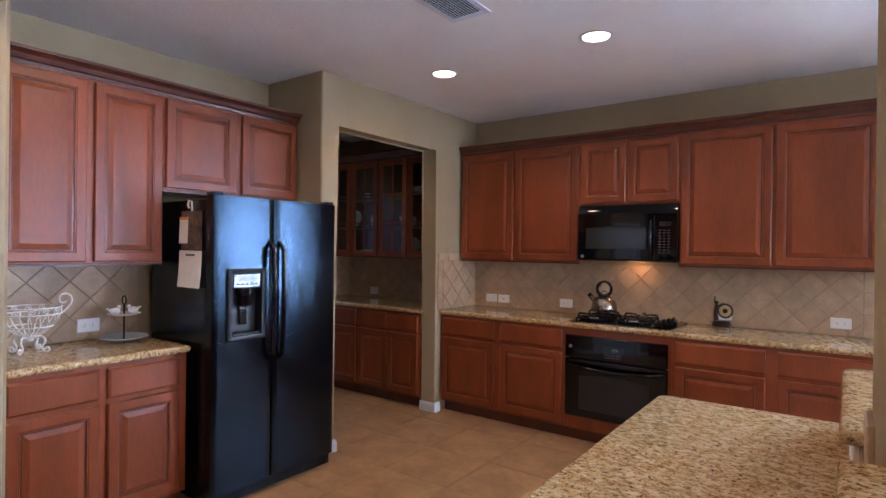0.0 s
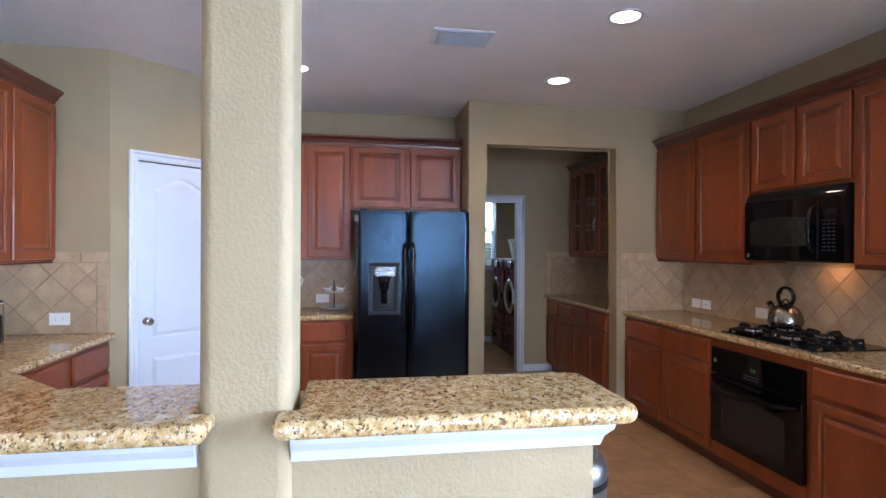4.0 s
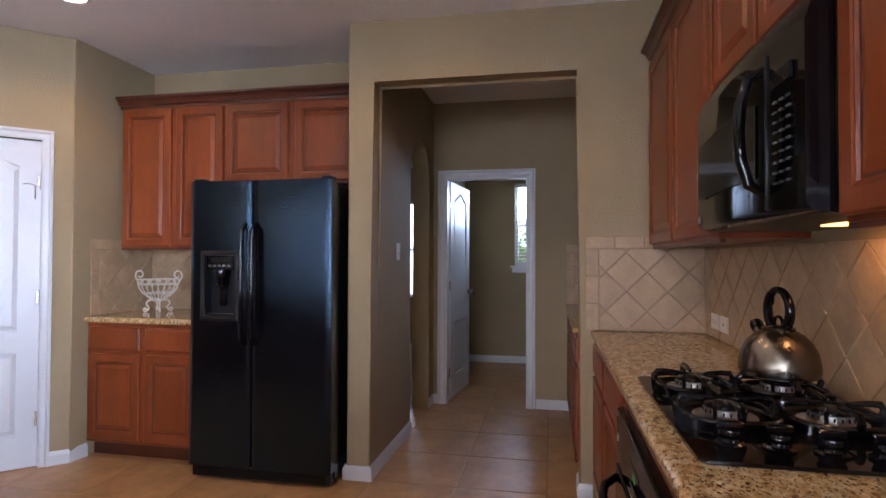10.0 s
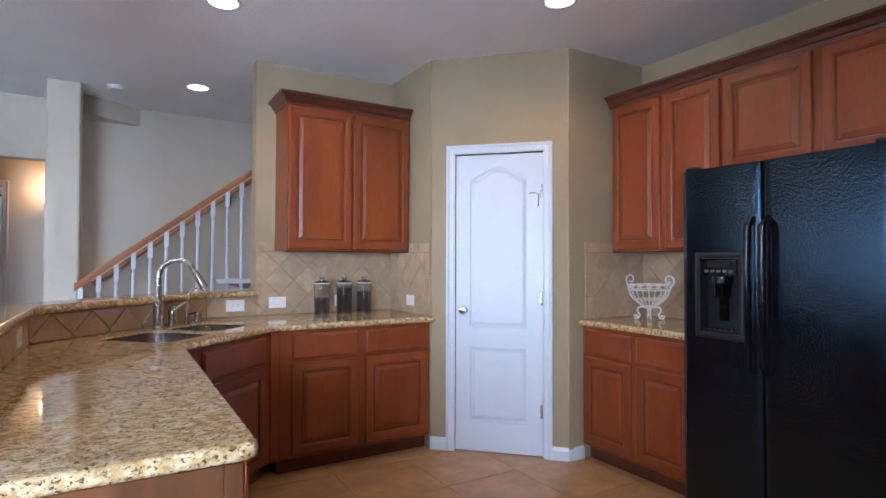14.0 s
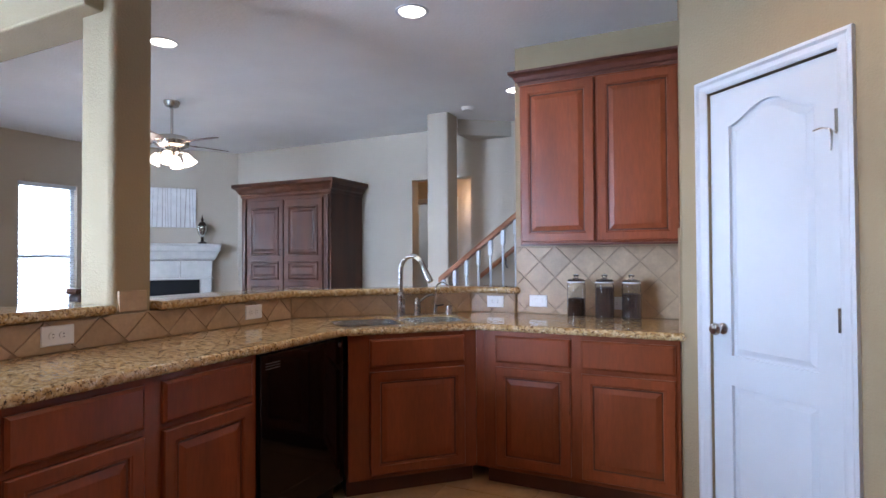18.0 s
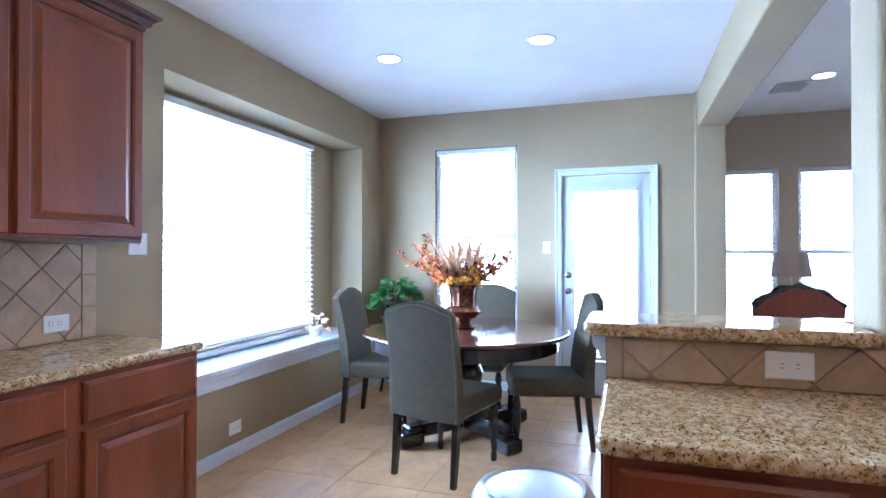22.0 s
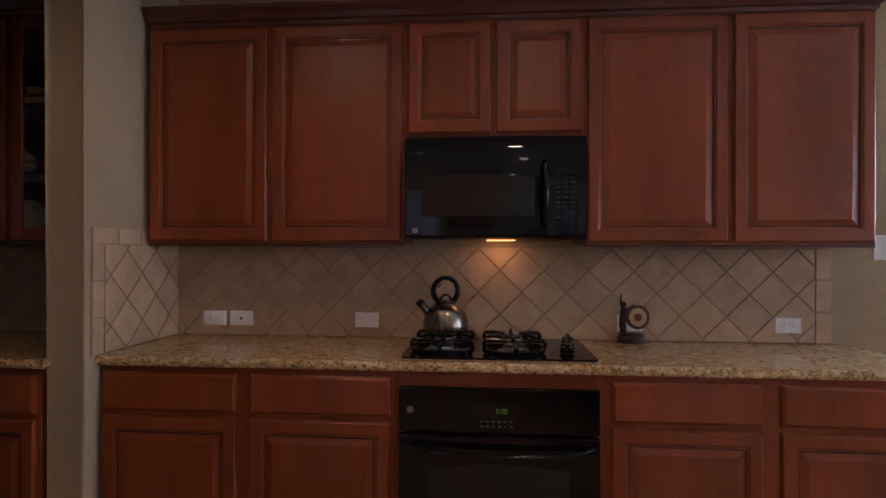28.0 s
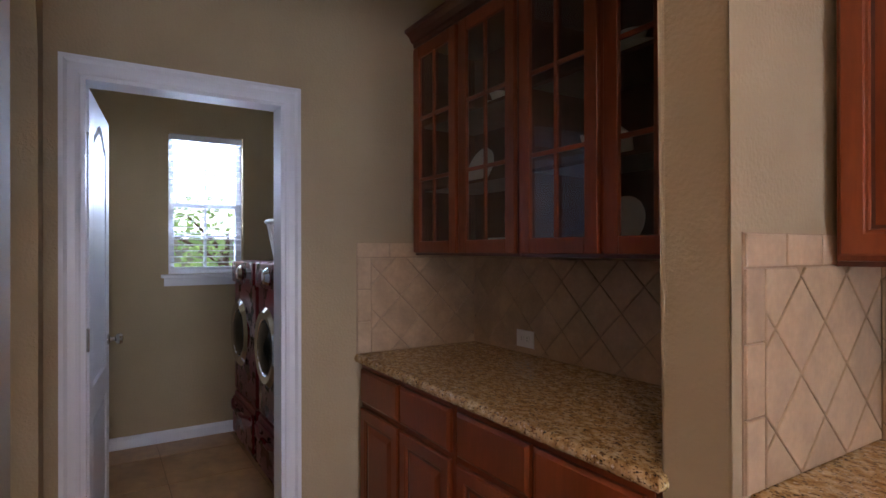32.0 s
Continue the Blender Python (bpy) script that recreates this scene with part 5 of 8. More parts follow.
fau = thing("kitchen_faucet", None, "brushed nickel gooseneck faucet with a pull-down spray head", "faucet")
part("base", lathe([(0.03, 0), (0.03, 0.006), (0.027, 0.009), (0.027, 0.128), (0.0255, 0.13), (0.0, 0.13)], at(0, 0, 0), 24), NICKEL, fau, smooth=True)
part("collar", lathe([(0.0262, 0.13), (0.0262, 0.137), (0.02, 0.15), (0.0165, 0.152), (0.0, 0.152)], at(0, 0, 0), 24), NICKEL, fau, smooth=True)
neck = [at(0, 0, 0.148), at(0, 0, 0.22)] + [at(0.09 * (1 - math.cos(a)) * 0.6, 0.09 * (1 - math.cos(a)) * 0.85, 0.285 + 0.10 * math.sin(a)) for a in [math.pi * k / 20 for k in range(18)]]
part("gooseneck", tube(neck, 0.0148, 14), NICKEL, fau, smooth=True)
end = Vector(neck[-1])
head_dir = (Vector(neck[-1]) - Vector(neck[-2])).normalized()
part("swivel_joint", tube([end - head_dir * 0.004, end + head_dir * 0.012], [0.009, 0.009], 12), CHROME, fau, smooth=True)
head = part("spray_head", tube([end + head_dir * s for s in (0.012, 0.013, 0.03, 0.075, 0.1, 0.101, 0.122, 0.124)], [0.012, 0.0155, 0.0165, 0.021, 0.0235, 0.0225, 0.0225, 0.018], 16), NICKEL, fau, "brushed spray head", smooth=True)
part("spray_button", tube([end + head_dir * 0.045 + Vector((0, 0, 0.016)), end + head_dir * 0.08 + Vector((0, 0, 0.018))], [0.007, 0.007], 8), BLACK_MATTE, head, "black button")
ctl = thing("faucet_handle", None, "brushed nickel single lever beside the faucet", "faucet handle")
part("base", lathe([(0.026, 0), (0.026, 0.005), (0.0235, 0.008), (0.0235, 0.066), (0.0, 0.066)], at(0.11, 0.0, 0), 22), NICKEL, ctl, smooth=True)
part("cap", lathe([(0.022, 0.0665), (0.0225, 0.07), (0.0215, 0.09), (0.016, 0.098), (0.014, 0.112), (0.0, 0.115)], at(0.11, 0.0, 0), 22), NICKEL, ctl, smooth=True)
part("lever", tube([at(0.118, 0.004, 0.085), at(0.14, 0.008, 0.1), at(0.165, 0.013, 0.118), at(0.19, 0.018, 0.13), at(0.21, 0.022, 0.131), at(0.222, 0.024, 0.126)], [0.011, 0.0095, 0.0085, 0.008, 0.008, 0.006], 10), NICKEL, ctl, smooth=True)
flt = thing("filter_tap", None, "slim brushed nickel drinking water tap", "tap")
part("base", lathe([(0.018, 0), (0.018, 0.005), (0.0145, 0.007), (0.0145, 0.045), (0.008, 0.05), (0.0, 0.051)], at(0.235, 0, 0), 16), NICKEL, flt, smooth=True)
curve = [at(0.235, 0, 0.045), at(0.234, 0.0, 0.085), at(0.238, 0.005, 0.125)] + [at(0.27 - 0.036 * math.cos(a), 0.045 - 0.04 * math.cos(a), 0.155 + 0.058 * math.sin(a)) for a in [math.pi * k / 12 for k in range(0, 11)]]
part("spout", tube(curve, 0.006, 10), NICKEL, flt, smooth=True)
part("lever", tube([at(0.235, 0.01, 0.056), at(0.255, 0.02, 0.06), at(0.285, 0.03, 0.064)], [0.006, 0.005, 0.004], 8), BLACK, flt, "black lever")
soap = thing("soap_dispenser", None, "short brushed nickel air gap cap", "soap dispenser")
part("cap", lathe([(0.0215, 0), (0.0215, 0.052), (0.02, 0.056), (0, 0.057)], at(0.33, 0.0, 0), 20), NICKEL, soap, smooth=True)


# ---- wall plates ----
def plate(name, m, w, h, style, label):
    """A wall plate whose local -y faces the room, centred on its origin."""
    ob = thing(name, m, label, "outlet" if style != "switch" else "light switch", "wall plates")
    part("plate", loops(inset_rings(-w / 2, -h / 2, w / 2, h / 2, ((0, 0), (0, -0.003), (0.004, -0.006)))), WHITE_PLASTIC, ob)
    horizontal = w > h
    if style == "duplex":
        for s in (-1, 1):
            c = (s * 0.02, 0) if horizontal else (0, s * 0.02)
            f = part("socket", lathe([(0.0165, 0), (0.0165, 0.003), (0, 0.003)], seg=18), WHITE_PLASTIC, ob)
            f.matrix_basis = pose(c[0], -0.0055, c[1], 90)
            for k in (-1, 1):
                dx, dz = (0.0, k * 0.006) if horizontal else (k * 0.006, 0.0)
                sw_, sh_ = (0.008, 0.0022) if horizontal else (0.0022, 0.008)
                part("slot", box(c[0] + dx - sw_ / 2, -0.0092, c[1] + dz - sh_ / 2, c[0] + dx + sw_ / 2, -0.0080, c[1] + dz + sh_ / 2), BLACK_MATTE, ob)
    elif style == "rocker":
        part("rocker", box(-0.03 if horizontal else -0.016, -0.009, -0.016 if horizontal else -0.03, 0.03 if horizontal else 0.016, -0.005, 0.016 if horizontal else 0.03, 0.002), WHITE_PLASTIC, ob)
    elif style == "switch":
        part("toggle", box(-0.005, -0.016, -0.004, 0.005, -0.005, 0.012, 0.002), WHITE_PLASTIC, ob)
    elif style == "jack":
        part("jack", box(-0.006, -0.0068, -0.006, 0.006, -0.0055, 0.006), BLACK_MATTE, ob)
    return ob


WY = 4.289
for x, st in ((-2.827, "duplex"), (-2.69, "jack"), (-2.057, "duplex"), (-0.80, "rocker"), (-0.086, "duplex")):
    plate("wall_outlet", pose(x, WY, 1.0), 0.118, 0.074, st, "white wall outlet on the tiled backsplash")
plate("light_switch", pose(0.35, 4.299, 1.36), 0.115, 0.115, "switch", "white switch plate beside the dining window")
plate("wall_outlet", pose(1.11, 4.299, 0.185), 0.118, 0.08, "duplex", "white wall outlet below the window seat")
plate("light_switch", pose(3.349, 2.59, 1.37, 0, 0, -90), 0.075, 0.118, "switch", "white switch plate beside the back door")
for y in (1.45, 0.40):
    plate("wall_outlet", pose(-0.041, y, 0.985, 0, 0, -90), 0.125, 0.08, "duplex", "white wall outlet on the tiled bar face")
plate("wall_outlet", pose(-1.075, -0.769, 0.99, 0, 0, 180), 0.12, 0.078, "duplex", "white wall outlet on the tiled half wall")
plate("wall_outlet", pose(-1.365, -0.799, 1.0, 0, 0, 180), 0.12, 0.078, "rocker", "white double switch plate on the backsplash")
plate("wall_outlet", pose(-1.85, -0.799, 1.0, 0, 0, 180), 0.12, 0.078, "duplex", "white wall outlet behind the canisters")
plate("wall_outlet", pose(-2.249, -0.448, 1.009, 0, 0, 90), 0.118, 0.076, "duplex", "white wall outlet beside the pantry")
plate("wall_outlet", pose(-3.629, 1.08, 1.0, 0, 0, 90), 0.118, 0.078, "duplex", "white wall outlet behind the tiered tray")
plate("wall_outlet", pose(-4.38, WY, 0.985), 0.118, 0.078, "duplex", "white wall outlet behind the butler counter")
plate("light_switch", pose(-3.62, 2.456, 1.35, 0, 0, 180), 0.075, 0.118, "switch", "white switch plate in the passage")


# ---- things on the worktops ----
COFFEE = material("coffee_beans", (0.05, 0.021, 0.013), 0.55, vary=0.4, scale=90, bump=0.9, bump_scale=160)
for x, y, h, fill in ((-1.645, -0.66, 0.27, 0.115), (-1.815, -0.665, 0.27, 0.185), (-1.97, -0.665, 0.27, 0.15)):
    jar = thing("glass_canister", pose(x, y, 0.916), "clear glass canister of coffee beans with a glass lid", "canister", "glass canisters")
    part("jar", lathe([(0.0, 0.0), (0.05, 0.0), (0.056, 0.006), (0.056, 0.2), (0.05, 0.212), (0.05, 0.222), (0.046, 0.222), (0.046, 0.21), (0.052, 0.198), (0.052, 0.01), (0.0, 0.008)], seg=28, close=False), JAR_GLASS, jar, smooth=True)
    part("contents", lathe([(0.0, 0.0095), (0.0505, 0.0105), (0.0505, fill), (0.03, fill + 0.006), (0.0, fill + 0.002)], seg=24), COFFEE, jar, "dark roasted beans", smooth=True)
    part("lid", lathe([(0.0, 0.223), (0.05, 0.223), (0.052, 0.23), (0.045, 0.236), (0.02, 0.24), (0.012, 0.248), (0.02, 0.262), (0.0, 0.27)], seg=24), JAR_GLASS, jar, smooth=True)
    part("seal", lathe([(0.0505, 0.215), (0.0525, 0.215), (0.0525, 0.2225), (0.0505, 0.2225)], seg=24), WHITE_PLASTIC, jar)


def ring_points(r, z, n=28, rx=None):
    return [((rx or r) * math.cos(2 * math.pi * k / n), r * math.sin(2 * math.pi * k / n), z) for k in range(n + 1)]


basket = thing("wire_basket", pose(-3.42, 0.73, 0.916, 0, 0, 90), "ornate white scrolled wire basket on a pedestal foot", "basket")


def spiral(cx, cz, r0, r1, a0, a1, n=16):
    return [(cx + (r0 + (r1 - r0) * k / n) * math.cos(radians(a0 + (a1 - a0) * k / n)), 0, cz + (r0 + (r1 - r0) * k / n) * math.sin(radians(a0 + (a1 - a0) * k / n))) for k in range(n + 1)]


for r, z in ((0.136, 0.232), (0.13, 0.198), (0.1, 0.135), (0.044, 0.088)):
    part("hoop", tube(ring_points(r, z), 0.0042, 6, cap=False), ENAMEL_WHITE, basket, smooth=True)
for k in range(20):
    a = 2 * math.pi * k / 20
    part("rib", tube([(r * math.cos(a + tw), r * math.sin(a + tw), z) for r, z, tw in ((0.13, 0.198, 0), (0.122, 0.165, 0.06), (0.1, 0.135, 0.1), (0.066, 0.105, 0.05), (0.044, 0.088, 0))], 0.003, 5), ENAMEL_WHITE, basket, smooth=True)
for k in range(14):
    a = 360 * k / 14
    sc_ = part("rim_scroll", tube(spiral(0, 0, 0.016, 0.004, 200, -330), 0.0028, 5), ENAMEL_WHITE, basket, smooth=True)
    sc_.matrix_basis = pose(0.134 * math.cos(radians(a)), 0.134 * math.sin(radians(a)), 0.215, 0, 0, a + 90)
for s in (-1, 1):
    pts = [(0.128, 0, 0.19), (0.15, 0, 0.196), (0.168, 0, 0.215)] + spiral(0.152, 0.262, 0.04, 0.012, -40, 330, 20)
    part("scroll_handle", tube([(s * x, y, z) for x, y, z in pts], 0.0058, 8), ENAMEL_WHITE, basket, "scrolled side handle", smooth=True)
part("stem", lathe([(0.014, 0.06), (0.022, 0.075), (0.044, 0.086), (0.0, 0.09)], seg=14), ENAMEL_WHITE, basket, smooth=True)
for k in range(4):
    f = part("scroll_foot", tube([(0.012, 0, 0.078), (0.04, 0, 0.082)] + spiral(0.05, 0.06, 0.024, 0.024, 80, -50, 6) + [(0.058, 0, 0.03), (0.066, 0, 0.012)] + spiral(0.082, 0.0185, 0.014, 0.006, 220, 560, 10), 0.0058, 7), ENAMEL_WHITE, basket, smooth=True)
    f.matrix_basis = pose(0, 0, 0, 0, 0, 45 + 90 * k)

tray = thing("tiered_tray", pose(-3.43, 1.19, 0.916), "two-tier serving tray with small white birds and a ring handle", "tray")
PALE_BLUE = material("pale_blue_glaze", (0.42, 0.5, 0.55), 0.2, vary=0.05, coat=0.3)
part("lower_plate", lathe([(0.0, 0.006), (0.05, 0.004), (0.05, 0.0), (0.06, 0.004), (0.12, 0.018), (0.13, 0.026), (0.128, 0.03), (0.115, 0.022), (0.055, 0.011), (0.0, 0.011)], seg=32), PALE_BLUE, tray, smooth=True)
part("post", tube([(0, 0, 0.011), (0, 0, 0.215)], 0.005, 8), BLACK_MATTE, tray)
part("upper_plate", lathe([(0.0, 0.15), (0.06, 0.15), (0.085, 0.158), (0.088, 0.162), (0.058, 0.156), (0.0, 0.156)], seg=28), ENAMEL_WHITE, tray, smooth=True)
part("ring_handle", tube([(0.024 * math.cos(a), 0, 0.237 + 0.024 * math.sin(a)) for a in [2 * math.pi * k / 16 for k in range(17)]], 0.004, 7, cap=False), BLACK_MATTE, tray, smooth=True)
for s in (-1, 1):
    b = bmesh.new()
    bmesh.ops.create_uvsphere(b, u_segments=14, v_segments=10, radius=0.022, matrix=Matrix.Translation((0.0, s * 0.05, 0.176)) @ Matrix.Diagonal((1, 1.3, 0.9, 1)))
    bmesh.ops.create_uvsphere(b, u_segments=10, v_segments=8, radius=0.012, matrix=Matrix.Translation((0.0, s * 0.028, 0.197)))
    tube([(0, s * 0.07, 0.18), (0, s * 0.095, 0.195)], [0.01, 0.004], 7, bm=b)
    part("bird_ornament", b, WHITE_PLASTIC, tray, "small white ceramic bird", smooth=True)

fig = thing("figurine_clock", pose(-0.805, 4.243, 0.916, 0, 0, 0) @ Matrix.Diagonal((0.95, 0.62, 1.0, 1.0)), "small dark bronze figurine with a round clock", "clock")
part("base", lathe([(0.0, 0.0), (0.066, 0.0), (0.07, 0.012), (0.066, 0.03), (0.058, 0.035), (0.062, 0.045), (0.0, 0.048)], seg=24), BRONZE, fig, smooth=True)
cl = part("clock_case", lathe([(0.0, -0.02), (0.05, -0.02), (0.056, -0.012), (0.056, 0.012), (0.05, 0.018), (0.043, 0.016), (0.0, 0.016)], seg=28), BRONZE, fig, smooth=True)
cl.matrix_basis = pose(0.028, -0.01, 0.12, 90)
DIAL = material("tan_dial", (0.4, 0.3, 0.14), 0.5, vary=0.1, scale=30)
dial = part("dial", lathe([(0.0, 0.0165), (0.042, 0.0165), (0.042, 0.018), (0.0, 0.018)], seg=28), DIAL, cl, "tan clock dial")
part("dial_hub", lathe([(0.0, 0.0182), (0.018, 0.0182), (0.018, 0.0188), (0, 0.0188)], seg=20), COPPER, cl)
b = bmesh.new()
tube([(-0.035, 0, 0.045), (-0.042, 0, 0.085), (-0.036, 0, 0.13), (-0.038, 0, 0.165)], [0.016, 0.018, 0.02, 0.01], 10, bm=b)
tube([(-0.038, 0, 0.155), (-0.05, 0, 0.185), (-0.048, 0, 0.225)], [0.008, 0.006, 0.004], 8, bm=b)
tube([(-0.03, 0, 0.15), (-0.005, -0.01, 0.165), (0.015, -0.01, 0.178)], [0.008, 0.006, 0.004], 8, bm=b)
bmesh.ops.create_uvsphere(b, u_segments=12, v_segments=8, radius=0.014, matrix=Matrix.Translation((-0.036, 0, 0.178)))
part("figure", b, BRONZE, fig, "abstract dark bronze figure", smooth=True)

can = thing("trash_can", pose(-0.435, 2.125, 0) @ Matrix.Scale(1.08, 4), "round brushed steel trash can with a black base and domed lid", "trash can")
part("body", lathe([(0.0, 0.03), (0.145, 0.03), (0.148, 0.034), (0.148, 0.575), (0.0, 0.575)], seg=40), STEEL, can, smooth=True)
part("lid", lathe([(0.149, 0.578), (0.153, 0.59), (0.15, 0.625), (0.135, 0.65), (0.12, 0.657), (0.113, 0.652), (0.0, 0.66)], seg=40), STEEL, can, "domed steel lid", smooth=True)
part("collar", lathe([(0.15, 0.56), (0.154, 0.565), (0.154, 0.582), (0.15, 0.586)], seg=40), BLACK_MATTE, can, smooth=True)
part("base", lathe([(0.0, 0.0), (0.15, 0.0), (0.154, 0.008), (0.152, 0.035), (0.0, 0.036)], seg=40), BLACK_MATTE, can, smooth=True)
part("pedal", box(-0.035, -0.195, 0.012, 0.035, -0.14, 0.026, 0.004), BLACK_MATTE, can)


# ---- ceiling fittings ----
def recessed_light(x, y, watts=9, r=0.075, on=True):
    ob = thing("recessed_light", pose(x, y, CEILING), "round white recessed ceiling light, lit", "ceiling light", "recessed lights")
    part("trim_ring", lathe([(r, -0.001), (r + 0.004, -0.006), (r + 0.02, -0.005), (r + 0.022, 0.0), (r, 0.0)], seg=32, close=False), TRIM, ob, smooth=True)
    part("lens", lathe([(0.0, -0.002), (r, -0.002), (r, -0.0005), (0, -0.0005)], seg=32), LAMP_ON, ob, "glowing lens")
    lm = new("recessed_lamp", bpy.data.lights.new("recessed_lamp", "SPOT"))
    lm.data.energy, lm.data.color, lm.data.spot_size, lm.data.spot_blend, lm.data.shadow_soft_size = watts, (1.0, 0.69, 0.4), radians(150), 0.5, 0.06
    lm.matrix_world = pose(x, y, CEILING - 0.02)


for x, y in ((-2.42, 0.96), (-2.37, 2.85), (-1.24, 2.79), (-0.86, 0.0), (-0.93, -1.69), (0.82, 0.33), (1.74, 2.41), (1.75, 3.5), (3.15, 0.41)):
    recessed_light(x, y, 20 if y > 2.7 and x < -1 else 28 if x < -0.5 and y > -0.5 else 6)


def ceiling_vent(x0, y0, x1, y1, along_x):
    ob = thing("ceiling_vent", pose(0, 0, CEILING), "white louvred ceiling air vent", "vent")
    f = bmesh.new()
    for a, lo, b, hi in cut_wall(x0, x1, y0, y1, [(x0 + 0.03, y0 + 0.03, x1 - 0.03, y1 - 0.03)]):
        box(a, lo, -0.008, b, hi, 0.0, bm=f)
    part("vent_frame", f, TRIM, ob)
    part("backing", box(x0 + 0.03, y0 + 0.03, -0.002, x1 - 0.03, y1 - 0.03, -0.0005), PRINT, ob)
    n = 11
    for i in range(n):
        if along_x:
            y = y0 + 0.035 + (y1 - y0 - 0.07) * i / (n - 1)
            s = part("louvre", box(x0 + 0.03, -0.008, -0.001, x1 - 0.03, 0.008, 0.001), TRIM, ob)
            s.matrix_basis = pose(0, y, -0.011, 40)
        else:
            x = x0 + 0.035 + (x1 - x0 - 0.07) * i / (n - 1)
            s = part("louvre", box(-0.008, y0 + 0.03, -0.001, 0.008, y1 - 0.03, 0.001), TRIM, ob)
            s.matrix_basis = pose(x, 0, -0.011, 0, 40)


ceiling_vent(-1.80, 1.80, -1.56, 2.15, False)
ceiling_vent(3.25, 0.45, 3.55, 0.70, True)
for x, y in ((-0.35, -2.0),):
    sd = thing("smoke_detector", pose(x, y, CEILING), "small white round smoke detector on the ceiling", "smoke detector")
    part("base", lathe([(0.0, -0.0005), (0.06, -0.0005), (0.06, -0.012), (0.0, -0.012)], seg=24), WHITE_PLASTIC, sd)
    part("cap", lathe([(0.055, -0.0125), (0.05, -0.03), (0.0, -0.034)], seg=24), WHITE_PLASTIC, sd, smooth=True)


# ---- dining set ----
TC = (2.02, 3.01)
table = thing("dining_table", pose(*TC, 0), "round mahogany pedestal table with a dark polished top", "table")
part("tabletop", lathe([(0.0, 0.722), (0.70, 0.722), (0.735, 0.728), (0.75, 0.742), (0.748, 0.756), (0.735, 0.762), (0.0, 0.762)], seg=72), DARK_WOOD, table, "polished red-brown top", smooth=True)
part("apron", lathe([(0.66, 0.63), (0.672, 0.635), (0.672, 0.7215), (0.64, 0.7215), (0.64, 0.63)], seg=64, close=False), BLACK_WOOD, table, smooth=True)
part("pedestal", lathe([(0.0, 0.14), (0.17, 0.14), (0.17, 0.2), (0.12, 0.24), (0.09, 0.3), (0.12, 0.38), (0.14, 0.45), (0.1, 0.55), (0.08, 0.6), (0.16, 0.66), (0.2, 0.715), (0.0, 0.715)], seg=28), BLACK_WOOD, table, smooth=True)
for k in range(4):
    f = bmesh.new()
    box(0.05, -0.055, 0.055, 0.50, 0.055, 0.14, 0.012, bm=f)
    box(0.38, -0.065, 0.012, 0.56, 0.065, 0.10, 0.012, bm=f)
    box(0.40, -0.05, 0.0, 0.54, 0.05, 0.02, 0.004, bm=f)
    ft = part("pedestal_foot", f, BLACK_WOOD, table)
    ft.matrix_basis = pose(0, 0, 0, 0, 0, 52 + 90 * k)


def soft_box(x0, y0, z0, x1, y1, z1, r, seg=3):
    return box(x0, y0, z0, x1, y1, z1, r, seg=seg)


chair0 = thing("dining_chair", pose(1.39, 2.94, 0, 0, 0, 76), "olive linen dining chair with nailhead trim and dark legs", "chair", "chairs round the table")
part("seat", soft_box(-0.235, -0.27, 0.36, 0.235, 0.22, 0.485, 0.035, 4), FABRIC, chair0, smooth=True)
# camelback with a slight lean
own = bmesh.new()
cols, rowsN = 14, 12
front, rear = [], []
for i in range(cols + 1):
    u = i / cols
    x = -0.235 + 0.47 * u
    topz = 0.985 + 0.055 * math.sin(math.pi * u) ** 1.3 + (0.0 if 0.04 < u < 0.96 else -0.02)
    fcol, rcol = [], []
    for j in range(rowsN + 1):
        v = j / rowsN
        z = 0.36 + (topz - 0.36) * v
        lean = 0.205 + 0.03 * v + 0.10 * max(0, v - 0.25) ** 1.6
        thick = 0.075 - 0.03 * v
        fcol.append(own.verts.new((x, lean + 0.008 * math.cos(math.pi * (u - 0.5)) * 0 , z)))
        rcol.append(own.verts.new((x, lean + thick + 0.012 * math.sin(math.pi * u), z)))
    front.append(fcol)
    rear.append(rcol)
for i in range(cols):
    for j in range(rowsN):
        own.faces.new((front[i][j], front[i + 1][j], front[i + 1][j + 1], front[i][j + 1]))
        own.faces.new((rear[i][j], rear[i][j + 1], rear[i + 1][j + 1], rear[i + 1][j]))
    own.faces.new((front[i][-1], front[i + 1][-1], rear[i + 1][-1], rear[i][-1]))
    own.faces.new((front[i][0], rear[i][0], rear[i + 1][0], front[i + 1][0]))
for j in range(rowsN):
    own.faces.new((front[0][j], front[0][j + 1], rear[0][j + 1], rear[0][j]))
    own.faces.new((front[-1][j], rear[-1][j], rear[-1][j + 1], front[-1][j + 1]))
edge = [e for e in own.edges if len(e.link_faces) == 2 and e.calc_face_angle(0) > 1.0]
bmesh.ops.bevel(own, geom=edge, offset=0.012, segments=2, affect="EDGES", profile=0.5)
back = part("backrest", own, FABRIC, chair0, smooth=True)
nails = bmesh.new()
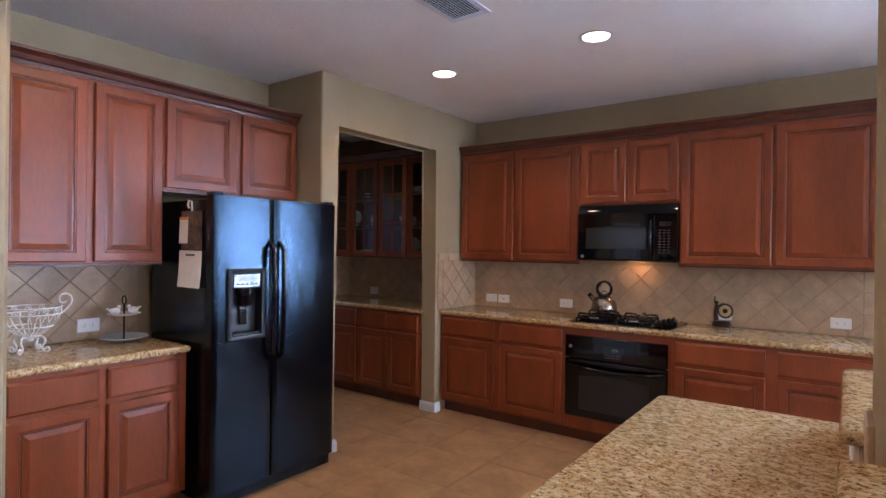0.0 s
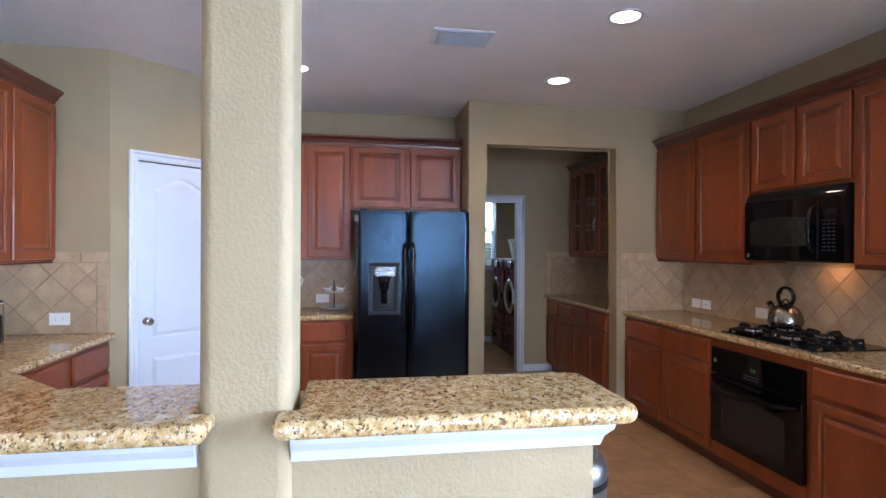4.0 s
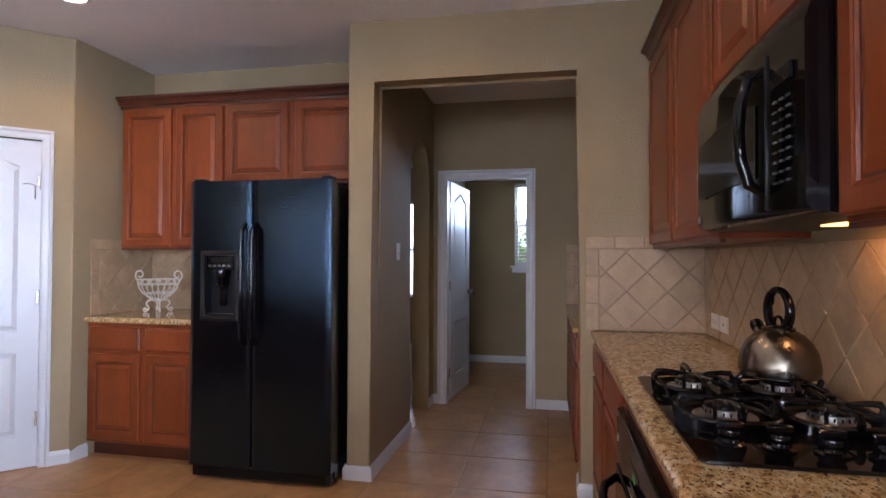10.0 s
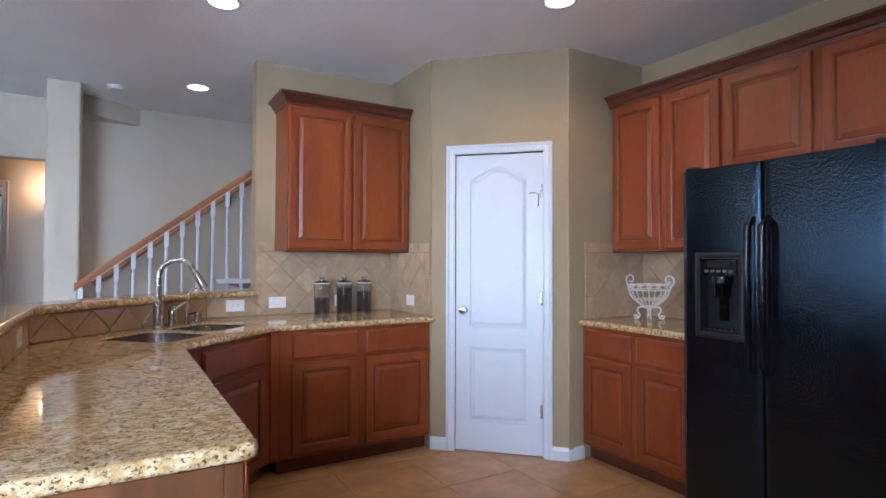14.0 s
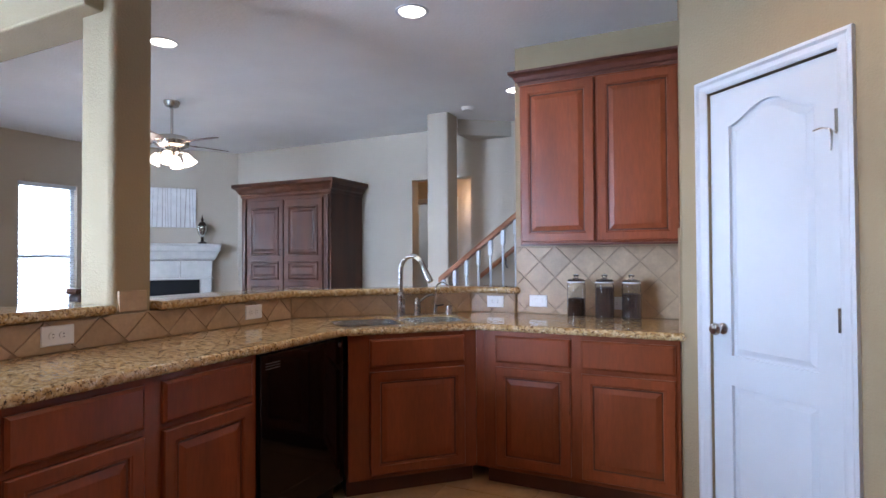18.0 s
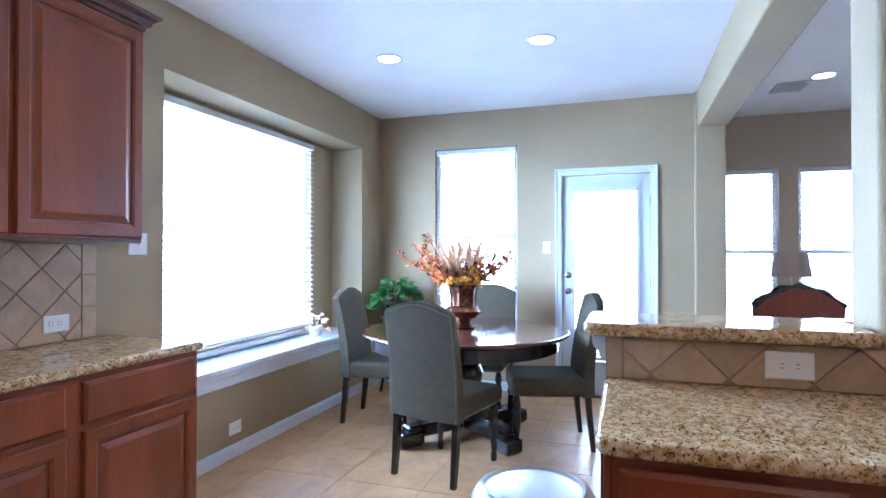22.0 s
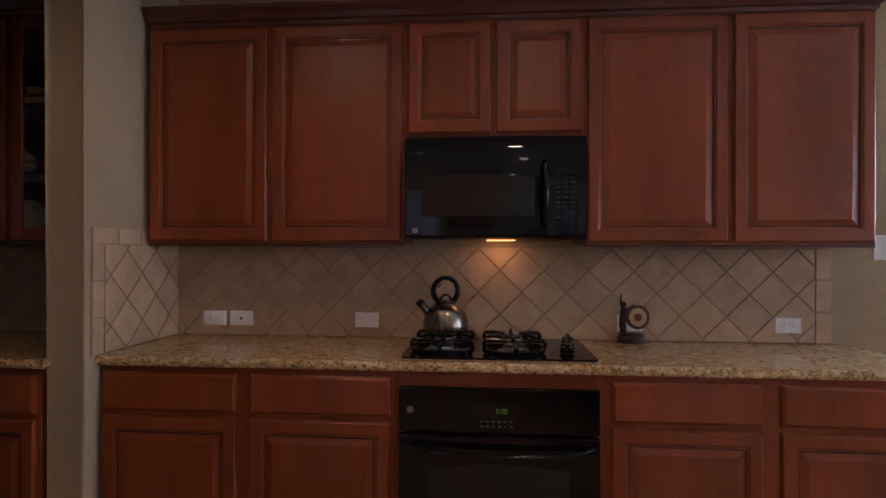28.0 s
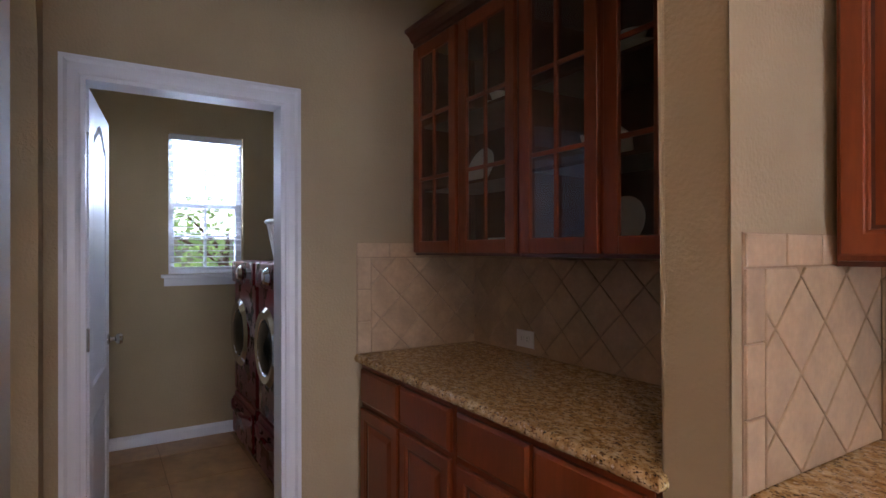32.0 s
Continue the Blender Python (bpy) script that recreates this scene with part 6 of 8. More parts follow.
for i in range(96):
    # nailheads follow the rear edge of the back
    s = i / 95
    if s < 0.36:
        v, u = s / 0.36, 0.0
    elif s > 0.64:
        v, u = (1 - s) / 0.36, 1.0
    else:
        v, u = 1.0, (s - 0.36) / 0.28
    topz = 0.985 + 0.055 * math.sin(math.pi * u) ** 1.3 - 0.018
    z = 0.37 + (topz - 0.37) * v
    y = 0.205 + 0.03 * v + 0.10 * max(0, v - 0.25) ** 1.6 + 0.075 - 0.03 * v + 0.012 * math.sin(math.pi * u)
    x = -0.222 + 0.444 * u
    bmesh.ops.create_icosphere(nails, subdivisions=1, radius=0.0032, matrix=Matrix.Translation((x, y, z)))
tagged(part("nailhead_trim", nails, NAILHEAD, back, "row of small antique nailheads"), kind="stuff")
low = bmesh.new()
for i in range(24):
    bmesh.ops.create_icosphere(low, subdivisions=1, radius=0.0035, matrix=Matrix.Translation((-0.225 + 0.45 * i / 23, -0.268, 0.378)))
    for s in (-1, 1):
        bmesh.ops.create_icosphere(low, subdivisions=1, radius=0.0035, matrix=Matrix.Translation((s * 0.234, -0.255 + 0.45 * i / 23, 0.378)))
tagged(part("nailhead_trim", low, NAILHEAD, chair0), kind="stuff")
for s in (-1, 1):
    part("front_leg", lathe([(0.02, 0.36), (0.024, 0.34), (0.03, 0.30), (0.019, 0.27), (0.026, 0.25), (0.03, 0.2), (0.02, 0.1), (0.014, 0.06), (0.02, 0.045), (0.018, 0.0)][::-1], (s * 0.2, -0.23, 0), 14), BLACK_WOOD, chair0, "turned dark front leg", smooth=True)
    lg = bmesh.new()
    ring = lambda cx, cy, h, z: [(cx - h, cy - h, z), (cx + h, cy - h, z), (cx + h, cy + h, z), (cx - h, cy + h, z)]
    loops([ring(s * 0.205, 0.275, 0.015, 0.0), ring(s * 0.205, 0.255, 0.018, 0.18), ring(s * 0.205, 0.24, 0.02, 0.362)], bm=lg)
    part("back_leg", lg, BLACK_WOOD, chair0)
copy_thing(chair0, pose(2.18, 3.72, 0, 0, 0, 4))
copy_thing(chair0, pose(2.04, 2.42, 0, 0, 0, 196))
copy_thing(chair0, pose(2.70, 3.06, 0, 0, 0, -90))

# autumn arrangement in a fluted copper urn
urn = thing("flower_urn", pose(2.04, 3.03, 0.763), "fluted copper urn holding an autumn flower arrangement", "vase")
n = 64
rings = []
for r, h, fl in ((0.0, 0.0, 0), (0.085, 0.0, 0), (0.09, 0.012, 0), (0.07, 0.03, 0), (0.055, 0.05, 0), (0.065, 0.065, 0), (0.105, 0.085, 0), (0.13, 0.11, 0), (0.135, 0.13, 0), (0.115, 0.155, 0.02), (0.1, 0.17, 0.05), (0.1, 0.24, 0.06), (0.112, 0.3, 0.06), (0.125, 0.32, 0.05), (0.118, 0.318, 0.05), (0.09, 0.25, 0.0)):
    rings.append([(max(r, 0.001) * (1 - fl * abs(math.sin(6 * a))) * math.cos(a), max(r, 0.001) * (1 - fl * abs(math.sin(6 * a))) * math.sin(a), h) for a in [2 * math.pi * k / n for k in range(n)]])
part("urn_body", loops(rings), COPPER, urn, smooth=True)
random.seed(7)
ORANGE = material("orange_leaf", (0.62, 0.2, 0.04), 0.5, vary=0.4, scale=40)
REDLEAF = material("red_leaf", (0.5, 0.09, 0.04), 0.5, vary=0.4, scale=40)
YELLOW = material("yellow_petal", (0.75, 0.4, 0.02), 0.5, vary=0.25, scale=40)
BERRY = material("dark_berry", (0.015, 0.012, 0.02), 0.25, vary=0.2)
WHEAT = material("dry_wheat", (0.42, 0.29, 0.18), 0.7, vary=0.3, scale=30)
leaf_glow_through(WHEAT, (0.34, 0.24, 0.15))
GRASS_BLADE = material("red_brown_grass", (0.2, 0.075, 0.045), 0.6, vary=0.3, scale=30)
PLUME = material("pale_plume", (0.6, 0.47, 0.38), 0.8, vary=0.2, scale=30)
leaf_glow_through(PLUME, (0.5, 0.42, 0.32))
STEM = material("brown_stem", (0.12, 0.06, 0.03), 0.6, vary=0.2)


def leaf(bm, p, d, size, wide=0.5):
    """A small folded leaf at p that points along d."""
    d = d.normalized()
    side = d.cross(Vector((random.uniform(-1, 1), random.uniform(-1, 1), random.uniform(-1, 1)))).normalized()
    up = d.cross(side)
    a, b = p, p + d * size
    m1, m2 = p + d * size * 0.45 + side * size * wide * 0.5 + up * size * 0.12, p + d * size * 0.45 - side * size * wide * 0.5 + up * size * 0.12
    q = p + d * size * 0.5
    vs = [bm.verts.new(x) for x in (a, m1, b, m2, q)]
    for i, j in ((0, 1), (1, 2), (2, 3), (3, 0)):
        bm.faces.new((vs[i], vs[j], vs[4]))


def sprig(length, az, el, bend):
    base = Vector((0.05 * math.cos(az), 0.05 * math.sin(az), 0.30))
    d = Vector((math.cos(az) * math.cos(el), math.sin(az) * math.cos(el), math.sin(el)))
    pts = [base]
    for k in range(7):
        pts.append(pts[-1] + d * length / 7)
        d = (d + Vector((0, 0, bend)) + Vector((random.uniform(-0.12, 0.12), random.uniform(-0.12, 0.12), random.uniform(-0.08, 0.08)))).normalized()
    return pts


stems, orange, red, yellow, berries, wheat = (bmesh.new() for _ in range(6))
sprigs = [(2.0 + random.uniform(-0.6, 0.6), random.uniform(0.32, 0.5), random.uniform(0.35, 1.05)) for _ in range(11)]
sprigs += [(-1.1 + random.uniform(-0.5, 0.5), random.uniform(0.3, 0.45), random.uniform(0.4, 0.85)) for _ in range(7)]
sprigs += [(random.uniform(0, 2 * math.pi), random.uniform(0.13, 0.2), random.uniform(0.6, 1.2)) for _ in range(12)]
for az, length, el in sprigs:
    pts = sprig(length, az, el, 0.03)
    tube(pts, [0.003] * 7 + [0.0015], 5, bm=stems)
    for p in pts[2:]:
        for _ in range(4):
            off = Vector((random.uniform(-1, 1), random.uniform(-1, 1), random.uniform(-0.6, 1)))
            leaf(random.choice((orange, orange, orange, red, yellow)), p + off * 0.018, off, random.uniform(0.026, 0.052), 0.7)
        if random.random() < 0.45:
            for _ in range(3):
                bmesh.ops.create_icosphere(berries, subdivisions=1, radius=0.0065, matrix=Matrix.Translation(p + Vector((random.uniform(-0.02, 0.02), random.uniform(-0.02, 0.02), random.uniform(0, 0.025)))))
for k in range(30):
    az, r = random.uniform(0, 2 * math.pi), random.uniform(0.07, 0.17)
    c = Vector((r * math.cos(az), r * math.sin(az), 0.335 + random.uniform(-0.02, 0.05)))
    out = Vector((math.cos(az), math.sin(az), 0.9)).normalized()
    s1 = out.cross(Vector((0, 0, 1))).normalized()
    s2 = out.cross(s1)
    for j in range(10):
        a = 2 * math.pi * j / 10
        leaf(yellow, c, s1 * math.cos(a) + s2 * math.sin(a) + out * 0.25, 0.036, 0.55)
    bmesh.ops.create_icosphere(berries, subdivisions=1, radius=0.006, matrix=Matrix.Translation(c + out * 0.004))
for k in range(46):
    az, el = random.uniform(0, 2 * math.pi), random.uniform(0.95, 1.5)
    pts = sprig(random.uniform(0.24, 0.36), az, el, 0.0)
    tube(pts[:-1], 0.0018, 4, bm=wheat)
    for p, q in zip(pts[3:], pts[4:]):
        for _ in range(6):
            leaf(wheat, p + (q - p) * random.random(), (q - p).normalized() + Vector((random.uniform(-0.5, 0.5), random.uniform(-0.5, 0.5), 0.4)), 0.055, 0.16)
# red-brown grass blades at the heart of the bunch
blades = bmesh.new()
for k in range(130):
    az, el = random.uniform(0, 2 * math.pi), random.uniform(0.95, 1.5)
    base = Vector((0.06 * math.cos(az), 0.06 * math.sin(az), 0.31))
    leaf(blades, base, Vector((math.cos(az) * math.cos(el), math.sin(az) * math.cos(el), math.sin(el))), random.uniform(0.1, 0.22), 0.03)
# thick feathery plumes among the wheat
plumes = bmesh.new()
for k in range(7):
    az = 2 * math.pi * k / 7 + random.uniform(-0.3, 0.3)
    pts = sprig(random.uniform(0.26, 0.37), az, random.uniform(1.1, 1.45), -0.04)
    tube(pts, 0.002, 4, bm=stems)
    for p, q in zip(pts[3:], pts[4:]):
        for _ in range(26):
            off = Vector((random.uniform(-1, 1), random.uniform(-1, 1), random.uniform(-0.3, 1)))
            leaf(plumes, p + (q - p) * random.random(), (q - p).normalized() + off * 0.55, random.uniform(0.018, 0.028), 0.12)
for nm, b, mt in (("stem", stems, STEM), ("orange_foliage", orange, ORANGE), ("red_foliage", red, REDLEAF), ("yellow_blossom", yellow, YELLOW), ("dark_berry_spray", berries, BERRY), ("dry_wheat", wheat, WHEAT), ("feather_plume", plumes, PLUME), ("grass_blade", blades, GRASS_BLADE)):
    tagged(part(nm, b, mt, urn), kind="stuff")


def potted_plant(m, label, pot_r, pot_h, spread, count, size, mat, pot_mat):
    ob = thing("potted_plant", m, label, "plant")
    part("pot", lathe([(0.0, 0.0), (pot_r * 0.75, 0.0), (pot_r * 0.95, pot_h * 0.9), (pot_r, pot_h * 0.9), (pot_r, pot_h), (pot_r * 0.88, pot_h), (pot_r * 0.85, pot_h * 0.85), (0.0, pot_h * 0.85)], seg=24), pot_mat, ob, smooth=True)
    lf, st = bmesh.new(), bmesh.new()
    for k in range(count):
        az = random.uniform(0, 2 * math.pi)
        r = spread * math.sqrt(random.random())
        h = pot_h + (spread * 0.9) * (1 - (r / spread) ** 2) * random.uniform(0.5, 1.1) - (0.05 if r > spread * 0.8 else 0)
        p = Vector((r * math.cos(az), r * math.sin(az), h))
        if k % 4 == 0:
            tube([(0.02 * math.cos(az), 0.02 * math.sin(az), pot_h * 0.85), (p.x * 0.6, p.y * 0.6, p.z), tuple(p)], 0.0025, 4, bm=st)
        leaf(lf, p, Vector((math.cos(az), math.sin(az), random.uniform(-0.5, 0.4))), size * random.uniform(0.7, 1.2), 0.75)
    tagged(part("leaves", lf, mat, ob), kind="stuff")
    tagged(part("stems", st, STEM, ob), kind="stuff")
    return ob


stand = thing("plant_stand", pose(3.02, 3.98, 0), "dark wooden plant stand in the dining corner", "plant stand")
part("top", lathe([(0.0, 0.70), (0.17, 0.70), (0.175, 0.71), (0.17, 0.72), (0.0, 0.72)], seg=28), BLACK_WOOD, stand, smooth=True)
for k in range(3):
    a = 2 * math.pi * k / 3
    part("leg", tube([(0.12 * math.cos(a), 0.12 * math.sin(a), 0.70), (0.09 * math.cos(a), 0.09 * math.sin(a), 0.35), (0.15 * math.cos(a), 0.15 * math.sin(a), 0.0)], 0.014, 8), BLACK_WOOD, stand, smooth=True)
potted_plant(pose(3.02, 3.98, 0.721), "leafy green plant in a dark pot on a stand", 0.1, 0.14, 0.22, 260, 0.085, LEAF, BLACK_WOOD)
potted_plant(pose(2.32, 4.44, 0.601), "small dried plant in a pale pot on the window seat", 0.06, 0.09, 0.11, 90, 0.04, WHEAT, ENAMEL_WHITE)


# ---- living room ----
arm = thing("armoire", pose(2.60, -2.08, 0, 0, 0, 180), "tall red-brown armoire with panelled doors and a heavy cornice", "armoire")
AW, AD, AH = 1.30, 0.60, 2.06
part("carcass", box(0, 0.0, 0.08, AW, AD, AH, 0.004), ARMOIRE_WOOD, arm)
part("plinth", box(-0.02, -0.02, 0.0, AW + 0.02, AD, 0.10, 0.006), ARMOIRE_WOOD, arm)
prof = [(-0.01, 2.0), (0.0, 2.0), (0.012, 2.02), (0.012, 2.045), (0.03, 2.06), (0.05, 2.10), (0.085, 2.125), (0.085, 2.165), (-0.01, 2.165)]
part("cornice", sweep_profile(prof, [(0, AD), (0, -0.001), (AW, -0.001), (AW, AD)]), ARMOIRE_WOOD, arm, "stepped cornice")
for x0, x1, hx in ((0.10, 0.645, 0.62), (0.655, 1.20, 0.68)):
    d1 = part("door", loops(inset_rings(x0, 0.16, x1, 1.96, ((0, 0), (0, -0.018), (0.004, -0.022)))), ARMOIRE_WOOD, arm)
    for z0, z1 in ((1.33, 1.88), (1.05, 1.26), (0.24, 0.98)):
        part("door_panel", loops(inset_rings(x0 + 0.06, z0, x1 - 0.06, z1, ((0, -0.0225), (0.004, -0.03), (0.018, -0.032), (0.028, -0.0235), (0.05, -0.0235), (0.07, -0.029), (0.075, -0.029))), back=False), ARMOIRE_WOOD, d1)
    part("drop_handle", tube([(hx, -0.024, 1.40), (hx, -0.045, 1.39), (hx, -0.045, 1.33), (hx, -0.04, 1.32)], 0.005, 6), BRONZE, d1)
for x in (0.02, AW - 0.08):
    part("pilaster", box(x, -0.03, 0.11, x + 0.06, 0.0, 1.99, 0.01, seg=2), ARMOIRE_WOOD, arm)

FP = Vector((3.85, -1.995, 0))
ang = math.degrees(math.atan2(-1.39, -1.10))
FIRE = pose(FP.x, FP.y, 0, 0, 0, ang)
fire = thing("fireplace", FIRE, "white cast-stone fireplace surround with a deep mantel", "fireplace")
part("hearth_back", box(-0.41, -0.10, 0.06, 0.41, -0.001, 1.03), BLACK_MATTE, fire, "dark firebox")
for s in (-1, 1):
    part("leg", box(s * 0.42, -0.13, 0.0, s * 0.56, -0.001, 1.03, 0.006), STONE, fire)
for i in range(3):
    x0 = -0.56 + 1.12 * i / 3
    part("lintel_block", box(x0 + 0.002, -0.14, 1.056, x0 + 1.12 / 3 - 0.002, -0.001, 1.27, 0.006), STONE, fire)
part("lower_moulding", box(-0.58, -0.155, 1.031, 0.58, -0.001, 1.055, 0.006), STONE, fire)
prof = [(-0.02, 1.272), (0.0, 1.272), (0.03, 1.30), (0.05, 1.35), (0.07, 1.39), (0.085, 1.40), (0.085, 1.455), (-0.02, 1.455)]
part("mantel_moulding", sweep_profile(prof, [(-0.57, -0.003), (-0.57, -0.14), (0.57, -0.14), (0.57, -0.003)]), STONE, fire)
part("mantel_shelf", box(-0.66, -0.25, 1.456, 0.66, -0.001, 1.49, 0.008), STONE, fire)
pic = thing("birch_painting", FIRE @ pose(-0.37, -0.004, 1.70), "pale canvas painting of birch trunks above the mantel", "painting")
CANVAS = material("birch_canvas", (0.72, 0.7, 0.68), 0.7, vary=0.1, scale=9)
BARK = material("painted_bark", (0.45, 0.40, 0.37), 0.7, vary=0.35, scale=40)
part("canvas", box(0, -0.035, 0, 0.74, 0, 0.50, 0.003), CANVAS, pic)
random.seed(11)
xx = 0.02
while xx < 0.71:
    w_ = random.uniform(0.006, 0.016)
    lean = random.uniform(-0.02, 0.02)
    bmk = bmesh.new()
    vs = [bmk.verts.new(p) for p in ((xx, -0.0362, 0.002), (xx + w_, -0.0362, 0.002), (xx + w_ * 0.7 + lean, -0.0362, 0.498), (xx + lean + w_ * 0.2, -0.0362, 0.498))]
    bmk.faces.new(vs)
    part("painted_trunk", bmk, BARK, pic)
    xx += w_ + random.uniform(0.022, 0.055)
SILVER = material("mercury_glass", (0.55, 0.52, 0.48), 0.15, 0.9, vary=0.15, scale=50)
for u, sc in ((-0.50, 1.0), (-0.33, 0.82), (0.44, 0.95)):
    o = thing("mantel_urn", FIRE @ pose(u, -0.14, 1.491) @ Matrix.Scale(sc, 4), "silver mercury-glass lidded urn on the mantel", "ornament", "mantel ornaments")
    part("foot", lathe([(0.0, 0.0), (0.055, 0.0), (0.055, 0.015), (0.02, 0.03), (0.018, 0.09), (0.0, 0.09)], seg=20), BRONZE, o, smooth=True)
    part("body", lathe([(0.0, 0.09), (0.02, 0.09), (0.05, 0.13), (0.07, 0.19), (0.062, 0.23), (0.05, 0.24), (0.0, 0.24)], seg=24), SILVER, o, smooth=True)
    part("lid", lathe([(0.055, 0.241), (0.058, 0.25), (0.035, 0.285), (0.012, 0.30), (0.02, 0.325), (0.008, 0.355), (0.0, 0.40)], seg=20), BRONZE, o, smooth=True)

fan = thing("ceiling_fan", pose(1.95, -0.62, CEILING), "five-blade ceiling fan with four lit frosted shades", "ceiling fan")
part("canopy", lathe([(0.02, -0.06), (0.055, -0.045), (0.07, -0.01), (0.07, 0.0)], seg=24), NICKEL, fan, smooth=True)
part("downrod", tube([(0, 0, -0.30), (0, 0, -0.05)], 0.012, 10), NICKEL, fan)
part("motor", lathe([(0.0, -0.43), (0.09, -0.425), (0.14, -0.40), (0.15, -0.36), (0.13, -0.32), (0.05, -0.30), (0.0, -0.30)], seg=32), NICKEL, fan, smooth=True)
part("light_fitter", lathe([(0.0, -0.50), (0.05, -0.495), (0.075, -0.46), (0.06, -0.43), (0.0, -0.43)], seg=24), NICKEL, fan, smooth=True)
BLADE = material("walnut_blade", (0.075, 0.035, 0.025), 0.3, vary=0.2, scale=6)
for k in range(5):
    b = bmesh.new()
    out = [(0.18, -0.045), (0.25, -0.058), (0.45, -0.064), (0.51, -0.05), (0.53, 0.0), (0.51, 0.05), (0.45, 0.064), (0.25, 0.058), (0.18, 0.045)]
    prism(out, -0.004, 0.004, bm=b)
    bl = part("blade", b, BLADE, fan)
    bl.matrix_basis = pose(0, 0, -0.375, 0, 0, 38 + 72 * k) @ pose(0, 0, 0, 12)
    part("blade_iron", box(0.1, -0.012, -0.008, 0.24, 0.012, -0.004, 0.002), NICKEL, bl)
for k in range(4):
    a = math.radians(35 + 90 * k)
    c, s = math.cos(a), math.sin(a)
    part("arm", tube([(0.05 * c, 0.05 * s, -0.46), (0.1 * c, 0.1 * s, -0.455), (0.115 * c, 0.115 * s, -0.475)], 0.008, 8), NICKEL, fan, smooth=True)
    sh = part("shade", lathe([(0.02, 0.0), (0.03, -0.015), (0.042, -0.06), (0.06, -0.10), (0.056, -0.10), (0.0, -0.05)], seg=20, close=False), SHADE_ON, fan, "lit frosted glass shade", smooth=True)
    sh.matrix_basis = pose(0.115 * c, 0.115 * s, -0.475) @ Matrix.Rotation(math.radians(28), 4, Vector((-s, c, 0))).inverted()
fl = new("fan_lamp", bpy.data.lights.new("fan_lamp", "POINT"))
fl.data.energy, fl.data.color, fl.data.shadow_soft_size = 9, (1.0, 0.8, 0.58), 0.14
fl.location = (1.95, -0.62, CEILING - 0.66)

# seating and a lamp by the living windows
lampt = thing("side_table", pose(3.95, 0.52, 0), "dark wooden side table by the window", "table")
part("top", box(-0.25, -0.25, 0.60, 0.25, 0.25, 0.635, 0.008), BLACK_WOOD, lampt)
for x in (-0.2, 0.2):
    for y in (-0.2, 0.2):
        part("leg", box(x - 0.02, y - 0.02, 0, x + 0.02, y + 0.02, 0.60), BLACK_WOOD, lampt)
tl = thing("table_lamp", pose(3.95, 0.44, 0.636), "table lamp with a drum shade on a pale base", "lamp")
part("base", lathe([(0.0, 0.0), (0.08, 0.0), (0.08, 0.02), (0.03, 0.04), (0.06, 0.15), (0.07, 0.24), (0.025, 0.34), (0.01, 0.36), (0.01, 0.5), (0.0, 0.5)], seg=24), ENAMEL_WHITE, tl, smooth=True)
SHADE = material("taupe_lamp_shade", (0.45, 0.38, 0.33), 0.8, vary=0.05)
part("shade", lathe([(0.165, 0.47), (0.13, 0.69), (0.127, 0.69), (0.162, 0.47)], seg=36, close=False), SHADE, tl, "taupe drum shade", smooth=True)
SOFA = material("rust_upholstery", (0.22, 0.06, 0.035), 0.75, vary=0.15, scale=20)
LEATHER = material("dark_leather", (0.05, 0.025, 0.018), 0.4, vary=0.2, scale=12)


def armchair(m, label, mat, carved):
    ob = thing("armchair", m, label, "armchair")
    part("seat", soft_box(-0.36, -0.36, 0.2, 0.36, 0.3, 0.46, 0.05), mat, ob, smooth=True)
    for s in (-1, 1):
        part("arm", soft_box(s * 0.36, -0.36, 0.16, s * 0.48, 0.34, 0.66, 0.04), mat, ob, smooth=True)
    for x in (-0.4, 0.4):
        for y in (-0.3, 0.3):
            part("leg", lathe([(0.02, 0), (0.03, 0.1), (0.03, 0.2), (0.0, 0.2)], (x, y, 0), 12), BLACK_WOOD, ob)
    if carved:
        pts = [(-0.36 + 0.72 * i / 20, 0.84 + 0.17 * math.sin(math.pi * i / 20) ** 0.8) for i in range(21)]
        b = bmesh.new()
        out = [(x, z) for x, z in pts]
        outline = [(-0.34, 0.4)] + out + [(0.34, 0.4)]
        va = [b.verts.new((x, 0.28, z)) for x, z in outline]
        vb = [b.verts.new((x, 0.38, z)) for x, z in outline]
        b.faces.new(va)
        b.faces.new(vb[::-1])
        for i in range(len(outline)):
            j = (i + 1) % len(outline)
            b.faces.new((va[i], va[j], vb[j], vb[i]))
        part("backrest", b, mat, ob)
        part("carved_crest", tube([(x, 0.33, z) for x, z in pts], [0.042 + 0.012 * math.sin(i * 1.3) for i in range(21)], 8), BLACK_WOOD, ob, "dark carved crest rail", smooth=True)
    else:
        part("backrest", soft_box(-0.31, 0.24, 0.3, 0.31, 0.36, 0.99, 0.04), mat, ob, smooth=True)
        part("top_rail", box(-0.33, 0.26, 0.985, 0.33, 0.36, 1.03, 0.012, seg=2), ARMOIRE_WOOD, ob)
    return ob


armchair(pose(3.35, 0.39, 0, 0, 0, -78), "upholstered armchair with a dark carved crest in the living room", SOFA, True)
armchair(pose(2.55, -0.62, 0, 0, 0, -65), "dark leather armchair with a wooden top rail", LEATHER, False)

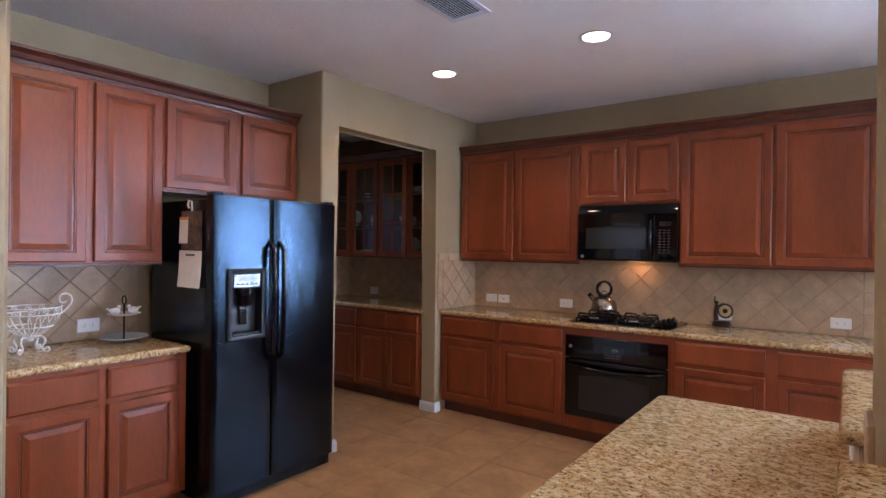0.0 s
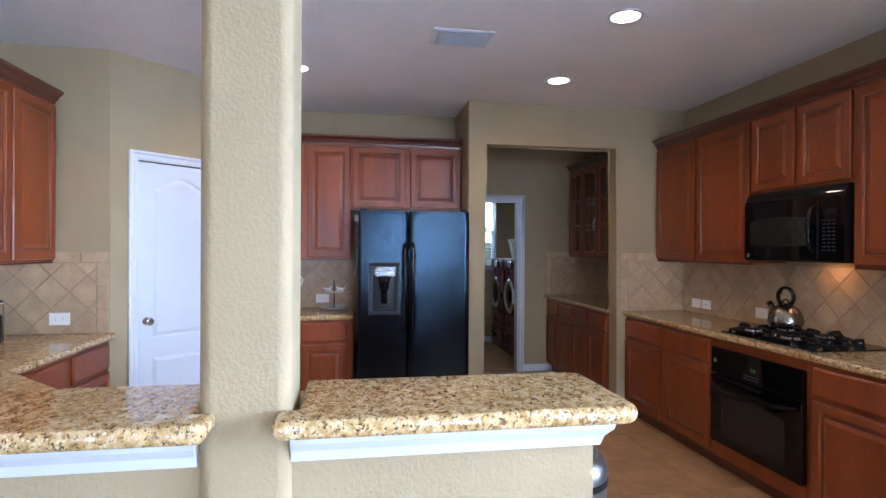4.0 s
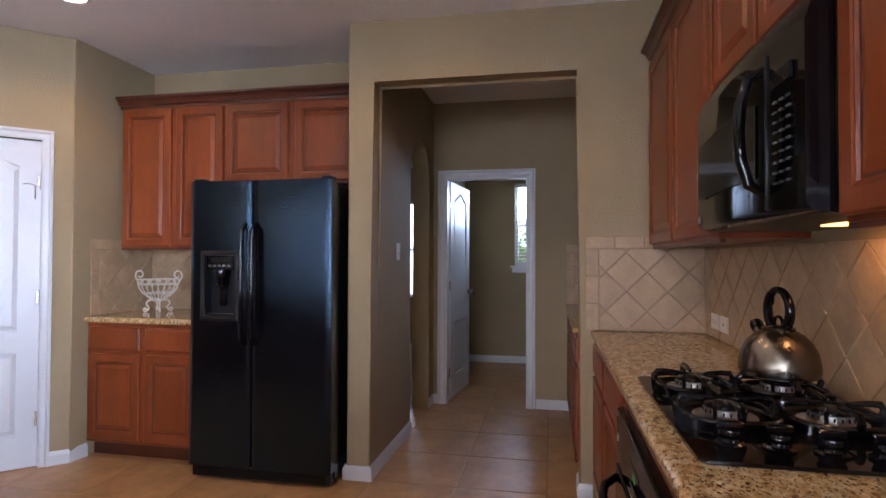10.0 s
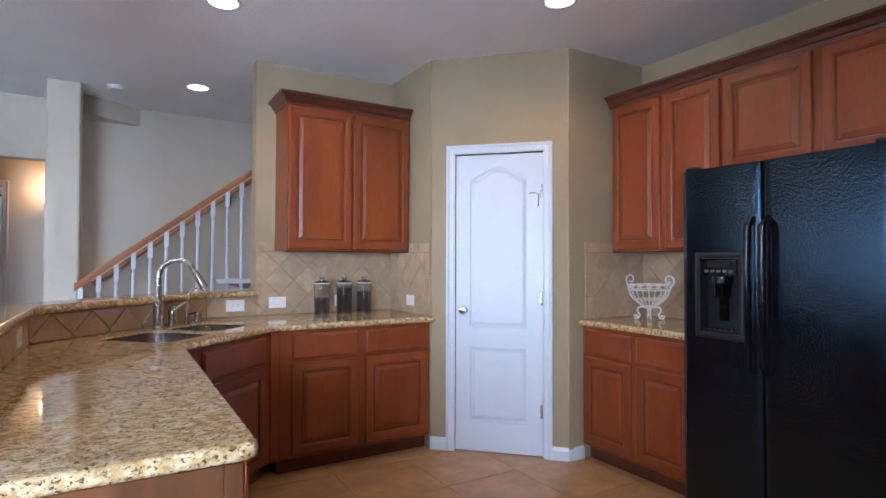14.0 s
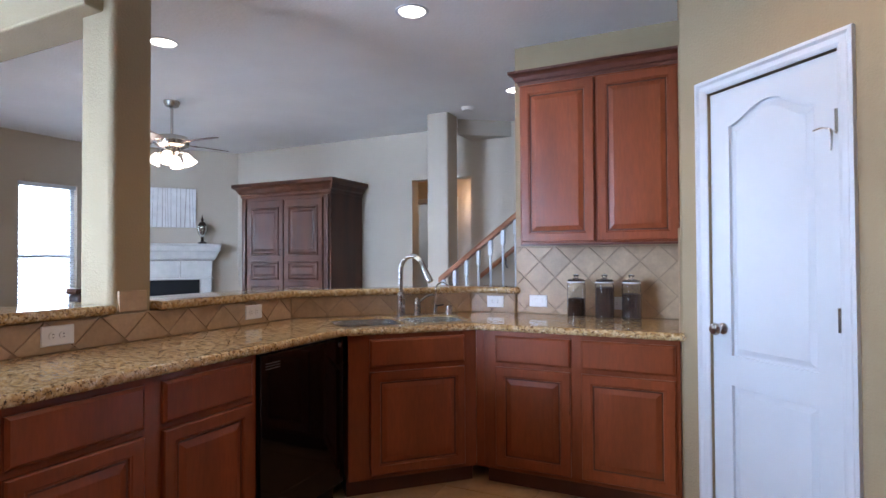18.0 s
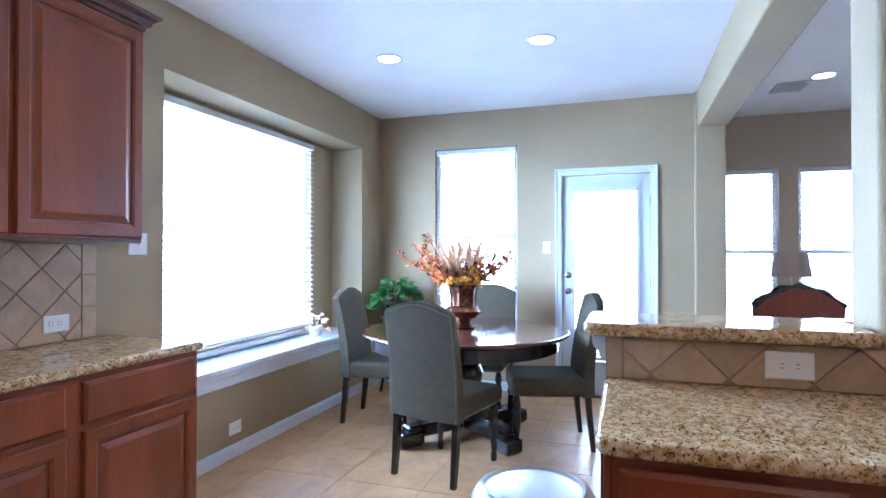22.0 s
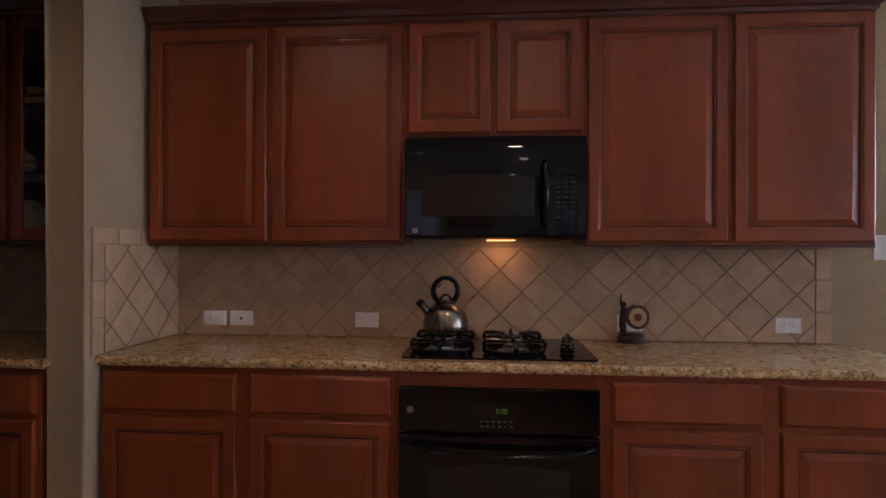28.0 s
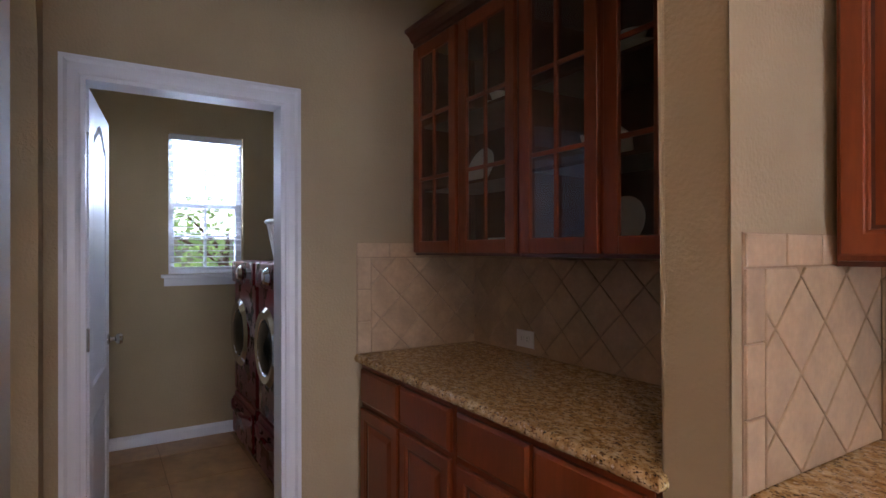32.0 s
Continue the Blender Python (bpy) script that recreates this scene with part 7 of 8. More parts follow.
# ---- stairs ----
OAK = material("oak_handrail", (0.32, 0.12, 0.045), 0.35, vary=0.2, scale=6, stretch=(0.2, 1, 1), coat=0.2)
stairs = thing("staircase", pose(0, 0, 0), "white balustered staircase with an oak handrail", "staircase")
SL = 0.765
X0, RZ0 = -0.10, 1.085  # foot of the rail
RAILY = -1.90
for i in range(14):
    x = -0.18 - 0.235 * i
    z = 0.18 * (i + 1)
    part("tread", box(x - 0.255, -2.685, z - 0.03, x + 0.02, -1.86, z, 0.006), CARPET, stairs)
    part("riser", box(x - 0.01, -2.685, z - 0.18, x + 0.002, -1.88, z - 0.03), TRIM, stairs)
own = bmesh.new()
skirt = [(-0.15, 0.0), (-0.15, 0.12), (-3.45, 0.12 + 3.30 * SL), (-3.45, 0.0)]
va = [own.verts.new((x, -1.86, z)) for x, z in skirt]
vb = [own.verts.new((x, -1.90, z)) for x, z in skirt]
own.faces.new(va)
own.faces.new(vb[::-1])
for i in range(4):
    own.faces.new((va[i], va[(i + 1) % 4], vb[(i + 1) % 4], vb[i]))
part("skirt_wall", own, CREAM, stairs)
part("landing_trim", box(-1.52, -1.95, 1.10, -1.12, -1.80, 1.135, 0.006), TRIM, stairs)
rail = lambda x: RZ0 + (X0 - x) * SL
own = bmesh.new()
prof = [(-0.03, -0.03), (0.03, -0.03), (0.034, 0.0), (0.026, 0.024), (0.0, 0.032), (-0.026, 0.024), (-0.034, 0.0)]
rws = [[own.verts.new((x, RAILY + a, rail(x) + b)) for a, b in prof] for x in (X0, -3.3)]
for i in range(len(prof)):
    j = (i + 1) % len(prof)
    own.faces.new((rws[0][i], rws[0][j], rws[1][j], rws[1][i]))
own.faces.new(rws[0])
own.faces.new(rws[1][::-1])
part("handrail", own, OAK, stairs, "oak handrail")
for i in range(27):
    x = X0 - 0.04 - 0.118 * i
    zt = rail(x) - 0.03
    zb = 0.12 + (-0.15 - x) * SL if x < -0.15 else 0.0
    zb = max(zb, 0.0)
    bl = part("baluster", box(x - 0.017, RAILY - 0.017, zt - 0.13, x + 0.017, RAILY + 0.017, zt, 0.002), TRIM, stairs)
    lathe_part = lathe([(0.016, zb), (0.016, zb + 0.12), (0.009, zb + 0.14), (0.014, zb + 0.17), (0.010, (zb + zt) / 2), (0.013, zt - 0.17), (0.008, zt - 0.15), (0.014, zt - 0.131)], (x, RAILY, 0), 10)
    part("turned_shaft", lathe_part, TRIM, bl, smooth=True)
part("newel", box(X0 + 0.01, RAILY - 0.045, 0, X0 + 0.10, RAILY + 0.045, 1.0, 0.006), TRIM, stairs, "white newel post")
wr = thing("wall_handrail", pose(0, 0, 0), "oak handrail fixed to the stair wall", "handrail")
part("rail", tube([(-0.2, -2.63, rail(-0.2) - 0.08), (-3.2, -2.63, rail(-3.2) - 0.08)], 0.024, 10), OAK, wr, smooth=True)
for x in (-0.5, -1.35, -2.2):
    part("bracket", tube([(x, -2.688, rail(x) - 0.2), (x, -2.65, rail(x) - 0.2), (x, -2.63, rail(x) - 0.1)], 0.008, 6), BRONZE, wr)
tagged(part("stair_soffit", prism([(-0.09, -2.69), (-0.55, -2.69), (-0.09, -2.35)], CEILING - 0.16, CEILING), CREAM), "cream plaster soffit above the stairs", "soffit", kind="structure")

# ---- hall and bedroom glimpse ----
sc = thing("wall_sconce", pose(0.22, -3.795, 1.86, 0, 0, 180), "lit frosted glass wall sconce in the hall", "sconce")
part("backplate", lathe([(0.0, 0.0), (0.055, 0.0), (0.05, 0.015), (0.0, 0.018)], seg=20), BRONZE, sc, smooth=True).matrix_basis = pose(0, 0, 0, 90)
part("shade", lathe([(0.015, 0.0), (0.035, 0.02), (0.055, 0.07), (0.05, 0.07), (0.015, 0.015)], (0, -0.09, -0.01), 20, close=False), SHADE_ON, sc, "glowing glass shade", smooth=True)
part("arm", tube([(0, -0.01, -0.02), (0, -0.06, -0.05), (0, -0.09, -0.01)], 0.008, 8), BRONZE, sc)
hl = new("sconce_lamp", bpy.data.lights.new("sconce_lamp", "POINT"))
hl.data.energy, hl.data.color, hl.data.shadow_soft_size = 7, (1.0, 0.6, 0.28), 0.05
hl.location = (0.22, -3.66, 2.04)
casing("door_casing_bedroom", pose(0.91, -3.80, 0, 0, 0, 180), 0.58, 2.03)
CURTAIN = material("pale_blue_curtain", (0.5, 0.66, 0.72), 0.8, vary=0.05, scale=12)
cu = thing("curtain", pose(0.75, -5.33, 0.3), "pale blue sheer curtain in the bedroom", "curtain")
own = bmesh.new()
top = [[own.verts.new((0.65 * i / 40, 0.02 * math.sin(i * 1.3), z)) for i in range(41)] for z in (0, 1.75)]
for i in range(40):
    own.faces.new((top[0][i], top[0][i + 1], top[1][i + 1], top[1][i]))
part("fabric", own, CURTAIN, cu, smooth=True)
part("rod", tube([(-0.02, 0, 1.78), (0.67, 0, 1.78)], 0.012, 8), BLACK_MATTE, cu)
bed = thing("bed", pose(1.1, -5.0, 0), "bed with a dark throw in the room beyond the hall", "bed")
part("mattress", soft_box(-0.3, -0.28, 0.25, 0.3, 0.35, 0.6, 0.05), PAPER, bed, smooth=True)
part("throw", soft_box(-0.31, -0.29, 0.58, 0.31, 0.05, 0.98, 0.05), material("navy_throw", (0.02, 0.022, 0.05), 0.8), bed, smooth=True)
part("base", box(-0.3, -0.28, 0.0, 0.3, 0.35, 0.25), BLACK_WOOD, bed)
# Added fill hung inside the bedroom to brighten it; no window is built here.
area_lamp("bedroom_fill_lamp", (1.0, -4.55, 2.4), (1.0, -5.3, 1.0), 0.5, 0.3, 12)

# ---- butler counter with glazed cabinets ----
for i in range(2):
    base_cabinet(pose(-4.79 + 0.795 * i, 3.655, 0), 0.79, 0.64, ((0.02, 0.385), (0.405, 0.77)), "dark cherry base cabinet under the butler counter", group="butler base cabinets")


def glazed_door(parent, x0, z0, x1, z1, y=0.0, t=0.02, fw=0.055):
    f = bmesh.new()
    for a, lo, b, hi in ((x0, z0, x0 + fw, z1), (x1 - fw, z0, x1, z1), (x0 + fw, z0, x1 - fw, z0 + fw), (x0 + fw, z1 - fw, x1 - fw, z1)):
        box(a, y - t, lo, b, y, hi, 0.003, bm=f)
    d = part("door", f, WOOD, parent, "glazed door frame")
    xm = (x0 + x1) / 2
    part("muntin", box(xm - 0.008, y - t + 0.002, z0 + fw, xm + 0.008, y - 0.006, z1 - fw, 0.002), WOOD, d)
    for k in (1, 2):
        zz = z0 + fw + (z1 - z0 - 2 * fw) * k / 3
        part("muntin", box(x0 + fw, y - t + 0.003, zz - 0.008, x1 - fw, y - 0.006, zz + 0.008, 0.002), WOOD, d)
    g = part("pane", box(x0 + fw - 0.004, y - 0.006, z0 + fw - 0.004, x1 - fw + 0.004, y - 0.003, z1 - fw + 0.004), GLASS, d)
    g.visible_shadow = False


CHINA = material("white_china", (0.78, 0.76, 0.72), 0.15, vary=0.03, coat=0.3)
for i in range(2):
    gc = thing("glass_cabinet", pose(-4.79 + 0.795 * i, 3.94, 0), "cherry wall cabinet with glazed doors and dishes inside", "cabinet", "glazed cabinets")
    w, d, z0, z1 = 0.79, 0.355, 1.37, 2.40
    # Box boards use darker cherry, so the dimness behind glass is in the colour.
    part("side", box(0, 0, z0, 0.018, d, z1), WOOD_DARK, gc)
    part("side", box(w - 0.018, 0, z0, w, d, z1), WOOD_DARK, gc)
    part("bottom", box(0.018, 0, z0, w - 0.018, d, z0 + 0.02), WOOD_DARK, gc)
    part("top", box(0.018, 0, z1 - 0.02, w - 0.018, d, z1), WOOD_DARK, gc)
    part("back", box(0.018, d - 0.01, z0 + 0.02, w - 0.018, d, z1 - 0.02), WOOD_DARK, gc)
    part("centre_stile", box(w / 2 - 0.02, 0.0, z0 + 0.02, w / 2 + 0.02, 0.02, z1 - 0.02), WOOD, gc)
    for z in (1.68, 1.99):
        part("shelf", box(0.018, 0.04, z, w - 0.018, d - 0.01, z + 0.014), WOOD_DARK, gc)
    glazed_door(gc, 0.012, z0 + 0.012, w / 2 - 0.012, z1 - 0.03)
    glazed_door(gc, w / 2 + 0.012, z0 + 0.012, w - 0.012, z1 - 0.03)
crown("crown_moulding", [(-4.795, 3.938), (-3.20, 3.938)], z=2.385)
for x, z, kind in ((-4.30, 1.391, 0), (-4.22, 1.391, 0), (-4.25, 1.695, 1), (-4.28, 2.005, 0), (-3.75, 1.391, 1), (-3.68, 1.391, 0), (-3.72, 1.695, 2), (-3.62, 2.005, 3), (-3.45, 1.391, 0), (-4.6, 1.695, 1)):
    if kind == 3:
        dish = thing("plate_stack", pose(x, 4.10, z), "stack of white plates with a cup in the glass cabinet", "dishes")
        for k in range(5):
            part("plate", lathe([(0.0, 0.0), (0.05, 0.0), (0.095, 0.008), (0.096, 0.011), (0.05, 0.005), (0.0, 0.005)], (0, 0, 0.009 * k), 24), CHINA, dish, smooth=True)
        part("cup", lathe([(0.0, 0.046), (0.025, 0.046), (0.045, 0.10), (0.042, 0.10), (0.022, 0.052), (0.0, 0.052)], seg=20, close=False), CHINA, dish, smooth=True)
    elif kind == 2:
        dish = thing("teapot", pose(x, 4.10, z), "white china teapot in the glass cabinet", "teapot")
        part("pot", lathe([(0.0, 0.0), (0.05, 0.0), (0.08, 0.04), (0.075, 0.09), (0.045, 0.115), (0.0, 0.118)], seg=24), CHINA, dish, smooth=True)
        part("spout", tube([(-0.07, 0, 0.04), (-0.11, 0, 0.08), (-0.125, 0, 0.11)], [0.014, 0.01, 0.008], 8), CHINA, dish, smooth=True)
        part("lid_knob", lathe([(0.01, 0.118), (0.014, 0.13), (0.0, 0.138)], seg=12), CHINA, dish, smooth=True)
    elif kind == 1:
        dish = thing("display_plate", pose(x, 4.18, z, 74), "white china plate stood up in the glass cabinet", "plate")
        part("plate", lathe([(0.0, 0.0), (0.06, 0.0), (0.10, 0.012), (0.10, 0.016), (0.06, 0.006), (0.0, 0.006)], (0, 0.1, 0), 28), CHINA, dish, smooth=True)
    else:
        dish = thing("teacup", pose(x, 4.06, z), "white china cup on a saucer in the glass cabinet", "cup")
        part("saucer", lathe([(0.0, 0.0), (0.03, 0.0), (0.06, 0.008), (0.06, 0.011), (0.0, 0.006)], seg=20), CHINA, dish, smooth=True)
        part("cup", lathe([(0.0, 0.0065), (0.02, 0.0065), (0.04, 0.055), (0.037, 0.055), (0.018, 0.012), (0.0, 0.012)], seg=20, close=False), CHINA, dish, smooth=True)

# ---- laundry ----
for x in (-6.8, -6.08):
    wm = thing("washing_machine", pose(x, 3.49, 0), "dark red front-load laundry machine on a drawer pedestal", "washing machine", "laundry machines")
    part("pedestal", box(0, 0.0, 0.0, 0.68, 0.76, 0.34, 0.015, seg=2), RED, wm, smooth=True)
    part("drawer_front", box(0.03, -0.02, 0.05, 0.65, 0.0, 0.31, 0.012, seg=2), RED, wm, smooth=True)
    part("drawer_handle", tube([(0.06, -0.02, 0.28), (0.2, -0.045, 0.262), (0.48, -0.045, 0.262), (0.62, -0.02, 0.28)], 0.016, 8), RED, wm, smooth=True)
    part("body", box(0, 0.0, 0.345, 0.68, 0.76, 1.32, 0.03, seg=3), RED, wm, smooth=True)
    pnl = part("control_panel", box(0.01, -0.02, 1.16, 0.67, 0.02, 1.315, 0.012, seg=2), RED, wm, "glossy red control panel", smooth=True)
    part("dial", lathe([(0.05, 0.0), (0.055, 0.006), (0.04, 0.03), (0.0, 0.034)], seg=24), CHROME, pnl, smooth=True).matrix_basis = pose(0.34, -0.02, 1.235, 90)
    part("drawer_pull", box(0.04, -0.026, 1.19, 0.22, -0.0205, 1.28, 0.004), RED, pnl)
    part("display", box(0.46, -0.0225, 1.2, 0.63, -0.0205, 1.27, 0.001), BLACK_GLASS, pnl)
    dr = part("door_ring", lathe([(0.16, 0.0), (0.235, 0.0), (0.235, 0.03), (0.21, 0.05), (0.17, 0.045), (0.16, 0.02)], seg=40, close=False), CHROME, wm, "chrome porthole ring", smooth=True)
    dr.matrix_basis = pose(0.34, -0.002, 0.82, 90)
    gl = part("door_glass", lathe([(0.17, 0.01), (0.15, 0.045), (0.08, 0.065), (0.0, 0.07)], seg=36), BLACK_GLASS, dr, "dark domed glass", smooth=True)
lb = thing("laundry_basket", pose(-6.09, 3.81, 1.322), "white slatted plastic laundry basket on the machine", "basket")
for k in range(28):
    a = 2 * math.pi * k / 28
    part("slat", tube([(0.15 * math.cos(a), 0.2 * math.sin(a), 0.0), (0.19 * math.cos(a), 0.25 * math.sin(a), 0.25)], 0.008, 5), WHITE_PLASTIC, lb)
part("rim", tube([(0.195 * math.cos(2 * math.pi * k / 32), 0.255 * math.sin(2 * math.pi * k / 32), 0.26) for k in range(33)], 0.016, 8, cap=False), WHITE_PLASTIC, lb, smooth=True)
part("base", prism([(0.155 * math.cos(2 * math.pi * k / 24), 0.205 * math.sin(2 * math.pi * k / 24)) for k in range(24)], 0.0, 0.012), WHITE_PLASTIC, lb)
part("towel", lathe([(0.0, 0.02), (0.1, 0.02), (0.14, 0.08), (0.1, 0.15), (0.0, 0.17)], seg=16), material("red_towel", (0.4, 0.04, 0.04), 0.9, vary=0.2, scale=20, bump=0.5, bump_scale=80), lb, "red towel", smooth=True)

# ---- outside the windows ----
random.seed(5)
for tx, ty, hgt in ((-11.5, 4.3, 2.3), (-13.0, 2.6, 2.5), (-12.2, 6.0, 2.1)):
    tree = thing("garden_tree", pose(tx, ty, -0.2), "leafy green garden tree outside the laundry window", "tree", "garden trees")
    part("trunk", tube([(0, 0, 0), (0.05, 0.03, hgt * 0.3), (0.02, -0.03, hgt * 0.55), (0.06, 0.02, hgt * 0.8)], [0.12, 0.09, 0.06, 0.02], 8), STEM, tree, smooth=True)
    for k in range(6):
        a = k * 1.1
        part("limb", tube([(0.03, 0, hgt * (0.3 + 0.07 * k)), (0.5 * math.cos(a), 0.5 * math.sin(a), hgt * (0.45 + 0.07 * k)), (0.9 * math.cos(a), 0.9 * math.sin(a), hgt * (0.5 + 0.08 * k))], [0.04, 0.025, 0.01], 6), STEM, tree)
    cr = bmesh.new()
    for c in range(26):
        cc = Vector((random.gauss(0, 0.55), random.gauss(0, 0.55), hgt * random.uniform(0.35, 1.0)))
        for _ in range(45):
            p = cc + Vector((random.gauss(0, 0.2), random.gauss(0, 0.2), random.gauss(0, 0.17)))
            leaf(cr, p, Vector((random.uniform(-1, 1), random.uniform(-1, 1), random.uniform(-0.8, 0.5))), random.uniform(0.08, 0.15), 0.6)
    tagged(part("crown", cr, TREE_LEAF, tree), kind="stuff")
for nm, x0, y0, x1, y1 in (("garden_fence", -16, 12.4, 14, 12.5), ("garden_fence", 13.9, -8, 14.0, 12.4), ("garden_fence", -16.1, -6, -16, 12.4)):
    fe = thing(nm, pose(0, 0, -0.2), "pale board fence around the garden", "fence")
    tagged(part("fence_boards", box(x0, y0, 0, x1, y1, 1.8), FENCE, fe))
    part("top_rail", box(x0 - 0.02, y0 - 0.02, 1.8, x1 + 0.02, y1 + 0.02, 1.86), FENCE, fe)

for x0, y0, x1, y1 in ((-1.5, 7.0, 6.9, 7.05), (7.0, -4.5, 7.05, 6.9), (-16.8, -2.0, -16.75, 9.0)):
    tagged(part("backdrop", box(x0, y0, -0.15, x1, y1, 6.0), SKY_GLOW), "bright hazy sky beyond the windows", "sky", kind="structure")


# ---- backsplash and floor tiles ----
def clip(poly, x0, y0, x1, y1):
    def cut(pts, inside, meet):
        out = []
        for i, p in enumerate(pts):
            q = pts[i - 1]
            if inside(p):
                if not inside(q):
                    out.append(meet(q, p))
                out.append(p)
            elif inside(q):
                out.append(meet(q, p))
        return out

    def at_x(x):
        return lambda a, b: (x, a[1] + (b[1] - a[1]) * (x - a[0]) / (b[0] - a[0]))

    def at_y(y):
        return lambda a, b: (a[0] + (b[0] - a[0]) * (y - a[1]) / (b[1] - a[1]), y)

    for inside, meet in ((lambda p: p[0] >= x0, at_x(x0)), (lambda p: p[0] <= x1, at_x(x1)), (lambda p: p[1] >= y0, at_y(y0)), (lambda p: p[1] <= y1, at_y(y1))):
        poly = cut(poly, inside, meet)
        if len(poly) < 3:
            return []
    return poly


def area(poly):
    return abs(sum(poly[i - 1][0] * p[1] - p[0] * poly[i - 1][1] for i, p in enumerate(poly))) / 2


def tile_mesh(poly, t=0.008, edge=0.0025):
    """A pillowed tile over a polygon in local x and z, front toward -y."""
    if sum(poly[i - 1][0] * p[1] - p[0] * poly[i - 1][1] for i, p in enumerate(poly)) < 0:
        poly = poly[::-1]
    inner = inward(poly, edge)
    me = bpy.data.meshes.new("tile")
    n = len(poly)
    verts = [(x, 0, z) for x, z in poly] + [(x, -t + 0.0015, z) for x, z in poly] + [(x, -t, z) for x, z in inner]
    faces = [tuple(range(2 * n, 3 * n))]
    for i in range(n):
        j = (i + 1) % n
        faces += [(i, j, n + j, n + i), (n + i, n + j, 2 * n + j, 2 * n + i)]
    me.from_pydata(verts, [], faces)
    me.materials.append(TILE)
    return me


def backsplash(m, w, z0, z1, label, side=0.1485, phase=(0.0, 0.0), left=0.0, right=0.0, top=0.0, grout=0.0048):
    """Diagonal tiles over local x from 0 to w; borders of upright tiles where asked."""
    back = part("backsplash", box(0, -0.003, z0, w, -0.0004, z1), TILE_GROUT)
    back.matrix_basis = m
    tagged(back, label, "backsplash", kind="structure")
    half = side * S2
    shared = tile_mesh([(0, -half + grout * 0.7), (half - grout * 0.7, 0), (0, half - grout * 0.7), (-half + grout * 0.7, 0)])

    def put(me, x, z):
        o = new("tile", me)
        o.parent = back
        o.matrix_basis = pose(x, -0.002, z)

    xa, xb, za, zb = left + grout / 2, w - right - grout / 2, z0 + grout / 2, z1 - top - grout / 2
    for r in range(-2, int((z1 - z0) / half) + 3):
        for c in range(-2, int(w / (2 * half)) + 3):
            cx = phase[0] + 2 * half * c + (half if r % 2 else 0)
            cz = z0 + phase[1] + half * r
            k = half - grout * 0.7
            poly = [(cx, cz - k), (cx + k, cz), (cx, cz + k), (cx - k, cz)]
            got = clip(poly, xa, za, xb, zb)
            if len(got) < 3 or area(got) < 0.00035:
                continue
            if abs(area(got) - area(poly)) < 1e-7:
                put(shared, cx, cz)
            else:
                mx, mz = sum(p[0] for p in got) / len(got), sum(p[1] for p in got) / len(got)
                put(tile_mesh([(x - mx, z - mz) for x, z in got]), mx, mz)
    for x0, x1 in ((0, left), (w - right, w)):
        if x1 - x0 > 0.01:
            n = max(1, round((z1 - top - z0) / 0.152))
            for i in range(n):
                a, b = z0 + (z1 - top - z0) * i / n, z0 + (z1 - top - z0) * (i + 1) / n
                hw, hh = (x1 - x0) / 2 - grout / 2, (b - a) / 2 - grout / 2
                put(tile_mesh([(-hw, -hh), (hw, -hh), (hw, hh), (-hw, hh)]), (x0 + x1) / 2, (a + b) / 2)
    if top:
        n = max(1, round(w / 0.152))
        for i in range(n):
            a, b = w * i / n, w * (i + 1) / n
            hw, hh = (b - a) / 2 - grout / 2, top / 2 - grout / 2
            put(tile_mesh([(-hw, -hh), (hw, -hh), (hw, hh), (-hw, hh)]), (a + b) / 2, z1 - top / 2)
    return back


T0 = 0.9155
backsplash(pose(-3.019, 4.2995, 0), 3.13, T0, 1.357, "cream diagonal travertine backsplash behind the cooktop", phase=(0.138, 0.0155), right=0.075)
backsplash(pose(-3.0295, 3.683, 0, 0, 0, 90), 0.615, T0, 1.43, "cream travertine backsplash on the return wall", phase=(0.107, 0.0035), left=0.07, top=0.07)
backsplash(pose(-3.6395, 0.502, 0, 0, 0, 90), 0.86, T0, 1.357, "cream diagonal travertine backsplash beside the refrigerator", phase=(0.06, 0.03))
backsplash(pose(-3.06, 0.5005, 0, 0, 0, 180), 0.575, T0, 1.43, "cream travertine backsplash beside the pantry wall", phase=(0.1, 0.05), left=0.07, top=0.07)
backsplash(pose(-1.216, -0.8095, 0, 0, 0, 180), 1.04, T0, 1.357, "cream diagonal travertine backsplash behind the canisters", phase=(0.16, 0.03), left=0.0)
backsplash(pose(-1.2165, -0.8095, 0, 0, 0, 180), 0.12, 1.36, 1.43, "cream travertine border tile at the wall end", left=0.12)
backsplash(pose(-2.2595, -0.808, 0, 0, 0, 90), 0.64, T0, 1.43, "cream travertine backsplash on the pantry return wall", phase=(0.1, 0.05), right=0.07, top=0.07)
backsplash(pose(-0.0305, 1.956, 0, 0, 0, -90), 1.871, T0, 1.046, "cream travertine band on the bar face", side=0.155, phase=(0.0205, 0.0185), left=0.05)
backsplash(pose(-0.0335, 0.0765, 0, 0, 0, 225), 1.205, T0, 1.046, "cream travertine band behind the sink", side=0.155, phase=(0.11, 0.0185))
backsplash(pose(-0.893, -0.7795, 0, 0, 0, 180), 0.32, T0, 1.046, "cream travertine band on the half wall", side=0.155, phase=(0.05, 0.0185))
backsplash(pose(-4.7995, 3.63, 0, 0, 0, 90), 0.668, T0, 1.43, "cream travertine backsplash at the end of the butler counter", phase=(0.12, 0.05), left=0.07, top=0.07)
backsplash(pose(-4.796, 4.2995, 0), 1.60, T0, 1.357, "cream diagonal travertine backsplash under the glass cabinets", phase=(0.02, 0.03))
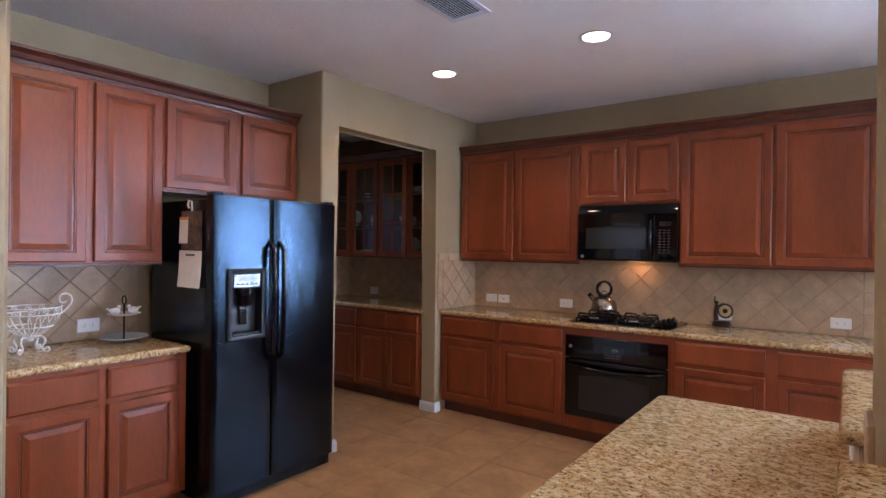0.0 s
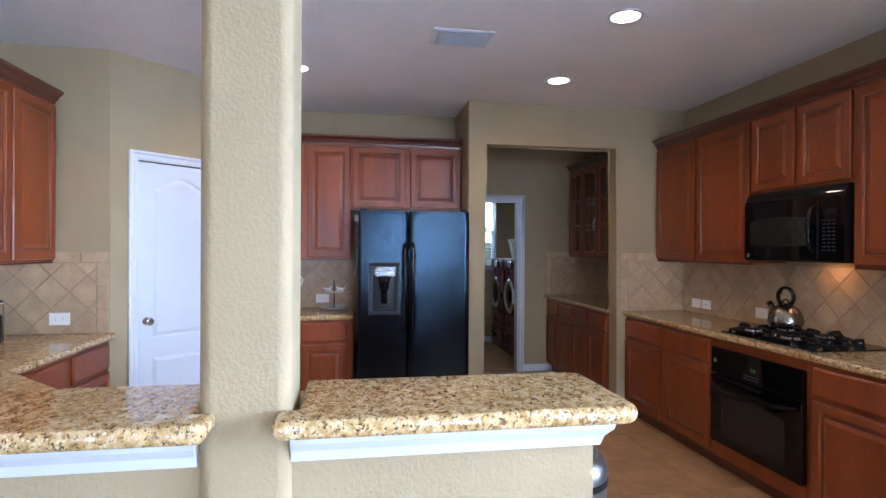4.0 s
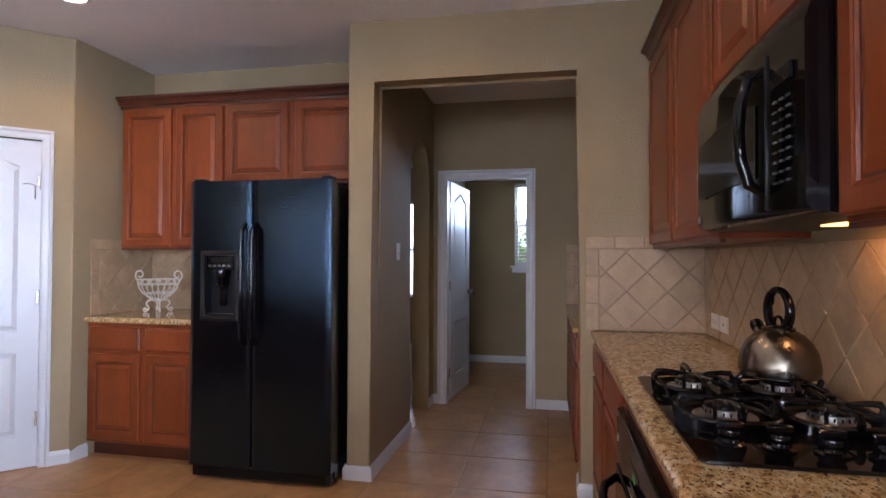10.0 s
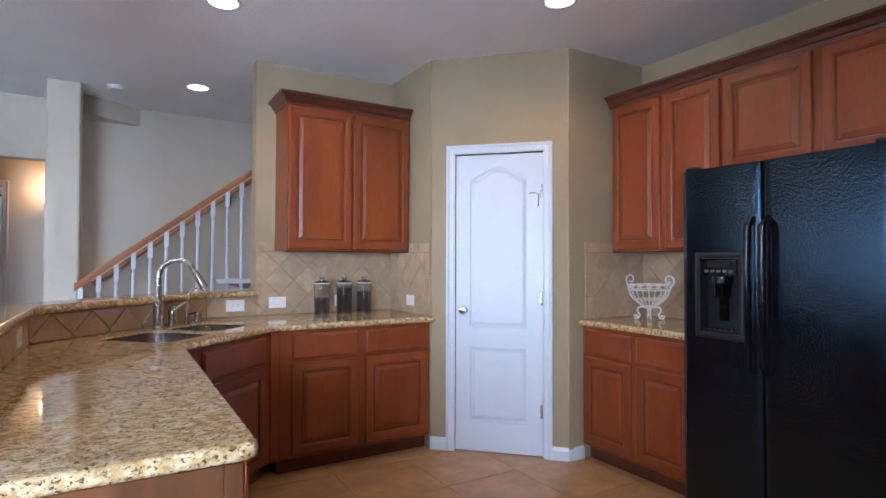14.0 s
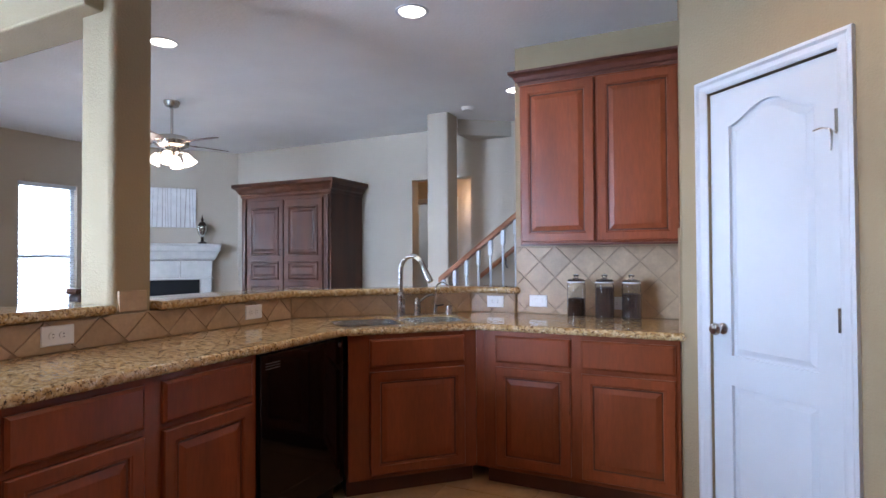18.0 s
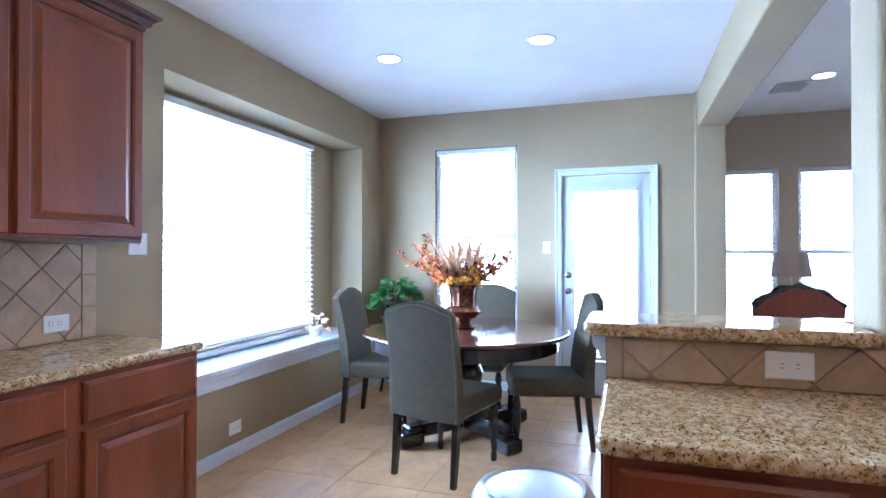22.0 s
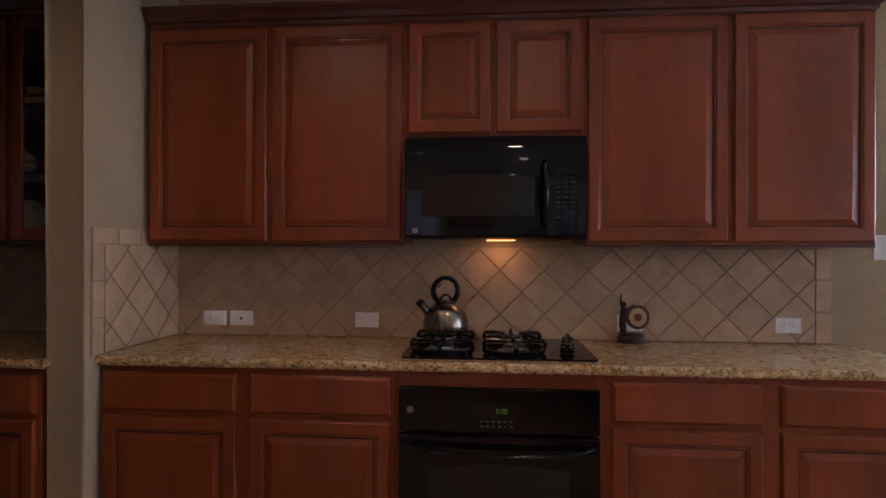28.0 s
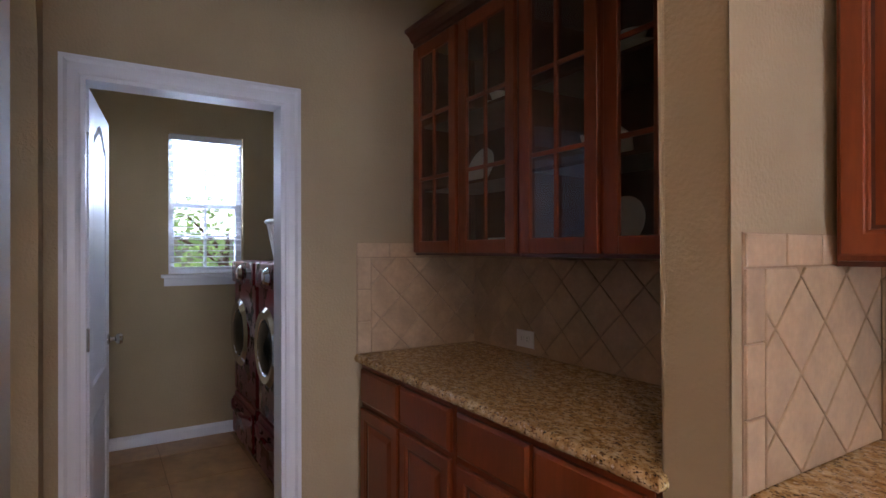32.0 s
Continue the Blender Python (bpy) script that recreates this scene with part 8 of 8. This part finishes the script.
tagged(part("column_foot_tile", box(-0.026, 1.05, 1.05, -0.01, 1.185, 1.145, 0.003), TILE), "cream tile at the foot of the column", "tile", kind="structure")

TS, GX, GY, GAP = 0.506, -2.54, 2.97, 0.004
floor = tagged(part("floor", box(-7.2, -2.69, -0.1, 4.5, 4.62, -0.004), FLOOR_GROUT), "tan ceramic tile floor", "floor", kind="structure")
tagged(part("carpet", prism([(0.15, -2.69), (4.40, -2.69), (4.40, 1.07), (0.15, 1.07)], -0.004, 0.006), CARPET), "taupe living room carpet", "carpet", kind="structure")
tagged(part("floor_study", prism([(-8.3, -1.5), (-3.7, -1.5), (-3.7, 2.31), (-8.3, 2.31)], -0.1, 0.001), CARPET), "taupe carpet of the next room", "floor", kind="structure")
tagged(part("floor_hall", prism([(-4.1, -5.5), (1.87, -5.5), (1.87, -2.7), (0.15, -2.7), (0.15, -0.95), (-4.1, -0.95)], -0.1, 0.001), CARPET), "taupe hall carpet", "floor", kind="structure")


def in_floor(x, y):
    if -3.64 < x < 3.35 and -0.8 < y < 4.3:
        if x > 0.15 and y < 1.05:
            return False
        return True
    if -6.9 < x <= -3.64 and 2.3 < y < 4.3:
        return True
    return False


k = TS / 2 - GAP / 2
floor_mesh = bpy.data.meshes.new("tile")
v = [(-k, -k, -0.004), (k, -k, -0.004), (k, k, -0.004), (-k, k, -0.004), (-k, -k, -0.001), (k, -k, -0.001), (k, k, -0.001), (-k, k, -0.001)]
e = 0.003
v += [(-k + e, -k + e, 0), (k - e, -k + e, 0), (k - e, k - e, 0), (-k + e, k - e, 0)]
fcs = [(8, 9, 10, 11)]
for i in range(4):
    j = (i + 1) % 4
    fcs += [(i, j, 4 + j, 4 + i), (4 + i, 4 + j, 8 + j, 8 + i)]
floor_mesh.from_pydata(v, [], fcs)
floor_mesh.materials.append(FLOOR_TILE)
for i in range(-12, 14):
    for j in range(-10, 5):
        x, y = GX + TS * (i + 0.5), GY + TS * (j + 0.5)
        if any(in_floor(x + dx, y + dy) for dx in (-0.2, 0.2) for dy in (-0.2, 0.2)):
            o = new("tile", floor_mesh)
            o.parent = floor
            o.matrix_basis = pose(x, y, 0)
